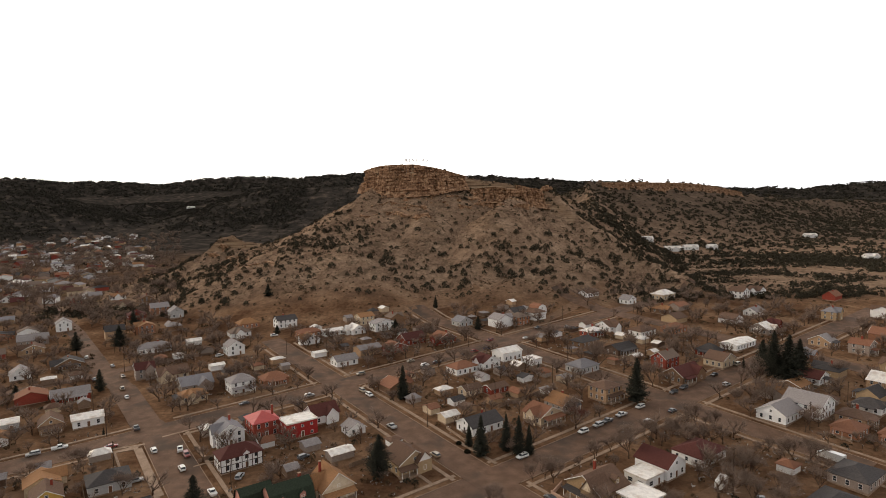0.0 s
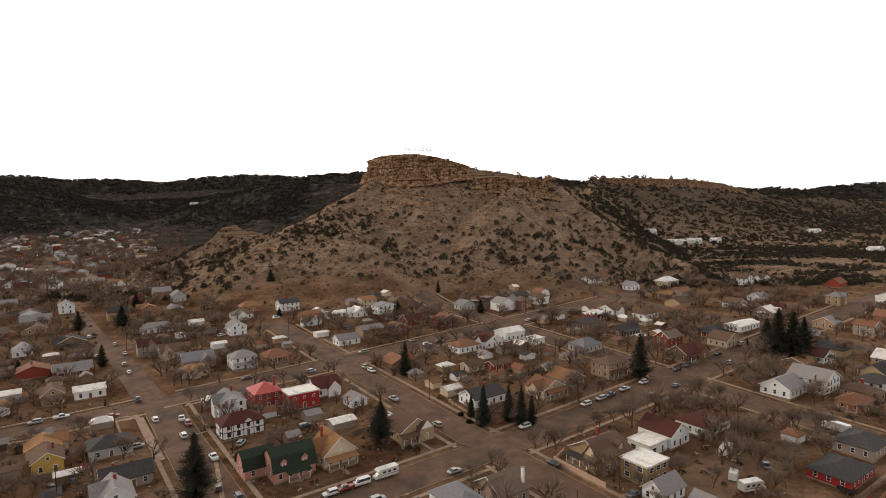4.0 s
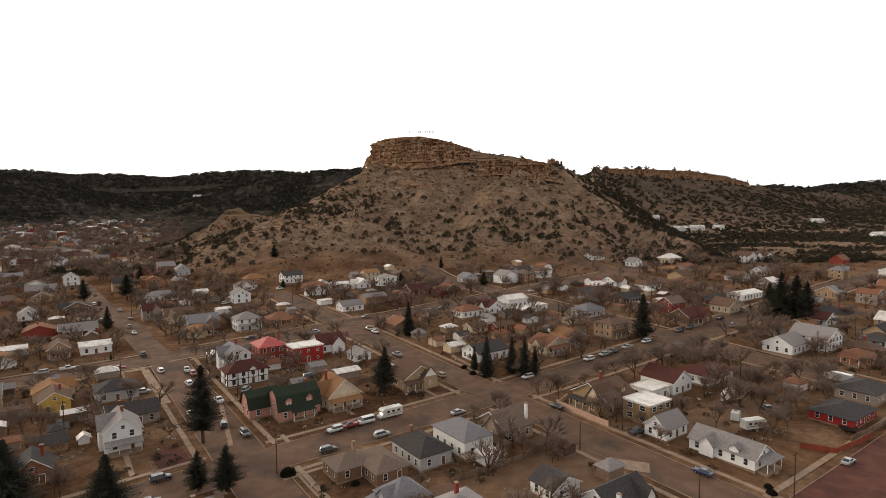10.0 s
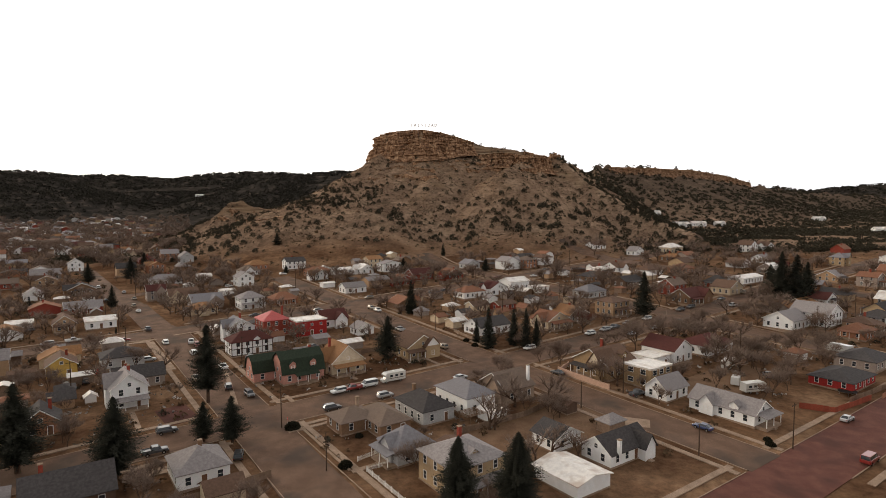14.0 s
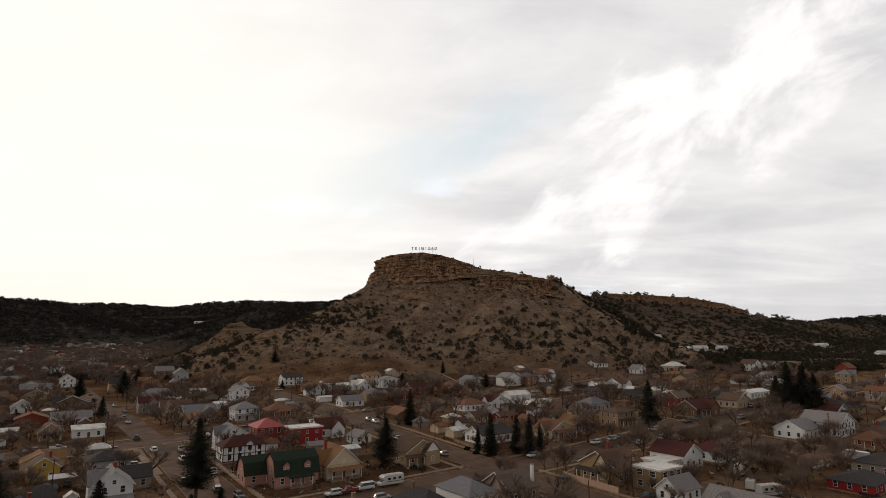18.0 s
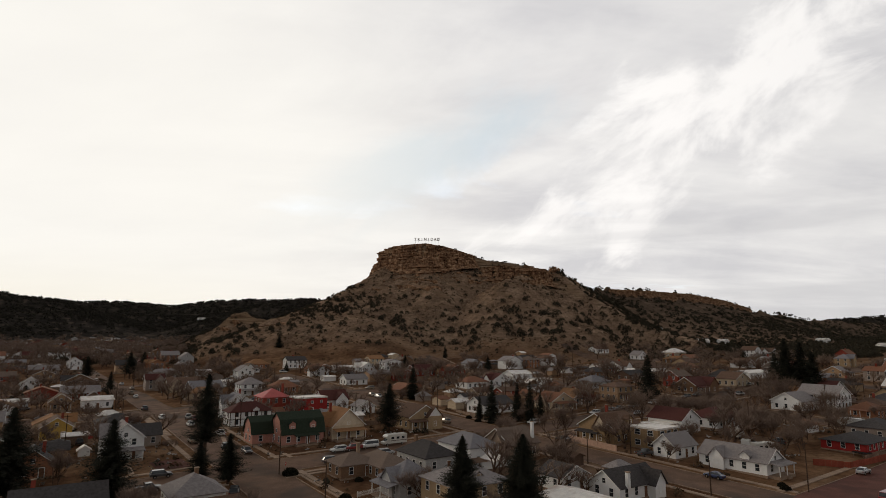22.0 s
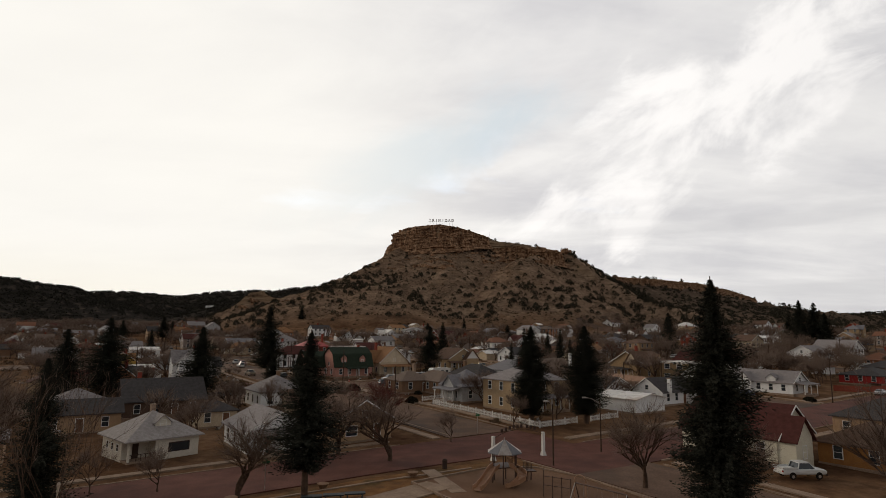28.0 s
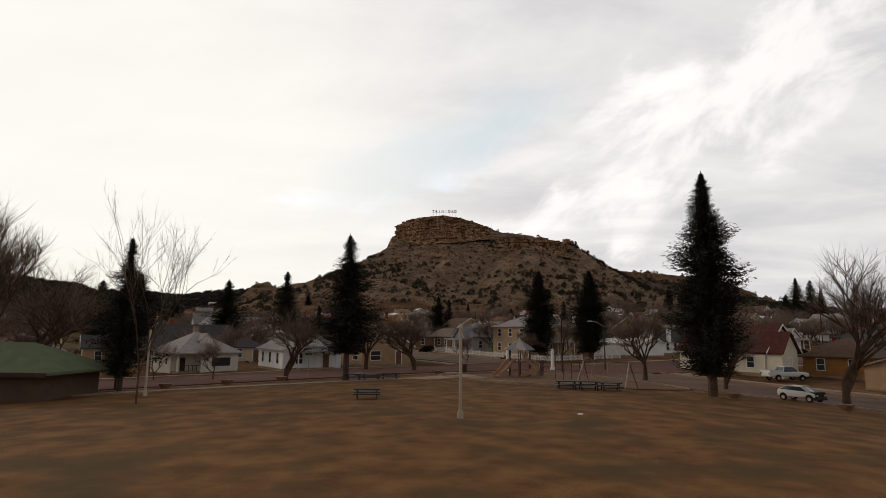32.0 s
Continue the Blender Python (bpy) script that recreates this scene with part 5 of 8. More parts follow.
def west_density(x, y):
    rise = land(x, y) - town_z(x, y)
    near_hill = (x > -330) & (y > 560)
    return np.clip(0.45 + 2.6 * (fbm(x / 80, y / 80, 61, 4) - 0.42), 0.10, 0.95) * np.where(near_hill, 0.8, np.clip((rise - 6) / 18, 0.03, 1))


x_, y_, rng_ = scatter(56000, -1900, -110, 560, 2100, west_density, 9)
r_ = rng_.uniform(2.4, 5.2, len(x_)) * np.where(x_ > -330, 0.5, 1)
clumps("west_woods", x_, y_, land(x_, y_) - 1.2, r_, r_ * rng_.uniform(1.0, 1.6, len(x_)), 16, 0.5, FARWOOD, rng_, "dark pine woods in the side valley", "woods")
x_, y_, rng_ = scatter(16000, -3300, 2200, 1900, 2900, lambda x, y: np.clip(0.35 + 2.5 * (fbm(x / 120, y / 120, 71, 3) - 0.45), 0.1, 0.9), 10)
r_ = rng_.uniform(4.0, 8.0, len(x_))
clumps("ridge_woods", x_, y_, land(x_, y_) - 0.5, r_, r_ * rng_.uniform(0.7, 1.1, len(x_)), 10, 0.6, FARWOOD, rng_, "dark woods on the far ridges", "woods")
x_, y_, rng_ = scatter(4500, -3000, 3000, 3300, 3760, lambda x, y: np.full(np.shape(x), 0.8), 11)
r_ = rng_.uniform(9.0, 16.0, len(x_))
clumps("horizon_woods", x_, y_, land(x_, y_) - 1.0, r_, r_ * 0.7, 8, 0.6, FARWOOD, rng_, "woods along the farthest skyline", "woods")


def lump(rx, ry, rz, seed, n=2):
    """A weathered boulder."""
    bm = bmesh.new()
    bmesh.ops.create_icosphere(bm, subdivisions=n, radius=1.0)
    for v in bm.verts:
        k = 1 + 0.5 * (noise.noise(v.co * 1.7 + Vector((seed, 0, 0)))) + 0.2 * noise.noise(v.co * 5.0)
        v.co = Vector((v.co.x * rx * k, v.co.y * ry * k, v.co.z * rz * k))
    me = bpy.data.meshes.new("boulder")
    bm.to_mesh(me)
    bm.free()
    me.materials.append(CLIFF)
    return me


for k, (bx_, by_, br) in enumerate(((121, 593, 4.2), (126, 596, 2.8), (70, 570, 3.2), (84, 572, 3.0), (95, 574, 3.6), (58, 574, 3.2), (104, 578, 2.6), (46, 574, 2.8), (40, 566, 2.2), (62, 560, 2.0), (30, 560, 2.4), (18, 552, 1.8))):
    b_ = new("boulder", lump(br, br * 0.8, br * 0.8, k))
    b_.matrix_world = pose(bx_, by_, land_at(bx_, by_) + br * 0.25, 0, 0, 40 * k)
    tagged(b_, "large weathered sandstone boulder on the rim", "boulder", "boulders on the rim")

# the town's name in white letters on steel legs
# white letters coloured grey: the shade of their backlit faces is in the pigment
SIGN_BACKLIT = plain("sign_backlit_grey", (0.48, 0.48, 0.49), 0.9)
STEEL = grain("grey_steel", (0.17, 0.17, 0.17), (0.24, 0.24, 0.24), 2.0, 0.5, 0.05, 8, metal=0.5)
sign = base("hilltop_sign", -13.8, 577, 0, "white hilltop letters spelling the town's name on steel posts", "sign", z=land_at(-13.8, 577))
sz = 136.0 - land_at(-13.8, 577)
for k, ch in enumerate("TRINIDAD"):
    cv = bpy.data.curves.new("letter", "FONT")
    cv.body, cv.size, cv.extrude, cv.offset, cv.align_x = ch, 3.9, 0.12, 0.09, "CENTER"
    tmp = bpy.data.objects.new("letter", cv)
    scene.collection.objects.link(tmp)
    me = bpy.data.meshes.new_from_object(tmp)
    bpy.data.objects.remove(tmp)
    me.materials.clear()
    me.materials.append(SIGN_BACKLIT)
    lx = (k - 3.5) * 3.45
    lo = new("letter", me)
    lo.parent = sign
    lo.matrix_basis = pose(lx, 0, sz, 90, 0, 0)
    part("post", Shape().rod((lx, 0.3, -2.5), (lx, 0.3, sz + 2.4), 0.09, 0.07), STEEL, sign)
part("rail", Shape().box(-13.5, 13.5, 0.2, 0.35, sz - 0.15, sz + 0.02), STEEL, sign)
mast = base("radio_mast", 38, 588, 0, "thin steel radio mast on the ridge", "mast")
part("pole", Shape().rod((0, 0, -1), (0, 0, 8), 0.12, 0.06), STEEL, mast)
part("hut", Shape().box(-1, 1, -1, 1, -1, 1.6), GREYSIDE, mast)
mast2 = base("radio_mast", -24, 580, 0, "slender steel mast behind the letters", "mast")
part("pole", Shape().rod((0, 0, -1), (0, 0, 13), 0.11, 0.05), STEEL, mast2)
part("collar", Shape().rod((0, 0, 6), (0, 0, 6.3), 0.2, 0.2), STEEL, mast2)
cairn = base("stone_monument", -38, 592, 0, "small pale stone monument on the cliff edge", "monument")
part("plinth", Shape().box(-1.0, 1.0, -1.0, 1.0, -1, 1.6, 0.2), CONCRETE, cairn)
part("spire", Shape().box(-0.6, 0.6, -0.6, 0.6, 1.6, 5.4, 0.5), CONCRETE, cairn)


# ---- trees ----
BARK = grain("grey_brown_bark", (0.058, 0.043, 0.034), (0.11, 0.084, 0.066), 4.0, 0.95, 0.4, 8)
TWIG = leafy("bare_twigs", (0.135, 0.096, 0.076), (0.28, 0.208, 0.165))
REDTWIG = leafy("russet_leaves", (0.10, 0.035, 0.032), (0.17, 0.065, 0.05))
NEEDLES = leafy("dark_needles", (0.018, 0.020, 0.016), (0.062, 0.060, 0.045))


def conifer_meshes(seed, whorls, per, clump, spread=0.24, ragged=0.3, skirt=0.08, fine=1.0, full=0.85):
    """Trunk and crown of a fir one metre high, to be scaled."""
    rng = random.Random(seed)
    trunk = Shape().rod((0, 0, -0.03), (0, 0, 0.55), 0.022, 0.013, 7).rod((0, 0, 0.55), (0, 0, 1.0), 0.013, 0.002, 5)
    v, f = [], []
    for w in range(whorls):
        t = (w + rng.random() * 0.6) / whorls
        z = skirt + t * (0.985 - skirt)
        reach = spread * (min(1.0, (1 - t) / full) ** 0.9) * (0.6 + 0.4 * min(1, t * 7)) + 0.008
        for b in range(per):
            if rng.random() < ragged * 0.4:
                continue
            ang = rng.random() * 6.283
            lobe = 0.5 + noise.noise(Vector((2.2 * math.cos(ang) + seed, 2.2 * math.sin(ang), t * 9.0)))
            ln = reach * (1 - ragged * 0.5 + rng.random() * ragged * 0.7) * (1 - ragged + 1.6 * ragged * min(max(lobe, 0.0), 1.1))
            ca, sa = math.cos(ang), math.sin(ang)
            for c in range(clump):
                q = (c + 0.6 + rng.random() * 0.5) / clump
                r = ln * q
                zz = z - 0.40 * ln * q + 0.34 * ln * q * q * q + rng.uniform(-0.006, 0.006)
                k = (0.008 + 0.022 * (ln / spread) * (1.15 - 0.6 * q) * (0.7 + 0.6 * rng.random())) * fine
                px, py = ca * r + rng.uniform(-k, k) * 0.6, sa * r + rng.uniform(-k, k) * 0.6
                d1 = Vector((ca + rng.uniform(-0.7, 0.7), sa + rng.uniform(-0.7, 0.7), rng.uniform(-0.5, 0.25))).normalized() * k
                d2 = Vector((-sa + rng.uniform(-0.6, 0.6), ca + rng.uniform(-0.6, 0.6), rng.uniform(-0.7, 0.5))).normalized() * k * 0.62
                p = Vector((px, py, zz))
                n = len(v)
                v += [tuple(p - d1 * 0.7), tuple(p + d2), tuple(p + d1 * 1.3), tuple(p - d2)]
                f.append((n, n + 1, n + 2, n + 3))
    me = bpy.data.meshes.new("crown")
    me.from_pydata(v, [], f)
    me.materials.append(NEEDLES)
    return trunk.mesh("trunk", BARK), me


FIRS = [conifer_meshes(1, 54, 20, 9, 0.22, 0.45, full=0.7), conifer_meshes(2, 110, 40, 19, 0.20, 0.75, 0.20, 0.36, 0.62), conifer_meshes(3, 48, 20, 8, 0.19, 0.25, 0.03, full=0.9), conifer_meshes(4, 110, 54, 24, 0.146, 0.52, 0.11, 0.27, 0.45), conifer_meshes(6, 110, 40, 19, 0.185, 0.75, 0.12, 0.36, 0.55)]


def conifer(x, y, h, kind=0, wide=1.0, label="tall dark green fir tree", turn=0.0):
    ob = new("fir_tree")
    ob.matrix_world = Matrix.LocRotScale((x, y, land_at(x, y) - 0.1), Euler((0, 0, turn)), (h * wide, h * wide, h))
    tagged(ob, label, "tree", "firs")
    t, c = FIRS[kind]
    shared("trunk", t, ob)
    shared("crown", c, ob)
    return ob


def bare_meshes(seed, forks=5, twigs=9, lean=0.0, spread=0.60, up=0.26, stem=0.15, thick=0.015, fine=0.0013):
    """Trunk with limbs, and the fine twigs, of a leafless tree about one metre high."""
    rng = random.Random(seed)
    limbs, v, f = Shape(), [], []

    def twig(s0, e, wd):
        w = Vector((rng.uniform(-1, 1), rng.uniform(-1, 1), rng.uniform(-1, 1))).normalized() * wd
        m = s0 + e * 0.5 + Vector((rng.uniform(-1, 1), rng.uniform(-1, 1), rng.uniform(-1, 1))) * 0.014
        n = len(v)
        v.extend([tuple(s0 - w), tuple(s0 + w), tuple(m + w * 0.7), tuple(m - w * 0.7), tuple(s0 + e * 1.1)])
        f.extend([(n, n + 1, n + 2, n + 3), (n + 3, n + 2, n + 4)])

    def grow(p, d, ln, r, depth):
        q = p + d * ln
        limbs.rod(p, q, r, r * 0.72, 6 if depth >= forks - 1 else 4 if depth > 1 else 3)
        if depth <= 1:
            for _ in range(twigs if depth == 0 else twigs // 2):
                e = (d * 0.9 + Vector((rng.uniform(-1, 1), rng.uniform(-1, 1), rng.uniform(-0.3, 1.0))) * 0.8).normalized() * rng.uniform(0.06, 0.15)
                twig(p + d * ln * rng.uniform(0.1, 1.0), e, fine)
        if depth == 0:
            return
        for k in range(3 if rng.random() < 0.72 or depth == forks else 2):
            nd = (d * 0.9 + Vector((rng.uniform(-1, 1), rng.uniform(-1, 1), rng.uniform(-0.3, 0.5))) * spread * (1.25 if depth == forks else 1.0) + Vector((0, 0, up))).normalized()
            grow(q - d * ln * rng.uniform(0, 0.5) * (k > 0), nd, ln * rng.uniform(0.78, 1.05) * (1.25 if depth == forks else 0.9), r * rng.uniform(0.55, 0.68), depth - 1)

    grow(Vector((0, 0, -0.02)), Vector((lean, 0, 1)).normalized(), stem, thick, forks)
    top = max(c[2] for c in v)
    k = 1.0 / top
    limbs.v = [(a * k, b * k, c * k) for a, b, c in limbs.v]
    me = bpy.data.meshes.new("crown")
    me.from_pydata([(a * k, b * k, c * k) for a, b, c in v], [], f)
    me.materials.append(TWIG)
    return limbs.mesh("trunk", BARK), me


BARES = [bare_meshes(11, twigs=13, up=0.16, fine=0.0014), bare_meshes(12, twigs=13, spread=0.76, up=0.14, fine=0.0014), bare_meshes(13, twigs=14, spread=0.62, up=0.18, fine=0.0014),
         bare_meshes(14, forks=5, twigs=9, stem=0.13, spread=0.74, up=0.10, fine=0.0011, thick=0.012), bare_meshes(15, forks=5, twigs=8, spread=0.86, up=0.06, stem=0.12, fine=0.0011, thick=0.012),
         bare_meshes(27, forks=5, twigs=3, spread=0.68, up=0.10, stem=0.34, thick=0.012), bare_meshes(31, forks=6, twigs=6, spread=0.90, up=0.02, stem=0.19, thick=0.034, fine=0.0011)]
FARTREE = bare_meshes(16, forks=3, twigs=9, spread=0.70, stem=0.12, thick=0.018, fine=0.0042)


def bare_tree(x, y, h, kind=0, wide=1.0, label="leafless brown tree with fine twigs", turn=0.0, crown=None):
    ob = new("bare_tree")
    ob.matrix_world = Matrix.LocRotScale((x, y, land_at(x, y) - 0.1), Euler((0, 0, turn)), (h * wide, h * wide, h))
    tagged(ob, label, "tree", "bare trees")
    t, c = BARES[kind]
    shared("trunk", t, ob)
    if crown:
        c = c.copy()
        c.materials.clear()
        c.materials.append(crown)
    shared("crown", c, ob)
    return ob


def fir_uv(u, v, h, kind=0, wide=1.0, label="tall dark green fir tree"):
    x, y = town(u, v)
    return conifer(x, y, h, kind, wide, label, u)


def bare_uv(u, v, h, kind=0, wide=1.0, label="leafless brown tree with fine twigs"):
    x, y = town(u, v)
    return bare_tree(x, y, h, kind, wide, label, u)


# firs of the town
fir_uv(3.5, 19, 21.5, 1, 1.05, "tall ragged fir beside the avenue")
fir_uv(-3, -5, 9.5, 4, 1.4)
fir_uv(2, -9.5, 11, 4, 1.4)
fir_uv(-21, -12, 17, 4, 1.35)
fir_uv(-37, 3, 19, 4, 1.4)
fir_uv(-45, -3, 17, 4, 1.3)
fir_uv(60.5, 23, 15.5, 4, 1.3, "broad dark fir between two houses")
fir_uv(96.6, 15, 15, 2, 1.05)
fir_uv(106.3, 12.7, 13.5, 2, 1.0)
fir_uv(107.5, 7.5, 14.5, 2, 1.0)
fir_uv(110.5, 5.5, 11, 2, 1.0)
fir_uv(97.9, 23.5, 9, 2, 1.0)
fir_uv(176.6, 9, 20, 0, 1.0, "tall full fir beside the main street")
fir_uv(240, -17, 25, 1, 1.1)
fir_uv(243, -22, 24, 0, 1.1)
fir_uv(256, -21, 19, 1, 1.2)
fir_uv(249, -8, 17, 0, 1.2)
fir_uv(249.4, 1, 6, 2)
fir_uv(102.5, 76, 15.5, 2, 1.1, "dense cone-shaped evergreen by the crossing")
fir_uv(-4, 176, 11.5, 0, 1.0)
fir_uv(0 - 9, 252, 14, 1, 1.3)
fir_uv(12, 243, 16, 1, 1.4)
fir_uv(113, 280, 10, 0, 1.4)
fir_uv(-8, 120, 3.2, 2)
fir_uv(150, 161, 11, 1, 1.5)
fir_uv(196, 138, 9, 0, 1.4)
fir_uv(170, 60, 6, 2)
conifer(15.4, 77.6, 17.0, 3, 1.25, "tall dark fir in front of the buff house", 1.0)
conifer(25.1, 78.6, 17.2, 3, 1.3, "tall dark fir behind the picket fence", 2.2)
conifer(22.6, 21.0, 20.8, 3, 0.94, "very tall dark spruce on the lawn's edge", 0.4)
conifer(-11.8, 29.5, 15.8, 1, 1.0, "dark ragged fir beside the park street", 0.9)
conifer(-29.6, 18.9, 14.0, 4, 0.8, "slim dark fir beside the park building", 1.7)
bare_tree(-46.5, 30, 15.0, 6, 1.1, "dark leafless tree behind the park building", 2.7)
bare_tree(-53, 44, 12.5, 2, 1.2, "dark leafless tree behind the park building", 0.7)
# leafless trees that stand out
for u, v, h, k in ((135, -17.7, 14.5, 0), (103, -13, 10.3, 2), (76.5, -16, 10.5, 1), (175.7, -18, 11, 2), (161, -17.5, 8.5, 1), (238.7, -11.5, 13, 0), (222, -25, 12, 1), (205, 88, 15.5, 2), (196.5, 45, 17, 2),
                   (273, -32, 9, 1), (287.5, 129, 17, 4), (196.5, 15, 14.5, 0), (20, 104, 7.5, 4), (-36, 133, 9, 4), (101, 177, 9.5, 2), (144.9, 15, 12, 4)):
    bare_uv(u, v, h, k, 1.15)
bare_tree(22.0, 37.6, 10.5, 6, 0.9, "leafless tree beside the playground", 0.5)
bare_tree(28.2, 30.8, 9.0, 6, 0.9, "leafless tree behind the tall spruce", 1.5)
bare_tree(32.5, 18.4, 15.0, 6, 0.7, "old leafless tree with spreading limbs by the street", 2.0)
bare_tree(-5.9, 47.5, 9.5, 6, 1.1, "broad leafless tree at the street corner", 0.2)
bare_tree(-13.0, 51, 10.0, 6, 1.1, "broad leafless tree before a brick house", 1.2)
bare_tree(-18.6, 31.2, 9.0, 6, 1.0, "leafless tree beside the park street", 2.2)
bare_tree(-22.6, 9.0, 16.0, 5, 0.68, "tall thin leafless tree on the lawn", 0.0)
bare_tree(-27.5, 33.5, 5.5, 4, 0.8, "small leafless tree before a white cottage", 1.0)
bare_tree(-34.0, 33.0, 6.0, 4, 0.7, "small leafless tree in a front yard", 2.0)
bare_tree(-46, 24, 21.0, 2, 0.8, "tall leafless tree at the park's side", 0.7)
bare_tree(-52, 22, 12.0, 2, 1.1, "leafless tree at the park's side", 1.7)
bare_tree(1.5, 60.5, 6.0, 4, 0.8, "small leafless street tree", 0.7)
bare_tree(12.0, 75.0, 6.5, 3, 0.8, "small leafless street tree", 1.2)
bare_tree(*town(-2.6, -56.5), 9.0, 3, 1.3, "russet twiggy tree beside the avenue", 0.4, REDTWIG)
bare_tree(*town(141, 11), 9.0, 3, 1.1, "dark red leafless tree before a cream house", 1.4, REDTWIG)


# ---- houses round the park ----
cottage = base("house", -38.3, 52.5, 36 + 13, "white stucco cottage with pale hip roof and recessed corner porch", "house", "houses of the town")
HOUSES.append((-38.5, 53, 8.0))
cottage.scale = (0.80, 0.80, 0.88)
STUCCO = plain("cream_white_stucco", (0.66, 0.63, 0.56), 0.9)
R_PALE = plain("pale_grey_shingles", (0.32, 0.335, 0.355), 0.75, 0.9, 2.0, 0.3)
part("wall", Shape().prism([(-5.5, -1.4), (5.5, -1.4), (5.5, 3.3), (-5.5, 3.3)], "y", -2.9, 5.5).prism([(-1.4, -1.4), (5.5, -1.4), (5.5, 3.3), (-1.4, 3.3)], "y", -5.5, -2.9), STUCCO, cottage)
part("roof", roof_shape("hip", 11, 11, 3.35, 3.0, 0.7), R_PALE, cottage)
part("porch_deck", Shape().box(-5.5, -1.4, -5.5, -2.9, -1.0, 0.3), CONCRETE, cottage)
part("porch_post", Shape().box(-5.45, -5.15, -5.45, -5.15, 0.3, 3.3), STUCCO, cottage)
for k in range(5):
    part("railing_bar", Shape().box(-4.9 + 0.7 * k, -4.82 + 0.7 * k, -5.42, -5.34, 0.3, 1.15), DARKTRIM, cottage)
part("railing", Shape().box(-5.15, -1.4, -5.44, -5.32, 1.15, 1.22), DARKTRIM, cottage)
part("door", Shape().box(-3.9, -3.0, -2.96, -2.88, 0.3, 2.35), DARKTRIM, cottage)
for k in range(3):
    window(cottage, "small", (-5.5, -1.2 + 2.2 * k, 1.35), -90)
part("window", Shape().box(0.6, 4.0, -5.54, -5.47, 1.0, 2.35), DARKTRIM, cottage)
part("pane", Shape().box(0.75, 3.85, -5.56, -5.5, 1.12, 2.23), GLASS, cottage)
dormer_on(cottage, 0.3, -3.6, 4.3, 2.4, 0.8, "v", STUCCO, R_PALE)
chimney_on(cottage, 0.3, 1.0, 5.6, 7.2, CONCRETE)
house(-22, -60, 9, 11, 3.0, 2.2, "v", WHITE, R_GREY, "white stucco house with low gable roof", porch=("v", 6, 2.0), both=True)
house(-9.5, -60, 9, 11, 3.2, 2.6, "v", TAN, R_BROWN, "tan brick house with gable facing the park street", both=True, win="wide")
house(0, 0, 10, 10, 3.2, 2.4, "hip", TAN, R_GREY, "tan bungalow with grey hip roof", xy=(-60, 47))
house(-43, -14, 10, 10, 3.2, 2.4, "hip", CREAM, R_GREY, "cream bungalow with grey hip roof", both=True)
house(-24, -37, 6.5, 5.5, 2.8, 1.3, "hip", CREAM, R_DARK, "small cream outbuilding with two windows", name="garage", cat="garage")
house(-6, -33, 6.5, 6, 2.8, 1.6, "u", CREAM, R_BROWN, "small cream garage behind a cottage", name="garage", cat="garage", windows=False)
PALECREAM = plain("pale_cream_clapboard", (0.62, 0.60, 0.50), 0.92)
house(32.0, -99.5, 9.5, 13, 3.3, 3.6, "v", PALECREAM, R_MAROON, "pale cream clapboard house with twin white gables and small porch", gable=("v", -2.4, 4.4, 2.2, 2.5), porch=("u", 3.0, 1.6, PALECREAM, -1.0), both=True)
house(39.0, -112.0, 9.5, 8.5, 2.9, 2.3, "hip", ORANGE, R_BROWN, "orange house with red-brown hip roof", win="tall", both=True)
house(27, -122.5, 7, 7, 2.7, 1.2, "u", TAN, R_GREY, "tan garage with white door beside a driveway", name="garage", cat="garage", windows=False)
house(31, -142, 10, 10, 3.2, 2.4, "hip", BROWNBRICK, R_BROWN, "brown brick bungalow beside the park street")
house(62, -106, 12, 10, 3.3, 2.6, "hip", TAN, R_DARK, "tan bungalow with dark hip roof")
house(75, -109, 11, 10, 3.3, 2.4, "hip", CREAM, R_DARK, "cream bungalow behind bare trees")
house(58, -120, 11, 10, 3.3, 2.4, "u", WHITE, R_GREY, "white house beyond the orange one")
house(90 + 28, -110, 11, 10, 3.3, 2.6, "hip", BUFF, R_RUST, "buff house with rust hip roof")

# ---- fill: the rest of the rows ----
fill = random.Random(7)
WALLS = (WHITE, WHITE, WHITE, CREAM, TAN, GREYSIDE, BUFF, ORANGEBRICK, PALEBLUE, BROWNBRICK, REDBRICK)
TOPS = (R_GREY, R_DARK, R_DARK, R_BROWN, R_BROWN, R_TAUPE, R_RUST, R_METAL, R_MAROON, R_BLUE, R_TAN)
NAMES_W = {id(WHITE): "white", id(CREAM): "cream", id(TAN): "tan stucco", id(GREYSIDE): "grey", id(BUFF): "buff brick", id(ORANGEBRICK): "orange brick", id(PALEBLUE): "pale blue", id(BROWNBRICK): "brown brick", id(REDBRICK): "red brick"}
NAMES_T = {id(R_GREY): "grey", id(R_DARK): "charcoal", id(R_TAUPE): "taupe", id(R_BROWN): "brown", id(R_RUST): "rust-red", id(R_METAL): "pale metal", id(R_MAROON): "maroon", id(R_BLUE): "blue-grey", id(R_TAN): "tan"}


def free(x, y, r):
    return all((x - a) ** 2 + (y - b) ** 2 > (r + c) ** 2 for a, b, c in HOUSES)


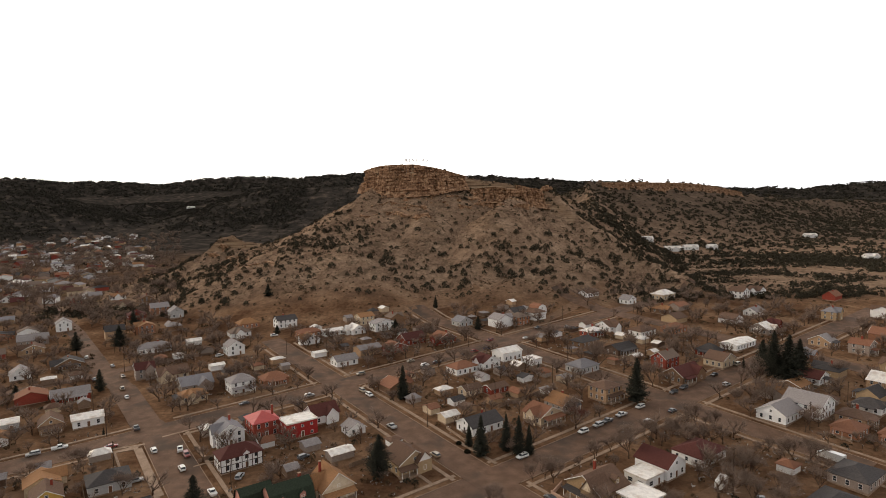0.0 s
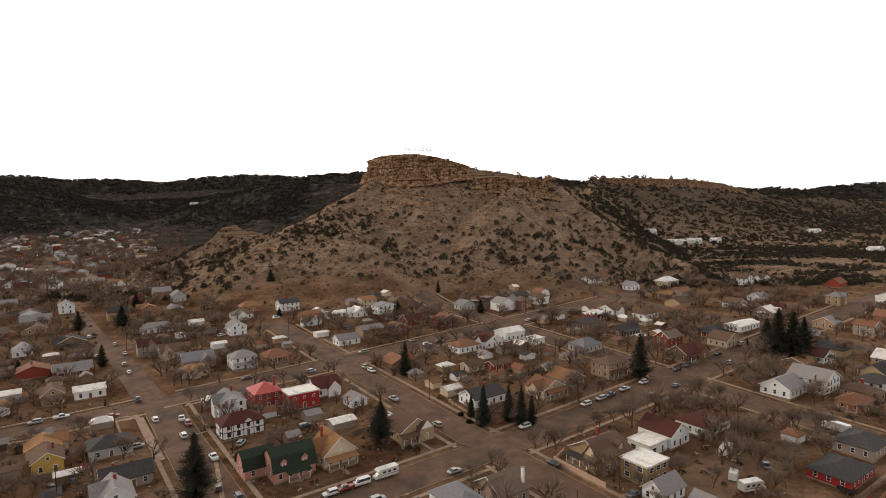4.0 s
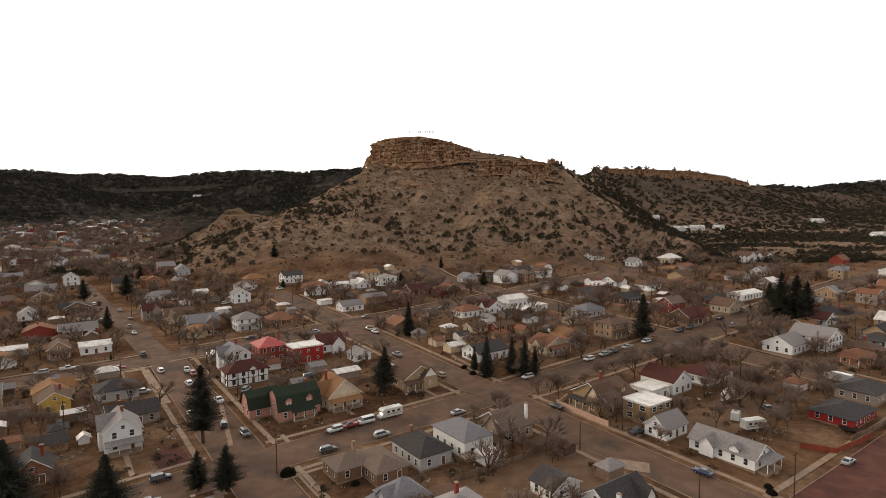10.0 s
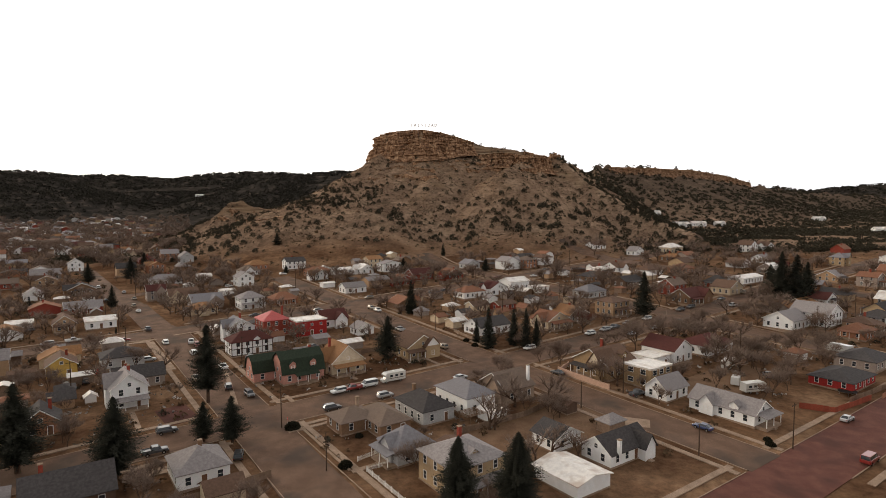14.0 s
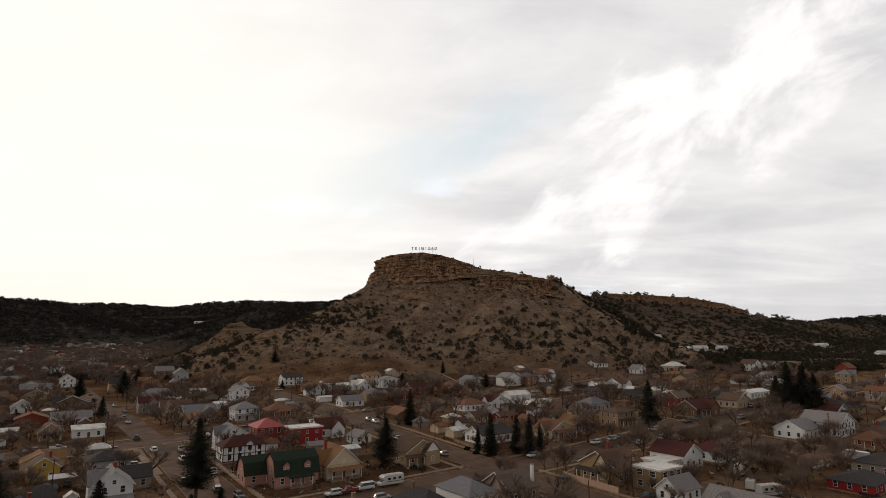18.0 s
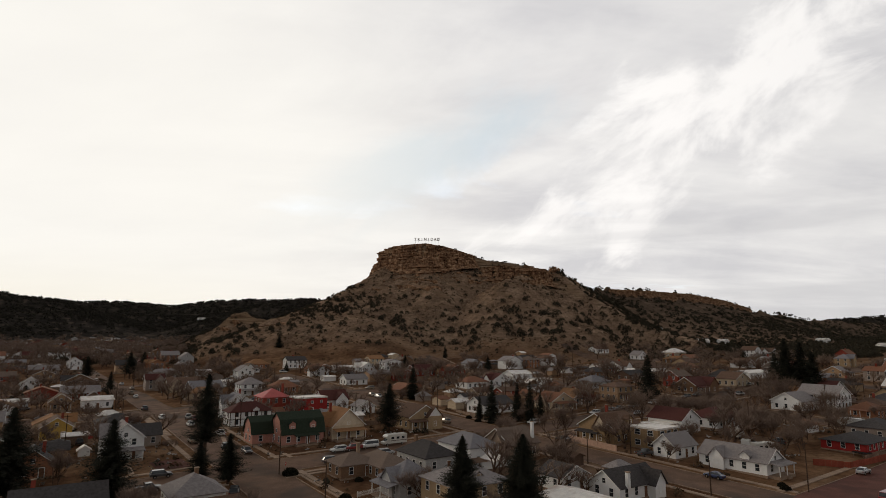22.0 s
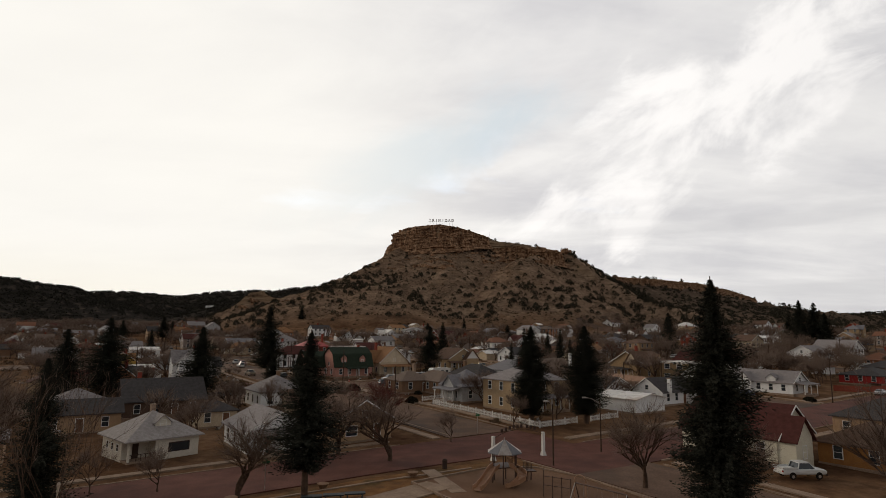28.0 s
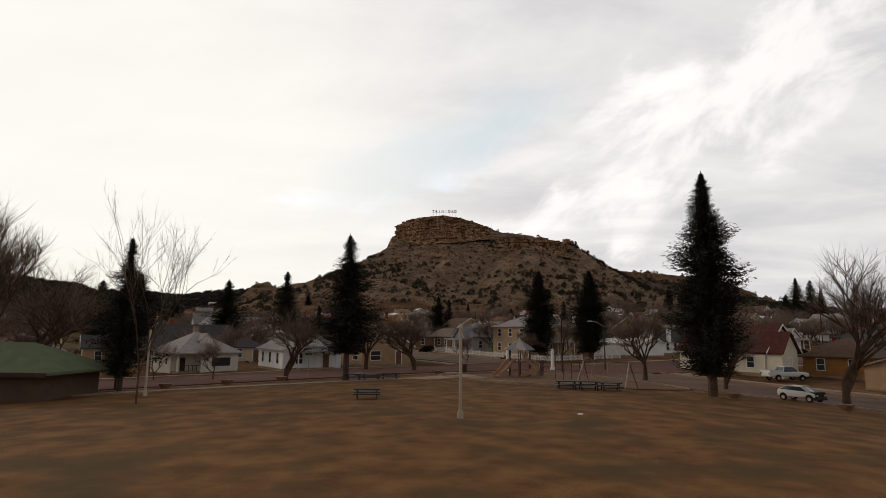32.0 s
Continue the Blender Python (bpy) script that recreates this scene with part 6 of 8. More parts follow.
def fill_house(u, v):
    x, y = town(u, v)
    w, d = fill.uniform(8.5, 13), fill.uniform(8, 11)
    if not free(x, y, max(w, d) / 2 - 0.5) or y > 415 + 0.25 * abs(x) or abs(x - 15) > 0.84 * (y + 20) or (y > 380 and -150 < x < 170) or land_at(x, y) > float(town_z(x, y)) + 2.0:
        return
    wall, top = fill.choice(WALLS), fill.choice(TOPS)
    kind = fill.choice(("u", "v", "v", "hip", "hip", "u"))
    two = fill.random() < 0.15
    rise = fill.uniform(1.8, 3.2)
    form = {"u": "gable", "v": "gable", "hip": "hip"}[kind]
    gable = None
    if fill.random() < 0.55:
        side = "u" if kind == "v" else "v"
        gable = (side, fill.uniform(-2.2, 2.2), fill.uniform(4.0, 5.5), fill.uniform(0.8, 2.4), min(rise, 2.4))
    porch = None
    if y < 330 and fill.random() < 0.6:
        porch = (fill.choice("vvu") if not gable else ("v" if gable[0] == "u" else "u"), fill.uniform(4, 7), 2.0, top if fill.random() < 0.6 else R_DARK)
    house(u, v, w, d, 5.2 if two else 3.1, rise, kind, wall, top, f"{NAMES_W[id(wall)]} {'two-storey ' if two else ''}house with {NAMES_T[id(top)]} {form} roof", 2 if two else 1, windows=y < 520, turn=fill.choice((0, 0, 0, 180)) + fill.uniform(-1.5, 1.5),
          porch=porch, gable=gable, chimney=(fill.uniform(-2, 2), fill.uniform(-1, 1), 6.8 + 2 * two) if fill.random() < 0.5 else None)


for v in (24, 86, 134, 184, 228, 276, 324, 372, 420, 470, 520, 575, 640, 700):
    for k in range(-28, 23):
        u = k * 15.0 + fill.uniform(-2.0, 2.0)
        if v >= 276 and u > 60 or u > 330:
            continue
        if min(abs(u - s) for s in (-88, avenue(v), 88, 190, 290, -176, -264)) < 12 or fill.random() < (0.05 if v < 300 else 0.15):
            continue
        fill_house(u, v + fill.uniform(-3, 3))
for v in (-26, -52):
    for k in range(-9, 28):
        u = k * 15.0 + fill.uniform(-2, 2)
        if min(abs(u - s) for s in (-88, avenue(v), 88, 190, 290)) < 12 or -20 < u < 180 or fill.random() < 0.12:
            continue
        fill_house(u, v + fill.uniform(-2, 2))
for u, v in ((330, 20), (350, 45), (375, 10), (390, 75), (411, 73), (340, -15), (378, 8), (360, -30), (400, -10), (315, -8), (323, 46), (430, 30), (300, 70), (310, 30), (285, -10), (300, -45), (265, -55), (330, -50)):
    fill_house(u, v)
for k in range(420):
    # the side valley beyond the rows
    y_ = fill.uniform(450, 1290)
    x_ = y_ * fill.uniform(-0.84, -0.50 if y_ > 700 else -0.58)
    if not free(x_, y_, 6.5) or land_at(x_, y_) > float(town_z(x_, y_)) + 3.0 or fill.random() < 0.35 * (vnoise(np.array(x_ / 90), np.array(y_ / 90), 5) > 0.55):
        continue
    wall, top = fill.choice(WALLS), fill.choice(TOPS)
    kind = fill.choice(("u", "v", "hip"))
    house(0, 0, fill.uniform(9, 15), fill.uniform(8, 11), fill.choice((3.2, 3.4, 5.0)), fill.uniform(1.6, 3.0), kind, wall, top, f"distant {NAMES_W[id(wall)]} house with {NAMES_T[id(top)]} roof in the side valley", xy=(x_, y_), turn=fill.choice((0, 0, -36)), windows=False)


def fill_shed(u, v):
    x, y = town(u, v)
    if not free(x, y, 2.2) or y > 400 or abs(x - 15) > 0.84 * (y + 20):
        return
    wall, top = fill.choice((WHITE, TAN, GREYSIDE, CREAM, DARKSIDE, RAWWOOD)), fill.choice((R_GREY, R_METAL, R_BROWN, R_DARK, R_RUST))
    word = {id(WHITE): "white", id(TAN): "tan", id(GREYSIDE): "grey", id(CREAM): "cream", id(DARKSIDE): "dark brown", id(RAWWOOD): "bare board"}[id(wall)]
    house(u, v, fill.uniform(3.5, 7), fill.uniform(3.5, 6), fill.uniform(2.3, 2.8), fill.uniform(0.6, 1.6), fill.choice(("u", "v", "hip")), wall, top, f"small {word} shed with {NAMES_T[id(top)]} roof in a back yard", name="shed", cat="shed", windows=False, group="sheds of the town")


for v in (46, 58, 96, 148, 160, 206, -42, -56, 40, 70):
    for k in range(-14, 20):
        u = k * 13.0 + fill.uniform(-3, 3)
        if min(abs(u - s) for s in (-88, avenue(v), 88, 190, 290)) < 11 or fill.random() < 0.25 or (v < 0 and (120 < u < 150 or u < 24 or 50 < u < 66)):
            continue
        fill_shed(u, v + fill.uniform(-2, 2))
# lone houses far up the valleys
for x, y, w, lab in ((-762, 1758, 26, "white house standing on a wooded hillside"), (262, 700, 16, "pale house among junipers"), (305, 725, 20, "white building among junipers"), (332, 735, 18, "long pale building among junipers"), (362, 740, 12, "white twin-gabled house among junipers"),
                     (-420, 830, 12, "white house far up the valley"), (480, 620, 14, "pale house on the valley floor"), (590, 900, 18, "white house under the mesa")):
    house(0, 0, w, 9, 3.6, 2.6, "u", WHITE, R_METAL, lab, xy=(x, y), turn=-36, gable=("v", 2.0, 5, 1.0, 2.6))

# ---- kerbs and pavements ----
CROSS_U = (-88, 0, 88, 190, 290)
CROSS_V = (-78, 0, 110)


def side_walks(v, spans, half=6.5):
    for a, b in spans:
        for sg in (-1, 1):
            strip("kerb", (a, v + sg * (half + 0.1)), (b, v + sg * (half + 0.1)), 0.2, 0.16, CONCRETE, 0.3, 6, "concrete kerb along the street", "kerb")
            strip("pavement", (a, v + sg * (half + 3.2)), (b, v + sg * (half + 3.2)), 1.4, 0.17, CONCRETE, 0.2, 6, "narrow concrete pavement", "pavement")


def side_walks_v(u, spans, half=6.0):
    for a, b in spans:
        for sg in (-1, 1):
            strip("kerb", (u + sg * (half + 0.1), a), (u + sg * (half + 0.1), b), 0.2, 0.16, CONCRETE, 0.3, 6, "concrete kerb along the street", "kerb")
            strip("pavement", (u + sg * (half + 3.0), a), (u + sg * (half + 3.0), b), 1.4, 0.17, CONCRETE, 0.2, 6, "narrow concrete pavement", "pavement")


gaps = [(-200, -95), (-81, 2), (17, 81), (95, 183), (197, 283), (297, 380)]
side_walks(0, gaps)
side_walks(110, gaps[:5])
side_walks(-90, [(17, 81), (95, 183)])
strip("kerb", (-170, -71.4), (-7, -71.4), 0.2, 0.16, CONCRETE, 0.3, 6, "concrete kerb beside the brick street", "kerb")
strip("pavement", (-170, -68.0), (-7, -68.0), 1.4, 0.17, CONCRETE, 0.2, 6, "concrete pavement before the cottages", "pavement")
for u in (CROSS_U[0], *CROSS_U[2:4]):
    side_walks_v(u, [(-83 if u > 0 else -70, -7.5), (7.5, 102), (118, 190)])
side_walks_v(9.5, [(-70, -7.5), (7.5, 102)], 6.3)
strip("kerb", (0.9, -190), (0.9, -88), 0.2, 0.16, CONCRETE, 0.3, 6, "concrete kerb between lawn and street", "kerb")
strip("kerb", (15.3, -190), (15.3, -98), 0.2, 0.16, CONCRETE, 0.3, 6, "concrete kerb along the avenue", "kerb")
strip("pavement", (17.6, -190), (17.6, -98), 1.4, 0.17, CONCRETE, 0.2, 6, "narrow concrete pavement", "pavement")
# front walks, drives and yard paths
for p, q, w in (((14, -12), (24, -12), 1.2), ((17.5, -38), (26, -38), 1.3), ((17.5, -10), (17.5, -37), 0.6), ((22, 12), (22, 6), 1.2), ((9, 13), (15, 47), 1.2), ((44, 13), (44, 18), 1.2), ((-14, 11), (-14, 25), 1.2), ((72, 10), (72, 19), 1.2),
                ((80, -50), (86, -58), 5.0), ((70, -70), (70, -67), 1.2), ((-20, -13), (-6.5, -15), 3.0), ((100, -44), (97, -44), 4.0), ((3.6, 100.5), (-8, 103.5), 1.0), ((1.6, 56), (1.4, 98), 1.5), ((1.0, 98.5), (-7, 100), 1.5), ((-6.5, 80), (-6.5, 99), 0.8), ((10, 103), (30, 103), 1.0), ((14, 70), (24, 70), 0.8)):
    strip("path", p, q, w, 0.20, CONCRETE, 0.25, 3, "pale concrete path in a yard", "path")
for p, q, w in (((45, -46), (83, -46), 20.0), ((112, -52), (150, -52), 16.0), ((-24, 60), (-12, 60), 8.0), ((50, 60), (60, 60), 12.0), ((150, 105), (340, 150), 9.0), ((120, 205), (240, 190), 14.0), ((-40, 84), (-20, 84), 10.0)):
    strip("bare_lot", p, q, w, 0.05, DIRT, 0.0, 3, "bare brown dirt yard", "ground")

strip("brick_yard", (-4.5, 8.8), (-5.5, 21), 7.5, 0.07, BRICKROAD, 0.0, 3, "red brick paved front yard", "paving")

# ---- park ----
LAWN = grain("dormant_lawn", (0.098, 0.052, 0.020), (0.188, 0.108, 0.042), 0.6, 0.95, 0.8, 30, stain=(0.080, 0.058, 0.024))
SAND = grain("playground_dirt", (0.125, 0.080, 0.052), (0.155, 0.102, 0.068), 0.3, 0.95, 0.2, 20)


def flat_patch(name, pts, lift, material, label, category, cells=36):
    """A ground patch with the outline pts, draped over the land."""
    xs, ys = [p[0] for p in pts], [p[1] for p in pts]
    bm = bmesh.new()
    vs = [bm.verts.new((x, y, 0)) for x, y in pts]
    bm.faces.new(vs)
    for axis, lo, hi in ((0, min(xs), max(xs)), (1, min(ys), max(ys))):
        n = max(1, int((hi - lo) / 4.0))
        for k in range(1, n):
            c = [0, 0, 0]
            c[axis] = lo + (hi - lo) * k / n
            no = [0, 0, 0]
            no[axis] = 1
            bmesh.ops.bisect_plane(bm, geom=bm.verts[:] + bm.edges[:] + bm.faces[:], plane_co=c, plane_no=no)
    for v in bm.verts:
        v.co.z = land_at(v.co.x, v.co.y) + lift
    bmesh.ops.recalc_face_normals(bm, faces=bm.faces)
    if sum(f.normal.z for f in bm.faces) < 0:
        bmesh.ops.reverse_faces(bm, faces=bm.faces)
    me = bpy.data.meshes.new(name)
    bm.to_mesh(me)
    bm.free()
    me.materials.append(material)
    return tagged(new(name, me), label, category, kind="structure")


flat_patch("lawn", [town(0.6, -86), town(-150, -86), town(-190, -150), (-120, -70), (60, -70), town(0.6, -190)], 0.06, LAWN, "brown dormant park lawn", "lawn")
flat_patch("play_area", [(-2.4, 36.5), (5.6, 43.6), (11.5, 44.6), (16.2, 40.6), (21.5, 32.0), (23.0, 27.0), (19, 24.6), (10.5, 21.5), (6.0, 24.6), (1.2, 31.0)], 0.14, SAND, "brown dirt playground", "playground")
for p, q in (((-2.4, 36.5), (5.6, 43.6)), ((5.6, 43.6), (11.5, 44.6)), ((11.5, 44.6), (16.2, 40.6)), ((16.2, 40.6), (21.5, 32.0)), ((21.5, 32.0), (23.0, 27.0)), ((10.5, 21.5), (6.0, 24.6)), ((6.0, 24.6), (1.2, 31.0)), ((1.2, 31.0), (-2.4, 36.5))):
    dx_, dy_ = q[0] - p[0], q[1] - p[1]
    ln_ = math.hypot(dx_, dy_)
    e_ = new("edging", Shape().box(0, ln_, -0.1, 0.1, -0.2, 0.28).mesh("edging", CONCRETE))
    e_.matrix_world = pose(p[0], p[1], land_at(*p) + 0.02, 0, -math.degrees(math.atan2(land_at(*q) - land_at(*p), ln_)), math.degrees(math.atan2(dy_, dx_)))
    tagged(e_, "concrete edging of the playground", "edging", kind="structure")


def to_grid(x, y):
    dx, dy = x - GRID0[0], y - GRID0[1]
    return dx * AU[0] + dy * AU[1], dx * AV[0] + dy * AV[1]


for a, b, w in (((-1.6, 32.5), (-14, 26.3), 1.5), ((-14, 26.3), (-25.5, 19.6), 1.5), ((-25.5, 19.6), (-40, 11.5), 1.5), ((-4.5, 30.0), (0.5, 36.0), 3.6), ((4, 44), (-38, 15), 0.35), ((-1, 42.5), (2.5, 33), 1.6)):
    strip("park_path", to_grid(*a), to_grid(*b), w, 0.16 + 0.004 * w, CONCRETE, 0.25, 3, "pale concrete path across the lawn", "path")

PALEDIRT = grain("pale_dirt_road", (0.23, 0.165, 0.115), (0.30, 0.22, 0.155), 0.1, 0.95, 0.2, 12)
for a, b in (((372, 806), (391, 754)), ((391, 756), (398, 724)), ((398, 726), (432, 700)), ((430, 701), (640, 674))):
    strip("dirt_road", to_grid(*a), to_grid(*b), 8.0, 0.5, PALEDIRT, 0.9, 4, "pale dirt road bending through the junipers", "road")

pav = base("park_building", -39.0, 15.2, 0, "low park building with faded green hip roof and dark walls", "building")
part("wall", Shape().box(-8, 7.6, -3.6, 3.6, -1.2, 2.6), DARKSIDE, pav)
part("roof", roof_shape("hip", 15.6, 7.2, 2.65, 1.7, 0.9, 0.22), R_PARKGREEN, pav)
part("fascia", Shape().box(-8.95, 8.55, -4.56, -4.50, 2.1, 2.42).box(8.5, 8.56, -4.5, 4.5, 2.1, 2.42), DARKTRIM, pav)
part("vent_pipe", Shape().rod((-1, -1.5, 3.4), (-1, -1.5, 4.1), 0.12), METAL, pav)
part("cupola", Shape().box(-1.2, 1.2, -0.5, 0.5, 4.1, 4.6, 0.1), R_PARKGREEN, pav)
part("slab", Shape().box(-9, 9.4, -4.4, 4.6, -1.3, 0.12), CONCRETE, pav)

CREAMPAINT = plain("cream_painted_steel", (0.42, 0.38, 0.32), 0.85, 0.6)


def park_lamp(x, y, h, label):
    th = base("lamp_post", x, y, 0, label, "lamp post", "park lamp posts")
    part("foot", Shape().rod((0, 0, -0.3), (0, 0, 0.35), 0.2, 0.17, 10).rod((0, 0, 0.35), (0, 0, 0.5), 0.15, 0.12, 10), CREAMPAINT, th)
    part("shaft", Shape().rod((0, 0, 0.5), (0, 0, h - 0.7), 0.088, 0.072, 10), CREAMPAINT, th)
    part("collar", Shape().rod((0, 0, h - 0.72), (0, 0, h - 0.6), 0.13, 0.13, 10), CREAMPAINT, th)
    lamp = part("lamp_head", Shape().rod((0, 0, h - 0.6), (0, 0, h - 0.22), 0.08, 0.13, 10).rod((0, 0, h - 0.22), (0, 0, h - 0.05), 0.13, 0.05, 10), CREAMPAINT, th)
    part("finial", Shape().rod((0, 0, h - 0.05), (0, 0, h + 0.06), 0.035, 0.01), DARKTRIM, lamp)


park_lamp(0, 0, 5.15, "cream painted lamp post standing on the lawn")
park_lamp(-25.2, 15.0, 5.4, "cream painted lamp post by the park building")

TABLEBLUE = plain("blue_green_steel", (0.016, 0.026, 0.034), 0.8, 0.6)


def picnic_table(x, y, turn, length=1.9):
    th = base("picnic_table", x, y, turn, "dark blue steel picnic table with benches", "table", "picnic tables")
    part("tabletop", Shape().box(-length / 2, length / 2, -0.40, 0.40, 0.70, 0.78), TABLEBLUE, th)
    for sg in (-1, 1):
        part("bench", Shape().box(-length / 2, length / 2, sg * 0.78 - 0.15, sg * 0.78 + 0.15, 0.40, 0.47), TABLEBLUE, th)
    for sx in (-1, 1):
        x0 = sx * length * 0.36
        part("leg", Shape().rod((x0, -0.7, -0.1), (x0, -0.25, 0.72), 0.055).rod((x0, 0.7, -0.1), (x0, 0.25, 0.72), 0.055).rod((x0, -0.8, 0.4), (x0, 0.8, 0.4), 0.045), TABLEBLUE, th)


picnic_table(-6.6, 10.2, 8)
for k in range(3):
    picnic_table(-11.0 + 1.9 * k, 29.0 + 0.5 * k, 12)
for k in range(3):
    picnic_table(9.6 + 1.9 * k, 20.6 - 0.1 * k, -3)

# play tower with slides
TANPLASTIC = plain("tan_plastic", (0.33, 0.21, 0.135), 0.88, 0.45, 1.0, 0.02)
BROWNSTEEL = plain("brown_painted_steel", (0.075, 0.048, 0.038), 0.8, 0.5)
tower = base("play_tower", 7.3, 37.6, 20, "play tower with pointed roof and two tan slides", "playground tower")
for k in range(6):
    a = math.radians(60 * k)
    part("post", Shape().rod((1.35 * math.cos(a), 1.35 * math.sin(a), -0.3), (1.35 * math.cos(a), 1.35 * math.sin(a), 3.3), 0.07), BROWNSTEEL, tower)
part("deck", Shape().box(-1.2, 1.2, -1.2, 1.2, 1.75, 1.85), BROWNSTEEL, tower)
for k in range(8):
    a0, a1 = math.radians(45 * k), math.radians(45 * k + 45)
    p0, p1 = (1.9 * math.cos(a0), 1.9 * math.sin(a0), 3.2), (1.9 * math.cos(a1), 1.9 * math.sin(a1), 3.2)
    tri = Shape().add([p0, p1, (0, 0, 4.45), (p0[0], p0[1], 3.12), (p1[0], p1[1], 3.12), (0, 0, 4.35)], [(0, 1, 2), (5, 4, 3), (0, 3, 4, 1), (1, 4, 5, 2), (2, 5, 3, 0)])
    part("roof_panel", tri, METAL if k % 2 else plain("blue_grey_panel", (0.16, 0.19, 0.23)), tower)
part("finial", Shape().rod((0, 0, 4.4), (0, 0, 4.65), 0.06, 0.02), METAL, tower)


def chute(points, w=0.95, lip=0.42):
    """A trough swept along points."""
    verts, faces = [], []
    n = len(points)
    for k, p in enumerate(points):
        d = Vector(points[min(k + 1, n - 1)]) - Vector(points[max(k - 1, 0)])
        sd = Vector((-d.y, d.x, 0)).normalized()
        for a, z in ((-0.5, lip), (-0.44, lip), (-0.40, 0.04), (0.40, 0.04), (0.44, lip), (0.5, lip), (0.46, -0.05), (-0.46, -0.05)):
            verts.append(tuple(Vector(p) + sd * a * w + Vector((0, 0, z))))
    for k in range(n - 1):
        for m in range(8):
            a, b = 8 * k + m, 8 * k + (m + 1) % 8
            faces.append((a, b, b + 8, a + 8))
    faces += [tuple(range(8)), tuple(range(8 * n - 8, 8 * n))[::-1]]
    return Shape().add(verts, faces)


part("slide", chute([(-1.2, -0.6, 1.8), (-1.9, -1.0, 1.6), (-3.0, -1.9, 0.85), (-3.9, -2.6, 0.4), (-4.4, -3.0, 0.34)]), TANPLASTIC, tower, "straight tan slide")
spiral = [(0.2 + 0.85 * math.cos(a), -1.9 + 0.85 * math.sin(a), 1.95 - 0.26 * k) for k, a in enumerate([math.radians(100 - 38 * j) for j in range(8)])]
part("spiral_slide", chute([(0.2, -1.0, 2.6)] + spiral), TANPLASTIC, tower, "curling tan slide")
for k in range(7):
    part("rail_bar", Shape().rod((1.9 + 0.2 * k, -0.7 + 0.1 * k, -0.2), (1.9 + 0.2 * k, -0.7 + 0.1 * k, 2.2 - 0.05 * k), 0.035), BROWNSTEEL, tower)
part("bridge_deck", Shape().box(1.2, 3.3, -0.9, 0.2, 1.15, 1.25), BROWNSTEEL, tower)
part("ladder", Shape().rod((-2.2, 0.8, -0.2), (-1.2, 0.6, 1.9), 0.04).rod((-2.0, 1.3, -0.2), (-1.0, 1.1, 1.9), 0.04), BROWNSTEEL, tower)

swing = base("swing_set", 14.6, 26.6, -48, "steel swing set with slanted legs", "swing set")
part("top_bar", Shape().rod((-2.6, 0, 2.4), (2.6, 0, 2.4), 0.06), BROWNSTEEL, swing)
for sx in (-1, 1):
    for sy in (-1, 1):
        part("leg", Shape().rod((sx * 2.6, 0, 2.4), (sx * 2.8, sy * 1.2, -0.2), 0.05), BROWNSTEEL if sy > 0 else METAL, swing)
for k in range(3):
    sx = -1.5 + 1.5 * k
    st = part("seat", Shape().box(sx - 0.25, sx + 0.25, -0.09, 0.09, 0.5, 0.54), RUBBER, swing)
    part("chain", Shape().rod((sx - 0.24, 0, 0.54), (sx - 0.2, 0, 2.38), 0.012, sides=4).rod((sx + 0.24, 0, 0.54), (sx + 0.2, 0, 2.38), 0.012, sides=4), METAL, st)
bars = base("climbing_bars", 11.8, 31.5, -30, "steel climbing bars with a hoop", "climbing frame")
for k in range(4):
    part("upright", Shape().rod((k * 0.9 - 1.4, 0, -0.2), (k * 0.9 - 1.4, 0, 2.1 if k else 2.6), 0.05), BROWNSTEEL, bars)
part("bar", Shape().rod((-1.4, 0, 2.0), (1.3, 0, 2.0), 0.03).rod((-1.4, 0, 1.2), (1.3, 0, 1.2), 0.03), BROWNSTEEL, bars)
hoop = Shape()
for k in range(8):
    a0, a1 = math.pi * k / 8, math.pi * (k + 1) / 8
    hoop.rod((2.2 + 0.55 * math.cos(a0), 0, 2.0 + 0.55 * math.sin(a0)), (2.2 + 0.55 * math.cos(a1), 0, 2.0 + 0.55 * math.sin(a1)), 0.045)
hoop.rod((1.65, 0, -0.2), (1.65, 0, 2.0), 0.045).rod((2.75, 0, -0.2), (2.75, 0, 2.0), 0.045)
part("hoop", hoop, TANPLASTIC, bars)

# arched sign over the park entrance; its words face the street
arch = base("park_arch", 10.2, 50.3, 30, "white posts carrying an arched park sign seen from behind", "sign")
for sx in (-1, 1):
    p_ = part("post", Shape().box(sx * 3.9 - 0.17, sx * 3.9 + 0.17, -0.17, 0.17, -0.3, 3.0), TRIM, arch)
    part("post_base", Shape().box(sx * 3.9 - 0.35, sx * 3.9 + 0.35, -0.35, 0.35, -0.3, 0.5, 0.12), TRIM, p_)
rail_ = Shape()
for k in range(12):
    a0, a1 = -3.9 + 0.65 * k, -3.9 + 0.65 * (k + 1)
    rail_.rod((a0, 0, 2.7 + 0.9 * (1 - (a0 / 3.9) ** 2)), (a1, 0, 2.7 + 0.9 * (1 - (a1 / 3.9) ** 2)), 0.035)
part("arch_rail", rail_, DARKTRIM, arch)
for k in range(9):
    a0 = -2.6 + 0.6 * k + (0.3 if k > 5 else 0)
    z0 = 2.85 + 0.9 * (1 - (a0 / 3.9) ** 2)
    part("lettering_bar", Shape().box(a0 - 0.17, a0 + 0.17, -0.03, 0.03, z0, z0 + 0.42), DARKTRIM, arch)

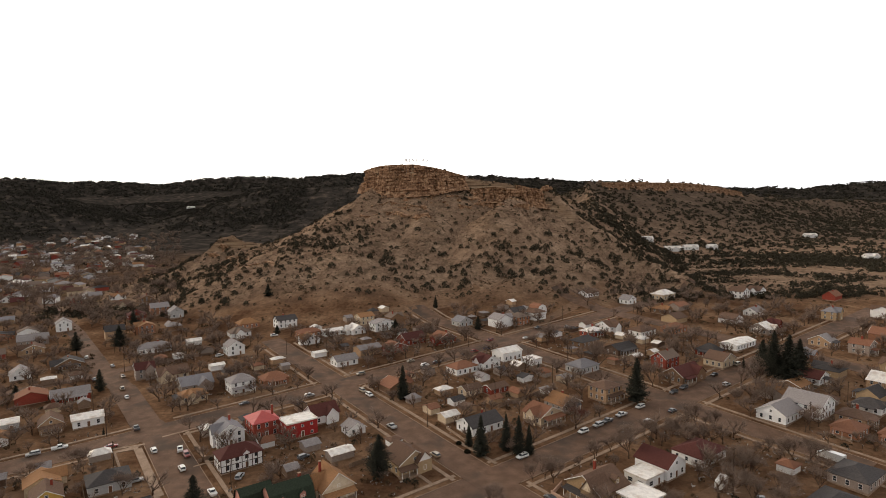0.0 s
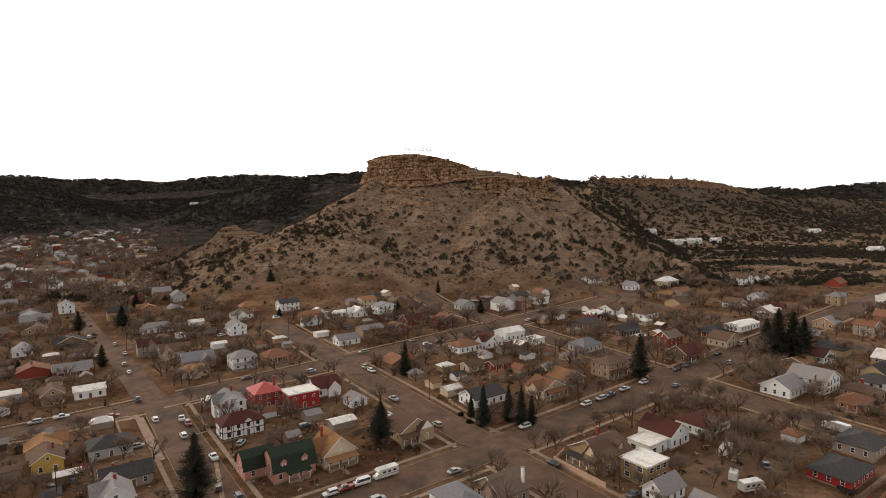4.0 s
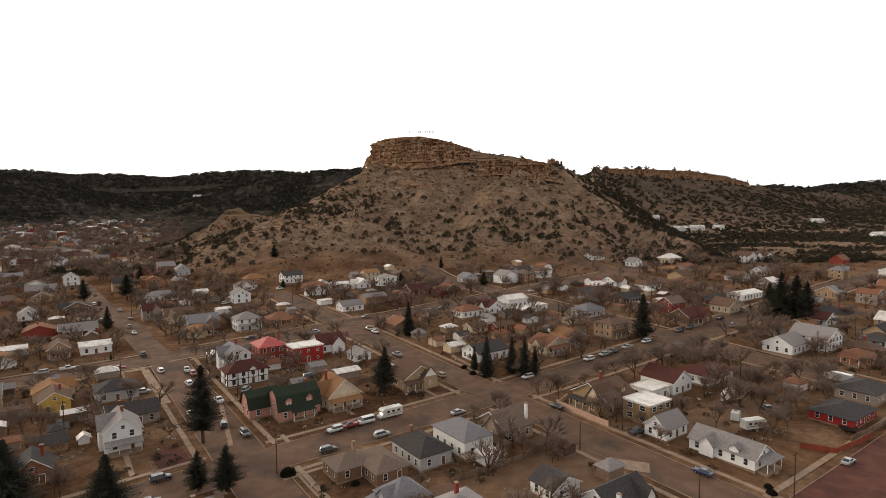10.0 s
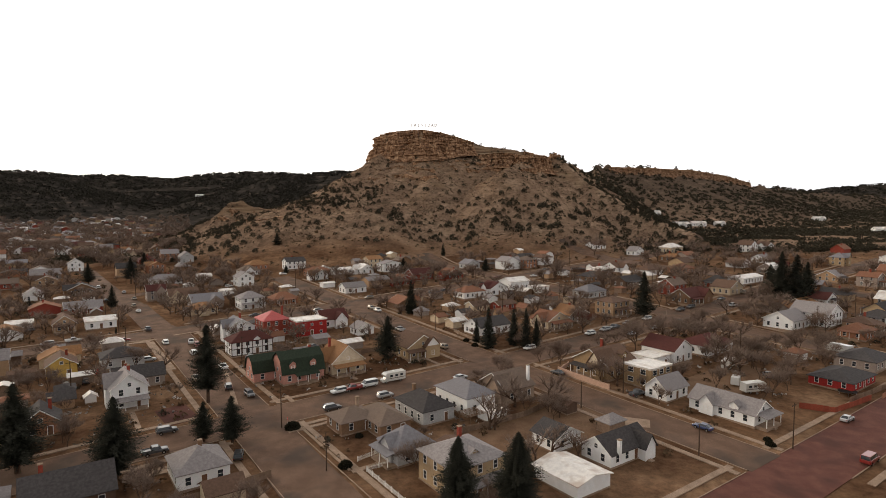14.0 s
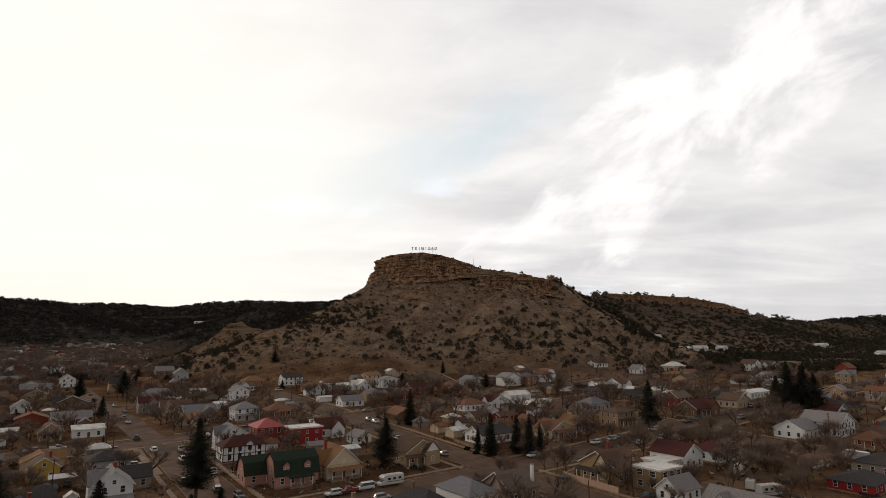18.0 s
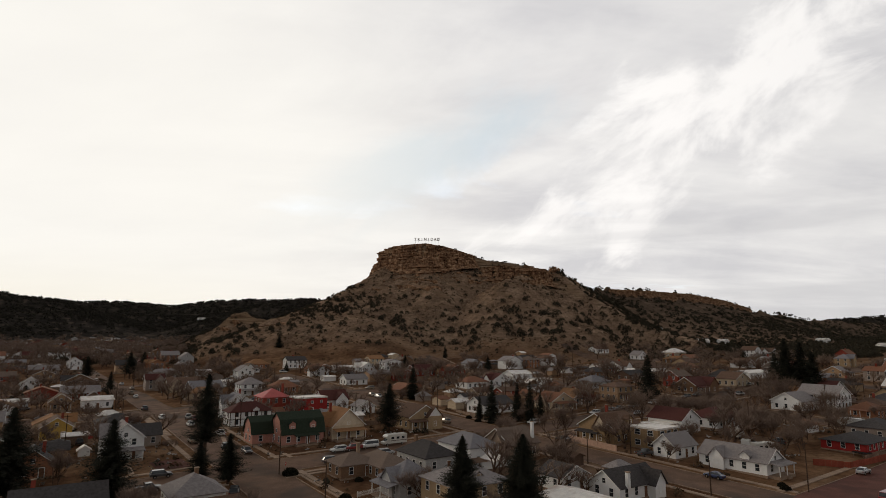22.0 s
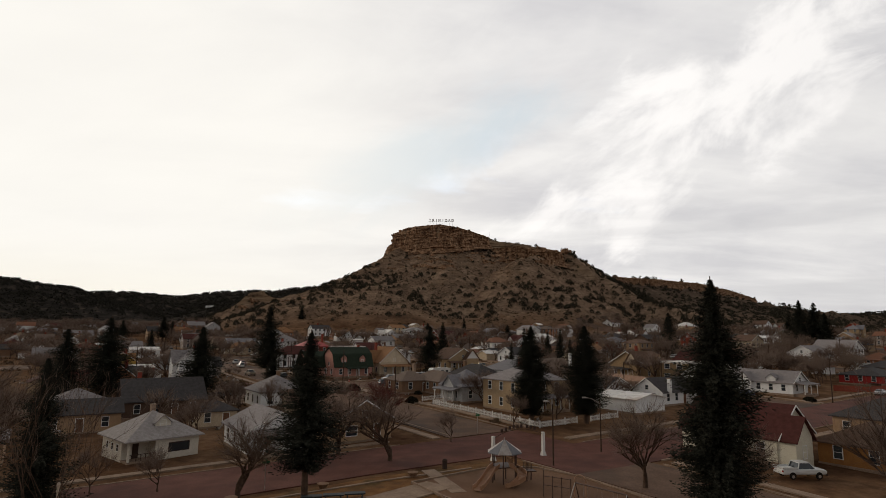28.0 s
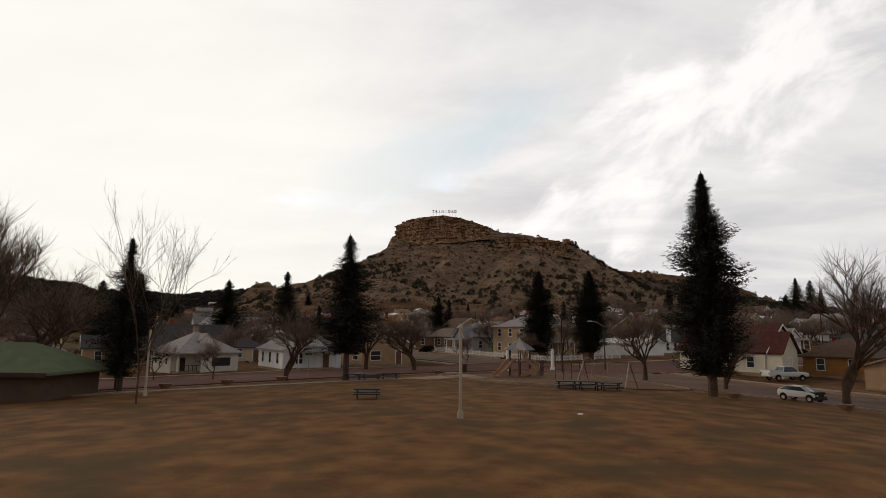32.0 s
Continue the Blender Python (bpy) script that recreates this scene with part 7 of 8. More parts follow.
for x, y in ((-27, 21.8), (-18.6, 29.6), (-22.8, 25.6), (-11.2, 34.5), (-2.5, 39.5), (23.6, 19.4), (29.8, 14.4)):
    th = base("stone_planter", x, y, 36, "low round brown stone planter beside the street", "planter", "park planters")
    part("bowl", Shape().rod((0, 0, 0.2), (0, 0, 0.55), 0.42, 0.62, 10), BROWNBRICK, th)
    part("foot", Shape().rod((0, 0, -0.3), (0, 0, 0.2), 0.4, 0.36, 10), BROWNBRICK, th)
th = base("litter_bin", 0.9, 43.6, 0, "dark litter bin by the playground", "bin")
part("drum", Shape().rod((0, 0, -0.1), (0, 0, 0.95), 0.3, 0.3, 10), DARKTRIM, th)
part("lid", Shape().rod((0, 0, 0.95), (0, 0, 1.15), 0.33, 0.2, 10), DARKTRIM, th)
th = base("litter_scrap", 6.9, 2.3, 0, "scrap of white litter on the lawn", "litter")
part("scrap", Shape().box(-0.15, 0.15, -0.1, 0.1, 0.06, 0.13, 0.03), TRIM, th)

# picket fence round the buff corner house
fence = base("picket_fence", *town(20, -71), 36, "white wooden picket fence round a corner garden", "fence")
PICKET = Shape().add([(-0.045, -0.012, 0.08), (0.045, -0.012, 0.08), (0.045, -0.012, 0.95), (0, -0.012, 1.06), (-0.045, -0.012, 0.95), (-0.045, 0.012, 0.08), (0.045, 0.012, 0.08), (0.045, 0.012, 0.95), (0, 0.012, 1.06), (-0.045, 0.012, 0.95)],
                     [(0, 1, 2, 3, 4), (9, 8, 7, 6, 5), (0, 5, 6, 1), (1, 6, 7, 2), (2, 7, 8, 3), (3, 8, 9, 4), (4, 9, 5, 0)]).mesh("picket", TRIM)
FPOST = Shape().box(-0.07, 0.07, -0.07, 0.07, -0.4, 1.2).mesh("post", TRIM)
fz = land_at(*town(20, -71))
for (u0, v0), (u1, v1) in (((20, -71.5), (20, -39.5)), ((20, -71.5), (29, -71.5)), ((32.5, -71.5), (40, -71.5)), ((20, -39.5), (25.5, -39.5)), ((20.5, -34.5), (27.5, -33.5))):
    ln_ = math.hypot(u1 - u0, v1 - v0)
    ang = math.degrees(math.atan2(v1 - v0, u1 - u0))
    n = int(ln_ / 0.225)
    for k in range(n + 1):
        u, v = u0 + (u1 - u0) * k / n, v0 + (v1 - v0) * k / n
        shared("picket", PICKET, fence, (u - 20, v + 71, land_at(*town(u, v)) - fz), ang)
    m = max(1, int(ln_ / 2.4))
    for k in range(m + 1):
        u, v = u0 + (u1 - u0) * k / m, v0 + (v1 - v0) * k / m
        shared("post", FPOST, fence, (u - 20, v + 71, land_at(*town(u, v)) - fz), ang)
    for hgt in (0.3, 0.8):
        a, b = (u0 - 20, v0 + 71, land_at(*town(u0, v0)) - fz + hgt), (u1 - 20, v1 + 71, land_at(*town(u1, v1)) - fz + hgt)
        part("rail", Shape().rod(a, b, 0.035, sides=4), TRIM, fence)


def low_wall(p, q, h, t, material, label, name="garden_wall"):
    """A wall on the grid from p to q."""
    x, y = town(*p)
    ln_ = math.hypot(q[0] - p[0], q[1] - p[1])
    ob = base(name, x, y, 36 + math.degrees(math.atan2(q[1] - p[1], q[0] - p[0])), label, "wall")
    x2, y2 = town(*q)
    dz = land_at(x2, y2) - land_at(x, y)
    s = Shape().add([(0, -t / 2, -0.5), (ln_, -t / 2, dz - 0.5), (ln_, t / 2, dz - 0.5), (0, t / 2, -0.5), (0, -t / 2, h), (ln_, -t / 2, dz + h), (ln_, t / 2, dz + h), (0, t / 2, h)], [(3, 2, 1, 0), (4, 5, 6, 7), (0, 1, 5, 4), (1, 2, 6, 5), (2, 3, 7, 6), (3, 0, 4, 7)])
    part("wall_body", s, material, ob)
    n = max(1, int(ln_ / 3))
    for k in range(n + 1):
        xx = ln_ * k / n
        part("pier", Shape().box(xx - 0.2, xx + 0.2, -0.2, 0.2, dz * k / n - 0.5, dz * k / n + h + 0.15), material, ob)
    return ob


REDFENCE = plain("red_fence_boards", (0.26, 0.075, 0.05), spread=0.15)
PINKWALL = plain("pink_block", (0.50, 0.36, 0.29))
low_wall((97, -18), (97, -37), 1.7, 0.3, PINKWALL, "pinkish block wall along a side street")
low_wall((97, -18), (104, -15.5), 1.3, 0.3, PINKWALL, "pinkish block wall on the corner")
low_wall((98, 14.5), (82 + 18, 40), 0.9, 0.3, CONCRETE, "pale retaining wall beside a garden")
for p, q, m in (((-22, 62), (-18, 66), REDPAINT), ((-18, 66), (-18, 78), RAWWOOD), ((44, -36), (66, -37), RAWWOOD), ((66, -37), (80, -34), RAWWOOD), ((40, -40), (40, -58), RAWWOOD), ((140, -80), (165, -82), RAWWOOD), ((56, 36), (82, 36), RAWWOOD),
                ((20, 40), (54, 40), RAWWOOD), ((16, 72), (40, 74), RAWWOOD), ((128, 42), (160, 42), RAWWOOD), ((125.7, -73.9), (129.5, -80.7), REDFENCE), ((129.5, -80.7), (147, -82.5), REDFENCE), ((150, -84), (185, -84), ORANGEBRICK), ((-20, -30), (4, -30), RAWWOOD), ((-44, -30), (-26, -30), RAWWOOD)):
    x, y = town(*p)
    ln_ = math.hypot(q[0] - p[0], q[1] - p[1])
    ob = base("board_fence", x, y, 36 + math.degrees(math.atan2(q[1] - p[1], q[0] - p[0])), "weathered wooden board fence between yards" if m is RAWWOOD else "reddish garden fence beside a yard", "fence", "yard fences")
    n = max(2, int(ln_ / 1.2))
    for k in range(n):
        xx = ln_ * (k + 0.5) / n
        dz = land_at(*town(p[0] + (q[0] - p[0]) * (k + 0.5) / n, p[1] + (q[1] - p[1]) * (k + 0.5) / n)) - land_at(x, y)
        part("board", Shape().box(xx - ln_ / n / 2 + 0.02, xx + ln_ / n / 2 - 0.02, -0.03, 0.03, dz - 0.3, dz + 1.5 + 0.08 * math.sin(7 * k)), m, ob)

# ---- vehicles ----
PAINTS = {}


def paint(name, c):
    if name not in PAINTS:
        m = glassy(name + "_car_paint", c, 0.32)
        m.node_tree.nodes["Principled BSDF"].inputs["Coat Weight"].default_value = 0.4
        PAINTS[name] = m
    return PAINTS[name]


COLOURS = {"white": (0.62, 0.62, 0.60), "silver": (0.34, 0.34, 0.34), "bright silver": (0.50, 0.50, 0.49), "black": (0.02, 0.02, 0.022), "dark grey": (0.06, 0.06, 0.065), "red": (0.22, 0.025, 0.02), "blue": (0.03, 0.045, 0.11), "tan": (0.26, 0.21, 0.15), "green": (0.03, 0.06, 0.04)}
TYRE = Shape().rod((0, -0.11, 0), (0, 0.11, 0), 0.33, 0.33, 12).mesh("tyre", RUBBER)
RIM = Shape().rod((0, -0.118, 0), (0, 0.118, 0), 0.19, 0.19, 8).mesh("rim", METAL)
LAMPMAT, TAILMAT = glassy("headlight_glass", (0.5, 0.5, 0.48), 0.1), glassy("tail_light_red", (0.25, 0.01, 0.01), 0.2)
CAR_FORMS = {
    # lower body outline and cabin outline, as (along, up); half width
    "sedan": ([(-2.25, 0.35), (2.2, 0.35), (2.28, 0.62), (2.1, 0.86), (1.0, 0.98), (-1.6, 1.02), (-2.25, 0.95)], [(1.05, 0.96), (0.35, 1.42), (-0.9, 1.44), (-1.75, 1.0)], 0.88),
    "suv": ([(-2.3, 0.4), (2.2, 0.4), (2.3, 0.7), (2.15, 0.98), (1.1, 1.1), (-2.25, 1.12), (-2.35, 0.8)], [(1.15, 1.08), (0.5, 1.68), (-1.9, 1.7), (-2.25, 1.1)], 0.93),
    "van": ([(-2.6, 0.4), (2.4, 0.4), (2.5, 0.75), (2.3, 1.1), (1.7, 1.25), (-2.6, 1.25)], [(1.75, 1.2), (1.0, 2.0), (-2.5, 2.02), (-2.6, 1.2)], 0.98),
    "crossover": ([(-2.0, 0.42), (1.98, 0.42), (2.06, 0.62), (1.96, 0.90), (1.2, 1.06), (-1.0, 1.12), (-1.98, 1.10), (-2.08, 0.80)], [(1.25, 1.03), (0.42, 1.53), (-1.05, 1.57), (-1.92, 1.10)], 0.90),
    "pickup": ([(-2.7, 0.5), (2.5, 0.5), (2.6, 0.8), (2.45, 1.05), (1.2, 1.14), (-2.7, 1.14)], [(1.25, 1.1), (0.6, 1.78), (-0.6, 1.8), (-0.85, 1.1)], 0.98),
}


def car_meshes(kind):
    low, cab, hw = CAR_FORMS[kind]
    body = Shape()
    n = len(low)
    body.add([(x, -hw, z) for x, z in low] + [(x, hw, z) for x, z in low], [tuple(range(n))[::-1], tuple(range(n, 2 * n))] + [(i, (i + 1) % n, n + (i + 1) % n, n + i) for i in range(n)])
    roof, glass = Shape(), Shape()
    (x0, z0), (x1, z1), (x2, z2), (x3, z3) = cab
    k = hw - 0.1
    t = hw - 0.24
    glass.add([(x0, -k, z0), (x0, k, z0), (x1, t, z1), (x1, -t, z1), (x2, -t, z2), (x2, t, z2), (x3, k, z3), (x3, -k, z3)], [(0, 1, 2, 3), (3, 2, 5, 4), (4, 5, 6, 7), (0, 3, 4, 7), (1, 6, 5, 2)])
    roof.box(min(x1, x2) - 0.03, max(x1, x2) + 0.06, -t - 0.03, t + 0.03, z1 - 0.04, z1 + 0.05)
    for sy in (-1, 1):
        roof.rod((x0, sy * k, z0), (x1, sy * t, z1), 0.045, sides=4).rod((x3, sy * k, z3), (x2, sy * t, z2), 0.06, sides=4)
    return body, roof, glass


CAR_CACHE = {}


def rounded(me, r):
    """The mesh with its edges rounded off."""
    bm = bmesh.new()
    bm.from_mesh(me)
    sharp = [e for e in bm.edges if len(e.link_faces) == 2 and e.calc_face_angle(0) > 0.15]
    bmesh.ops.bevel(bm, geom=sharp, offset=r, segments=2, profile=0.6, affect="EDGES", clamp_overlap=True)
    for f in bm.faces:
        f.smooth = True
    bm.to_mesh(me)
    bm.free()
    return me


# flat black disc on the uncut body side: painted shade of the wheel well
WELL = Shape().rod((0, -0.03, 0), (0, 0.03, 0), 0.41, 0.41, 14).mesh("wheel_well_disc", plain("wheel_well_shade", (0.012, 0.012, 0.012)))


def vehicle(u, v, kind, colour, turn=0.0, xy=None, label=""):
    x, y = xy if xy else town(u, v)
    key = (kind, colour)
    if key not in CAR_CACHE:
        b, r, g = car_meshes(kind)
        pm = paint(colour.replace(" ", "_"), COLOURS[colour])
        CAR_CACHE[key] = (rounded(b.mesh("body", pm), 0.13), r.mesh("cabin_roof", pm), rounded(g.mesh("window_glass", GLASS), 0.05))
    b, r, g = CAR_CACHE[key]
    word = {"sedan": "car", "crossover": "crossover car", "suv": "sport utility car", "van": "van", "pickup": "pickup truck"}[kind]
    th = base("pickup_truck" if kind == "pickup" else "van" if kind == "van" else "car", x, y, 36 + turn, label or f"parked {colour} {word} beside the kerb", "truck" if kind == "pickup" else "car", "parked vehicles", z=land_at(x, y) + 0.12)
    shared("body", b, th)
    cb = shared("cabin", r, th)
    shared("window_glass", g, cb)
    hw = CAR_FORMS[kind][2]
    wb = 1.6 if kind in ("pickup", "van") else 1.38
    for sx in (-1, 1):
        for sy in (-1, 1):
            w = shared("wheel", TYRE, th, (sx * wb, sy * (hw - 0.06), 0.33))
            shared("rim", RIM, w)
            if y < 130:
                shared("wheel_well_disc", WELL, th, (sx * wb, sy * (hw - 0.025), 0.40))
    z = 0.72 if kind in ("sedan", "suv", "crossover") else 0.85
    xf = CAR_FORMS[kind][0][2][0]
    xb = CAR_FORMS[kind][0][0][0]
    for sy in (-1, 1):
        part("headlight", Shape().box(xf - 0.12, xf + 0.02, sy * (hw - 0.25) - 0.15, sy * (hw - 0.25) + 0.15, z - 0.08, z + 0.08), LAMPMAT, th)
        part("tail_light", Shape().box(xb - 0.04, xb + 0.05, sy * (hw - 0.15) - 0.1, sy * (hw - 0.15) + 0.1, z - 0.05, z + 0.15), TAILMAT, th)
    part("bumper", Shape().box(xf - 0.1, xf + 0.1, -hw + 0.05, hw - 0.05, 0.38, 0.56), DARKTRIM, th)
    if kind == "pickup":
        part("bed", Shape().box(-2.66, -0.95, -hw + 0.1, hw - 0.1, 1.13, 1.15).box(-2.7, -0.9, -hw, -hw + 0.08, 1.1, 1.3).box(-2.7, -0.9, hw - 0.08, hw, 1.1, 1.3).box(-2.72, -2.64, -hw, hw, 1.1, 1.3), DARKTRIM if colour == "black" else b.materials[0], th)
    return th


for u, v, kind, colour, turn in ((-30.6, 116, "suv", "silver", 180), (-22.5, 116, "pickup", "white", 0), (-3.5, 70.5, "suv", "silver", 0), (14.5, 47, "pickup", "white", 90), (10.8, 27, "suv", "black", 80), (-9, 4.6, "suv", "dark grey", 0), (-13, -5.2, "pickup", "dark grey", 0),
                                 (1, -18, "suv", "black", 70), (34.7, 5.2, "suv", "white", 180), (39, 5.2, "pickup", "red", 180), (44, 5.2, "van", "white", 180), (43.5, -5.2, "suv", "silver", 0), (28, -5.2, "suv", "dark grey", 0), (69, -5.2, "sedan", "silver", 0),
                                 (106.5, 4.8, "suv", "white", 180), (13.0, 86, "pickup", "white", 80), (10.4, 70, "suv", "white", 90), (95.2, -19.4, "sedan", "black", 90), (138, 4.8, "suv", "white", 180), (146.5, 4.8, "suv", "silver", 180), (152, 4.8, "pickup", "dark grey", 180),
                                 (99.5, -44.5, "pickup", "dark grey", 0), (93.4, -67, "sedan", "blue", 90), (126, -84.5, "sedan", "silver", 0), (105.5, -96, "van", "red", 0), (180, -5.4, "sedan", "dark grey", 0), (164, -5.4, "suv", "silver", 0), (4.6, 172, "suv", "tan", 90), (4.8, 158, "sedan", "white", 90),
                                 (92.5, 211, "suv", "white", 0), (133.5, 104.6, "suv", "white", 0), (141, 104.6, "sedan", "dark grey", 0), (160, 104.8, "pickup", "dark grey", 0), (175, 104.8, "sedan", "blue", 0), (205, 104.8, "sedan", "white", 0), (-27, 56, "suv", "dark grey", 90), (-22, 57, "suv", "black", 90),
                                 (-5, 196, "sedan", "dark grey", 90), (5, 214, "sedan", "silver", 90), (-5, 240, "suv", "white", 90), (62, 205, "pickup", "white", 0), (55, 193, "suv", "white", 30), (230, 4.8, "sedan", "black", 180), (205, 5, "suv", "dark grey", 180), (56, -85.6, "sedan", "white", 0),
                                 (240, 104.8, "sedan", "silver", 0), (-40, 140, "suv", "white", 60), (-36, 146, "sedan", "dark grey", 60), (143, -58, "pickup", "dark grey", 40), (-60, 5, "sedan", "blue", 0), (-45, 116, "sedan", "dark grey", 0), (225, 57, "suv", "red", 0)):
    vehicle(u, v, kind, colour, turn)
kerbside = random.Random(5)
TAKEN = [tuple(o.matrix_world.translation[:2]) for o in bpy.data.objects if o.name.startswith(("car", "pickup_truck", "van"))]
for line, lo, hi, n in (("u", 95, 185, 9), ("u", 195, 290, 5), ("w", -85, 80, 9), ("w", 95, 240, 7), ("a", 15, 240, 12), ("s", 12, 100, 4), ("y", 20, 180, 7)):
    for k in range(n):
        p, sg = kerbside.uniform(lo, hi), kerbside.choice((-1, 1))
        u, v, turn = {"u": (p, 4.9 * sg, 0), "w": (p, 110 + 4.9 * sg, 0), "a": (avenue(p) + 4.4 * sg, p, 90), "s": (88 + 4.4 * sg, p, 90), "y": (p, 55 + 3 * sg, kerbside.uniform(0, 90))}[line]
        x, y = town(u, v)
        if any((x - a) ** 2 + (y - b) ** 2 < 36 for a, b in TAKEN) or (line == "y" and not free(x, y, 0.5)):
            continue
        TAKEN.append((x, y))
        vehicle(u, v, kerbside.choice(("sedan", "suv", "suv", "pickup")), kerbside.choice(("white", "silver", "black", "dark grey", "white", "red", "tan")), turn + 180 * (sg > 0))
vehicle(0, 0, "pickup", "white", -36 + 6, (42.2, 44.8), "old white pickup truck parked before a house")
vehicle(0, 0, "crossover", "bright silver", -36 - 62, (30.5, 21.4), "silver crossover car with a black front cover by the park").scale = (0.84, 0.84, 0.84)
cover = base("car_cover", 31.2, 20.08, -62, "black cover over a car's nose", "cover", z=land_at(30.75, 21.4) + 0.12)
part("sheet", Shape().box(-0.50, 0.32, -0.80, 0.80, 0.24, 0.90, 0.14), RUBBER, cover)


def motor_home(u, v, turn, length=7.2, label="white motor home parked in a yard"):
    x, y = town(u, v)
    th = base("motor_home", x, y, 36 + turn, label, "motor home", "motor homes", z=land_at(x, y) + 0.12)
    l = length / 2
    pm = paint("cream_white", (0.60, 0.58, 0.53))
    prof = [(-l, 0.6), (l - 1.4, 0.6), (l - 1.3, 1.9), (l - 0.4, 2.0), (l - 0.2, 2.5), (l - 0.9, 3.0), (-l, 3.0)]
    n = len(prof)
    part("body", Shape().add([(a, -1.2, z) for a, z in prof] + [(a, 1.2, z) for a, z in prof], [tuple(range(n))[::-1], tuple(range(n, 2 * n))] + [(i, (i + 1) % n, n + (i + 1) % n, n + i) for i in range(n)]), pm, th)
    cab = part("cab", Shape().add([(l - 1.4, -0.95, 0.5), (l + 0.5, -0.95, 0.5), (l + 0.5, -0.95, 1.1), (l - 0.3, -0.95, 1.25), (l - 0.8, -0.95, 1.9), (l - 1.4, -0.95, 1.9), (l - 1.4, 0.95, 0.5), (l + 0.5, 0.95, 0.5), (l + 0.5, 0.95, 1.1), (l - 0.3, 0.95, 1.25), (l - 0.8, 0.95, 1.9), (l - 1.4, 0.95, 1.9)],
                                  [(5, 4, 3, 2, 1, 0), (6, 7, 8, 9, 10, 11), (0, 1, 7, 6), (1, 2, 8, 7), (2, 3, 9, 8), (3, 4, 10, 9), (4, 5, 11, 10)]), pm, th)
    part("windscreen", Shape().add([(l - 0.27, -0.85, 1.27), (l - 0.27, 0.85, 1.27), (l - 0.74, 0.85, 1.86), (l - 0.74, -0.85, 1.86)], [(0, 1, 2, 3)]), GLASS, cab)
    for k in range(3):
        a = -l + 0.9 + k * 1.7
        for sy in (-1, 1):
            part("side_window", Shape().box(a, a + 0.9, sy * 1.2 - 0.02, sy * 1.2 + 0.02, 1.75, 2.35), GLASS, th)
    part("stripe", Shape().box(-l + 0.1, l - 1.6, -1.215, -1.2, 1.25, 1.4).box(-l + 0.1, l - 1.6, 1.2, 1.215, 1.25, 1.4), DARKSIDE, th)
    part("roof_vent", Shape().box(-0.4, 0.4, -0.35, 0.35, 3.0, 3.25, 0.08), TRIM, th)
    for sx in (-l + 1.6, l - 0.6):
        for sy in (-1, 1):
            w = shared("wheel", TYRE, th, (sx, sy * 1.0, 0.33))
            shared("rim", RIM, w)
    return th


motor_home(52, 5.0, 180, 7.0, "white motor home parked on the main street")
motor_home(142, -46.5, 15, 7.5, "white motor home parked on a dirt lot")
motor_home(127.5, -61.5, -20, 7.0, "cream motor home behind a house")
bus = base("box_van", *town(186, -60), 36 + 84, "long white box van parked on a side street", "van", z=land_at(*town(186, -60)) + 0.12)
part("box", Shape().box(-4.2, 2.2, -1.2, 1.2, 0.7, 3.2, 0.04), paint("white", COLOURS["white"]), bus)
part("cab", Shape().box(2.2, 4.0, -1.1, 1.1, 0.6, 2.2, 0.15), paint("white", COLOURS["white"]), bus)
part("windscreen", Shape().box(3.9, 3.98, -0.85, 0.85, 1.4, 1.95), GLASS, bus)
for sx in (-2.8, 2.9):
    for sy in (-1, 1):
        w = shared("wheel", TYRE, bus, (sx, sy, 0.33))
        shared("rim", RIM, w)
trailer = base("box_trailer", *town(129.5, -55.5), 36 + 20, "small white box trailer in a yard", "trailer")
part("box", Shape().box(-1.8, 1.8, -1.1, 1.1, 0.5, 2.6, 0.04), paint("white", COLOURS["white"]), trailer)
part("hitch", Shape().rod((1.8, 0, 0.6), (3.0, 0, 0.5), 0.06), DARKTRIM, trailer)
for sy in (-1, 1):
    shared("wheel", TYRE, trailer, (0, sy * 1.0, 0.33))
tramp = base("trampoline", *town(147, -77), 0, "black round trampoline on a red yard", "trampoline")
part("mat", Shape().rod((0, 0, 0.85), (0, 0, 0.93), 2.3, 2.3, 16), RUBBER, tramp)
for k in range(6):
    a = math.radians(60 * k)
    part("leg", Shape().rod((2.2 * math.cos(a), 2.2 * math.sin(a), -0.2), (2.2 * math.cos(a), 2.2 * math.sin(a), 0.88), 0.05), METAL, tramp)

BUSHGREEN = leafy("clipped_evergreen", (0.012, 0.013, 0.009), (0.040, 0.034, 0.022))
for u, v, r in ((15.8, -10.6, 1.9), (17.2, -35.1, 1.5), (26.0, -23.6, 1.0), (97.5, -80.5, 1.2), (99.5, -78.5, 1.0), (94.2, 20, 1.3), (96, 27, 1.2)):
    x, y = town(u, v)
    rng_ = np.random.default_rng(int(u * 10))
    b_ = clumps("round_bush", np.array([x]), np.array([y]), np.array([land_at(x, y) - 0.1]), np.array([r]), np.array([r * 0.95]), 900, 0.16, BUSHGREEN, rng_, "dark rounded evergreen bush at a yard corner", "bush", kind="thing")
x, y = town(14.6, -10.0)
th = base("stop_sign", x, y, -60, "red traffic sign on a thin steel post", "sign")
part("post", Shape().rod((0, 0, -0.3), (0, 0, 2.9), 0.035), METAL, th)
part("plate", Shape().rod((0, -0.05, 2.6), (0, -0.02, 2.6), 0.4, 0.4, 8), plain("sign_red", (0.42, 0.03, 0.03)), th)
part("lettering_bar", Shape().box(-0.24, 0.24, -0.062, -0.052, 2.52, 2.68), TRIM, th)
x, y = town(52.5, -32.5)
th = base("pergola", x, y, 36, "open slatted wooden pergola beside a white house", "pergola")
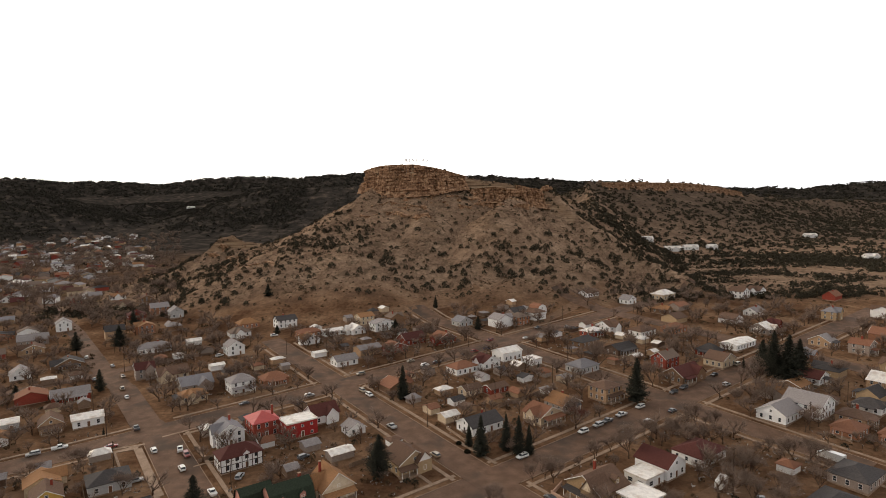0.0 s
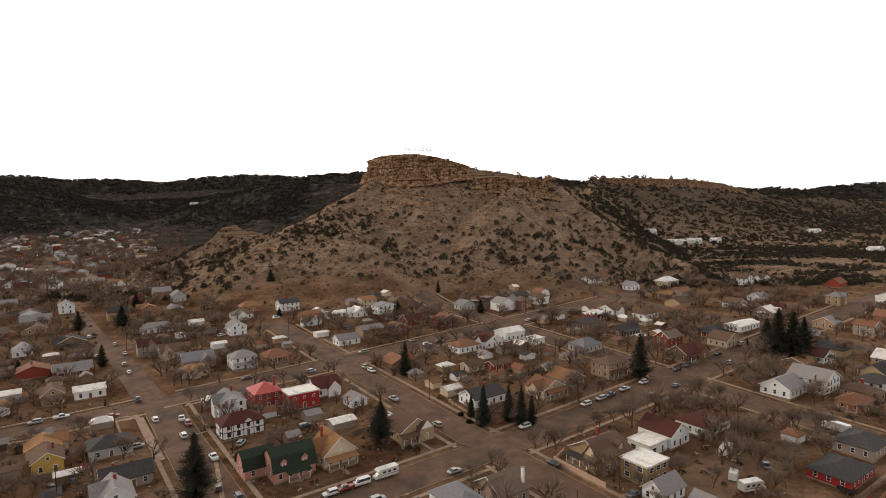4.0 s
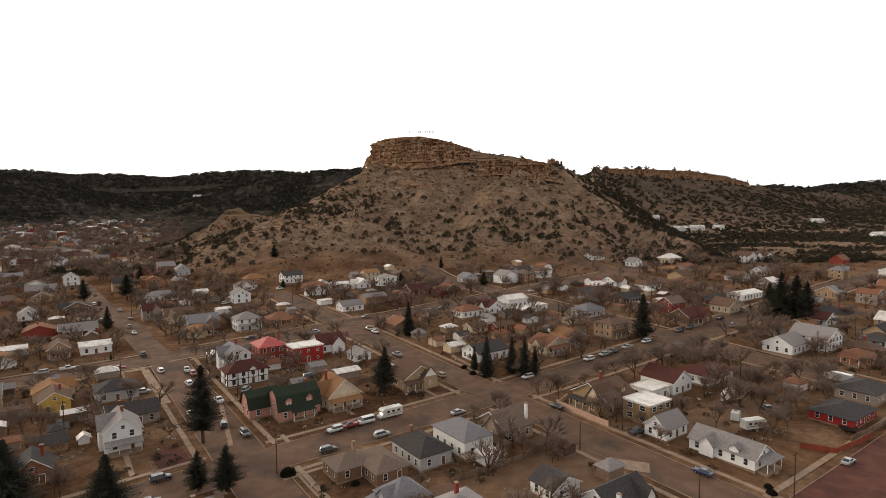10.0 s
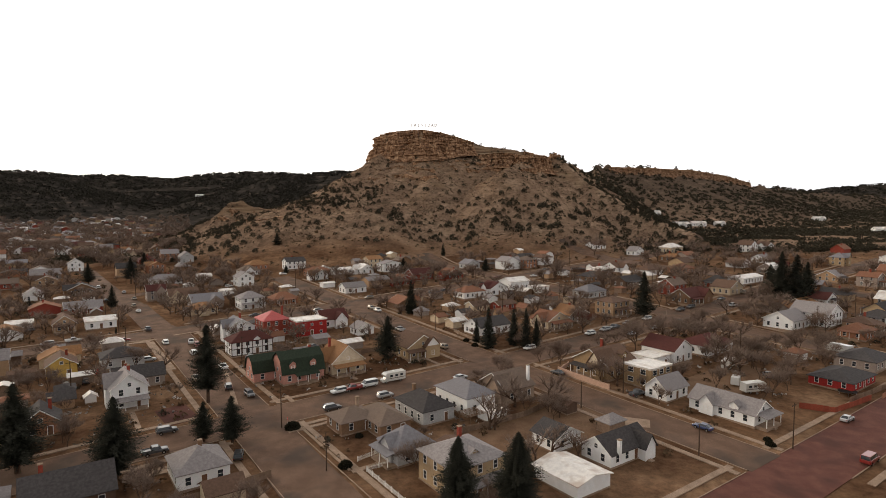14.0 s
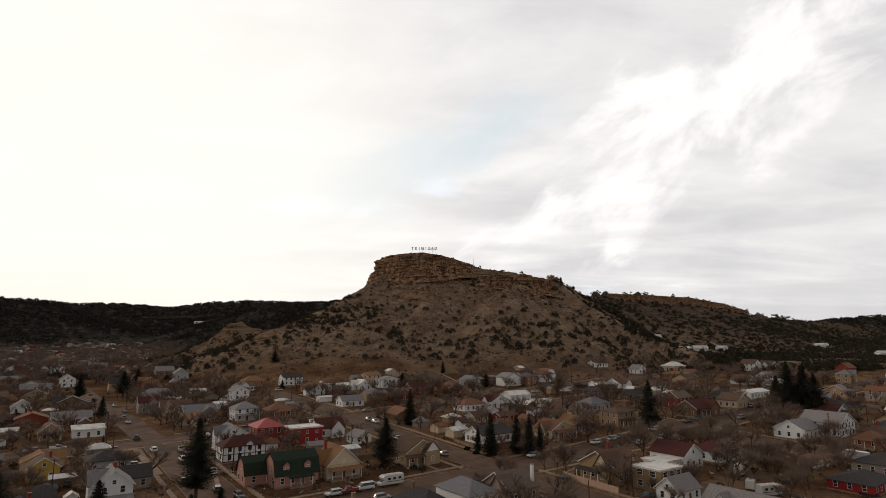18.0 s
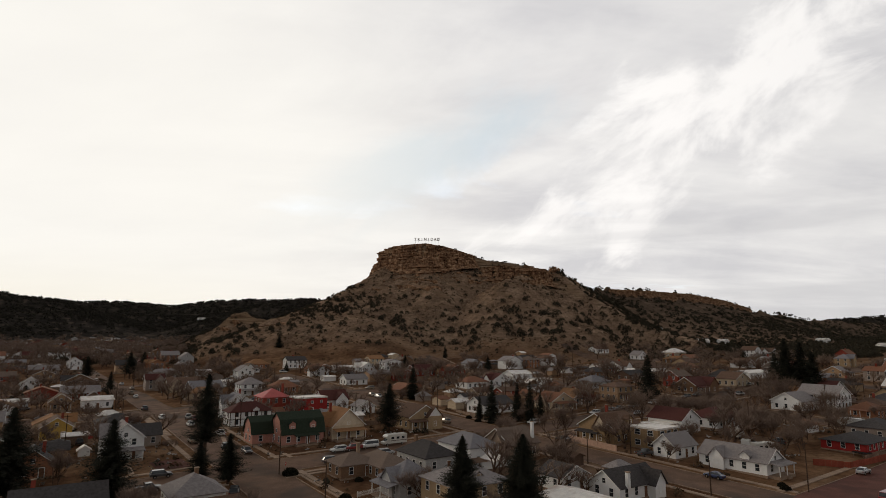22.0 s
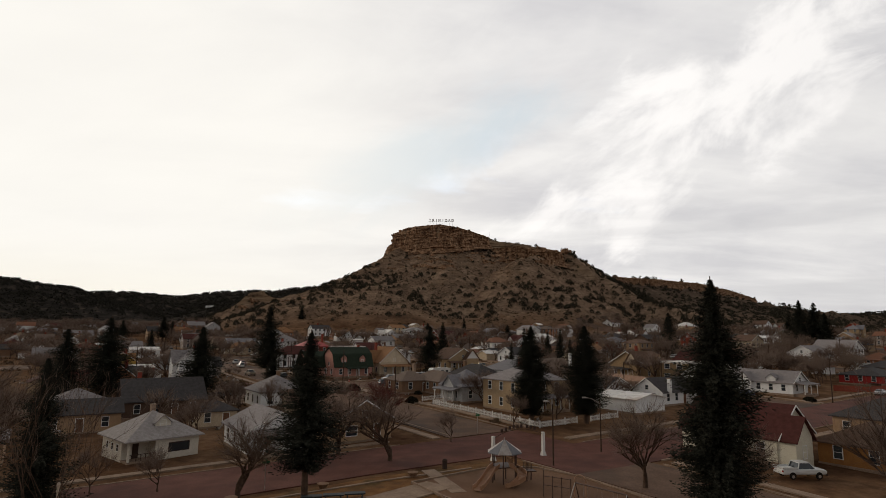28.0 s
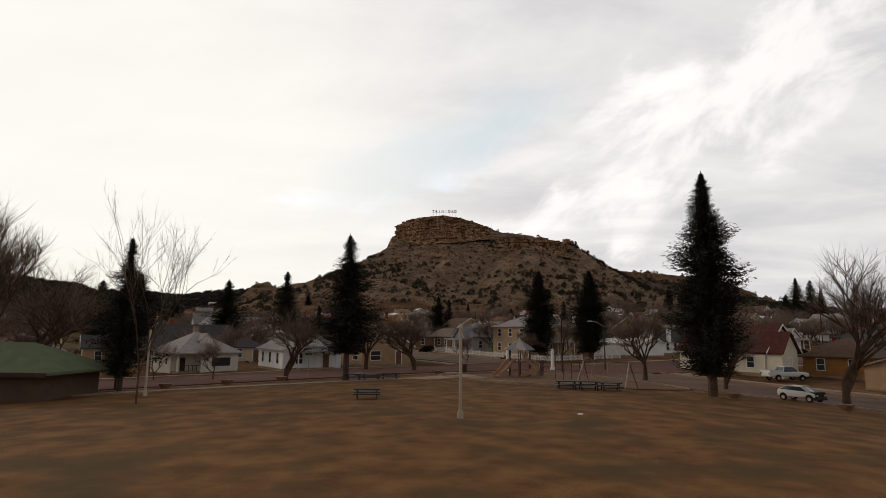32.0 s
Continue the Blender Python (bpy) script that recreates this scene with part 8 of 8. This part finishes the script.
for sx in (-2.6, 2.6):
    for sy in (-2.2, 2.2):
        part("post", Shape().box(sx - 0.08, sx + 0.08, sy - 0.08, sy + 0.08, -0.3, 2.5), WOOD, th)
    part("beam", Shape().box(sx - 0.06, sx + 0.06, -2.5, 2.5, 2.5, 2.66), WOOD, th)
for k in range(9):
    part("slat", Shape().box(-2.9, 2.9, -2.3 + 0.57 * k - 0.05, -2.3 + 0.57 * k + 0.05, 2.664, 2.78), RAWWOOD, th)

# ---- poles ----
POLEWOOD = grain("creosoted_pole", (0.045, 0.034, 0.027), (0.075, 0.058, 0.045), 3.0, 0.9, 0.3, 8)


def utility_pole(u, v, h=10.0, arms=1, turn=0.0):
    x, y = town(u, v)
    th = base("utility_pole", x, y, 36 + turn, "dark wooden utility pole with cross-arm", "pole", "utility poles")
    part("shaft", Shape().rod((0, 0, -0.5), (0, 0, h), 0.15, 0.10, 8), POLEWOOD, th)
    for k in range(arms):
        z = h - 0.5 - 0.9 * k
        arm = part("cross_arm", Shape().box(-1.1, 1.1, -0.06, 0.06, z - 0.06, z + 0.06), POLEWOOD, th)
        for a in (-1.0, -0.45, 0.45, 1.0):
            part("insulator", Shape().rod((a, 0, z + 0.06), (a, 0, z + 0.22), 0.04, 0.03), DARKTRIM, arm)
    return x, y, h


for u, v, h, a in ((13.7, -8.3, 10, 0), (13.6, -34.5, 8, 0), (80, -74, 7, 0), (98.7, -40.5, 10.3, 1), (99.3, -84, 10.2, 1), (80.5, -41.5, 7, 0), (-7.2, 117.8, 11, 0), (-8, 88, 9, 1), (60, 46, 10, 1), (20, 46, 10, 1), (95, 46, 10, 1), (130, 46, 10, 1), (165, 46, 10, 1), (100, 150, 10, 1), (66, 150, 10, 1),
                   (205, -46, 11, 2), (150, -46, 10, 1), (240, -46, 10, 1), (-26, 46, 10, 1), (-60, 46, 10, 1), (9, 200, 10, 1), (9, 240, 10, 1), (-9, 150, 10, 1), (85, 170, 10, 1), (195, 64, 10, 1), (230, 42, 10, 1), (265, 42, 10, 1), (170, 115, 10, 1), (215, 118, 10, 1), (150, 165, 10, 1), (250, 118, 10, 1), (300, 100, 10, 1)):
    utility_pole(u, v, h, a)


def street_lamp(x, y, turn, h=7.2, arm=1.9):
    th = base("street_lamp", x, y, turn, "tall street lamp with curved arm", "street lamp", "street lamps")
    part("shaft", Shape().rod((0, 0, -0.4), (0, 0, h - 0.4), 0.11, 0.07, 8), POLEWOOD, th)
    part("arm", Shape().rod((0, 0, h - 0.8), (-arm * 0.6, 0, h - 0.1), 0.04).rod((-arm * 0.6, 0, h - 0.1), (-arm, 0, h), 0.04), METAL, th)
    part("lamp_head", Shape().box(-arm - 0.5, -arm + 0.1, -0.12, 0.12, h - 0.08, h + 0.1, 0.04), METAL, th)


street_lamp(21.9, 55.6, 0)
street_lamp(13.9, 46.4, 5, 7.6, 0.6)
street_lamp(-31.5, 21.5, 180, 7.8, 1.2)
for u, v in ((-30, -84), (8, -70)):
    x, y = town(u, v)
    th = base("street_sign", x, y, 36, "green street-name sign on a thin post", "sign", "street signs")
    part("post", Shape().rod((0, 0, -0.3), (0, 0, 2.9), 0.035), METAL, th)
    part("plate", Shape().box(-0.4, 0.4, -0.02, 0.02, 2.65, 2.85), plain("sign_green", (0.02, 0.12, 0.06)), th)
    part("plate_edge", Shape().box(-0.02, 0.02, -0.4, 0.4, 2.88, 3.06), plain("sign_green_b", (0.02, 0.12, 0.06)), th)

# ---- yard trees, hedges, undergrowth ----
wood = random.Random(21)


def near_road(u, v):
    return min(abs(v - s) for s in (-78 if u < 8 else -90, 0, 110)) < 8 or (min(abs(u - s) for s in (-88, avenue(v), 88, 190, 290)) < 8)


count = 0
FAR_TREES = []
for k in range(900):
    y = wood.uniform(420, 1290)
    x = y * wood.uniform(-0.88, -0.45)
    if free(x, y, -3.0) and land_at(x, y) < float(town_z(x, y)) + 8.0:
        FAR_TREES.append((x, y, wood.uniform(6, 13), wood.uniform(1.0, 1.6), wood.uniform(0, 6)))


def fronts(u, v):
    """The open front yards and corners of the rows along the main street."""
    return (12 < u < 82 and 5 < v < 21) or (-28 < u < 4 and 8 < v < 28) or (14 < u < 22 and v < 70 and v > 18) or (18 < u < 40 and 44 < v < 58) or (6 < u < 70 and -13 < v < 0) or (10 < u < 26 and -70 < v < 0)


while count < 900:
    u, v = wood.uniform(-260, 390), wood.uniform(-70, 400)
    x, y = town(u, v)
    if y > 440 or abs(x - 15) > 0.85 * (y + 20) or y < 60 or near_road(u, v) or fronts(u, v) or not free(x, y, -1.0) or (y > 385 and -160 < x < 180 and wood.random() < 0.7) or (y > 340 and land_at(x, y) > float(town_z(x, y)) + 1.5):
        continue
    h = wood.uniform(4, 9.5) * (1.1 if x > 90 and y < 260 else 1.0)
    count += 1
    if y > 190 or count > 720:
        FAR_TREES.append((x, y, h, wood.uniform(1.0, 1.5), wood.uniform(0, 6)))
        continue
    bare_tree(x, y, h, wood.choice((0, 1, 2, 3, 4)), wood.uniform(0.85, 1.2), turn=wood.uniform(0, 6))
for k in range(70):
    # the thicket east of the crossing
    u, v = wood.uniform(128, 232), wood.uniform(-88, -14)
    x, y = town(u, v)
    if near_road(u, v) or not free(x, y, -1.5) or (138 < u < 172 and v < -62):
        continue
    bare_tree(x, y, wood.uniform(5, 11), wood.choice((3, 4, 2)), wood.uniform(0.85, 1.3), turn=wood.uniform(0, 6))
for k in range(40):
    u, v = wood.uniform(20, 110), wood.uniform(-150, -90)
    x, y = town(u, v)
    if free(x, y, -1.0) and not near_road(u, v) and (y > 66 or x > 62):
        bare_tree(x, y, wood.uniform(6, 11), wood.choice((0, 1, 3, 4)), wood.uniform(1.0, 1.4), turn=wood.uniform(0, 6))
for k in range(24):
    u, v = wood.uniform(-110, -56), wood.uniform(-85, -20)
    x, y = town(u, v)
    if free(x, y, -1.0):
        bare_tree(x, y, wood.uniform(7, 12), wood.choice((0, 1, 2)), wood.uniform(1.0, 1.4), turn=wood.uniform(0, 6))
for k in range(26):
    u, v = wood.uniform(-240, 380), wood.uniform(20, 380)
    x, y = town(u, v)
    if y < 400 and not near_road(u, v) and free(x, y, 0) and abs(x - 15) < 0.8 * (y + 20):
        conifer(x, y, wood.uniform(5, 12), wood.choice((0, 1, 2)), wood.uniform(1.0, 1.5), "dark evergreen in a yard", wood.uniform(0, 6))


def yard_keep(x, y):
    dx, dy = x - GRID0[0], y - GRID0[1]
    u, v = dx * AU[0] + dy * AU[1], -dx * AU[1] + dy * AU[0]
    road = np.minimum.reduce([np.abs(v - s) for s in (-80, -90, 0, 110)]) < 10
    road |= np.minimum.reduce([np.abs(u - s) for s in (-88, 8, 88, 190, 290)]) < 9
    park = (u < 0) & (v < -60)
    return np.where(road | park, 0, np.clip(2.4 * (fbm(x / 14, y / 14, 17, 3) - 0.36), 0, 0.7)) * (np.abs(x - 15) < 0.85 * (y + 30))


def clear_of_houses(x, y):
    ok = np.ones(len(x), bool)
    for a, b, c in HOUSES:
        ok &= (x - a) ** 2 + (y - b) ** 2 > (c - 1.5) ** 2
    return ok


x_, y_, rng_ = scatter(15000, -420, 380, 70, 430, yard_keep, 33)
ok_ = clear_of_houses(x_, y_)
x_, y_ = x_[ok_], y_[ok_]
r_ = rng_.uniform(0.3, 1.25, len(x_))
clumps("dry_shrubs", x_, y_, land(x_, y_) - 0.05, r_, r_ * rng_.uniform(0.7, 1.5, len(x_)), 18, 0.42, SCRUB, rng_, "brown winter shrubs and weeds in the yards", "shrubs")
x_, y_, rng_ = scatter(2600, -420, 380, 70, 420, yard_keep, 34)
ok_ = clear_of_houses(x_, y_)
x_, y_ = x_[ok_], y_[ok_]
r_ = rng_.uniform(0.5, 1.4, len(x_))
clumps("evergreen_shrubs", x_, y_, land(x_, y_) - 0.05, r_, r_ * rng_.uniform(0.8, 1.5, len(x_)), 34, 0.34, JUNIPER, rng_, "dark evergreen shrubs in the yards", "shrubs")
x_, y_, rng_ = scatter(15000, -140, 380, 70, 330, yard_keep, 35)
ok_ = clear_of_houses(x_, y_)
x_, y_ = x_[ok_], y_[ok_]
r_ = rng_.uniform(0.15, 0.65, len(x_))
clumps("yard_clutter", x_, y_, land(x_, y_), r_, r_ * 0.8, 5, 0.8, leafy("mixed_clutter", (0.05, 0.035, 0.028), (0.55, 0.50, 0.45)), rng_, "small scattered yard clutter and debris", "clutter")


def joined_trees(name, places, meshes, label):
    """Many distant trees in one mesh."""
    at = np.array(places)
    c, q, h, wide = np.cos(at[:, 4])[:, None], np.sin(at[:, 4])[:, None], at[:, 2:3], at[:, 3:4]
    foot = land(at[:, 0], at[:, 1])[:, None]
    for me, word in zip(meshes, ("limbs", "twigs")):
        co = np.array([tuple(v.co) for v in me.vertices])
        tri = np.array([(p.vertices[0], p.vertices[k], p.vertices[k + 1]) for p in me.polygons for k in range(1, len(p.vertices) - 1)])
        px = (co[None, :, 0] * c - co[None, :, 1] * q) * h * wide + at[:, 0:1]
        py = (co[None, :, 0] * q + co[None, :, 1] * c) * h * wide + at[:, 1:2]
        allco = np.stack([px, py, co[None, :, 2] * h + foot], 2).reshape(-1, 3)
        loops = (tri[None] + (np.arange(len(at)) * len(co))[:, None, None]).ravel()
        m = bpy.data.meshes.new(name)
        m.vertices.add(len(allco))
        m.vertices.foreach_set("co", allco.ravel())
        m.loops.add(len(loops))
        m.loops.foreach_set("vertex_index", loops)
        m.polygons.add(len(loops) // 3)
        m.polygons.foreach_set("loop_start", np.arange(0, len(loops), 3))
        m.update()
        m.materials.append(me.materials[0])
        tagged(new(name + "_" + word, m), label, "trees", kind="stuff")


joined_trees("distant_trees", FAR_TREES, FARTREE, "leafless brown trees among the farther houses")
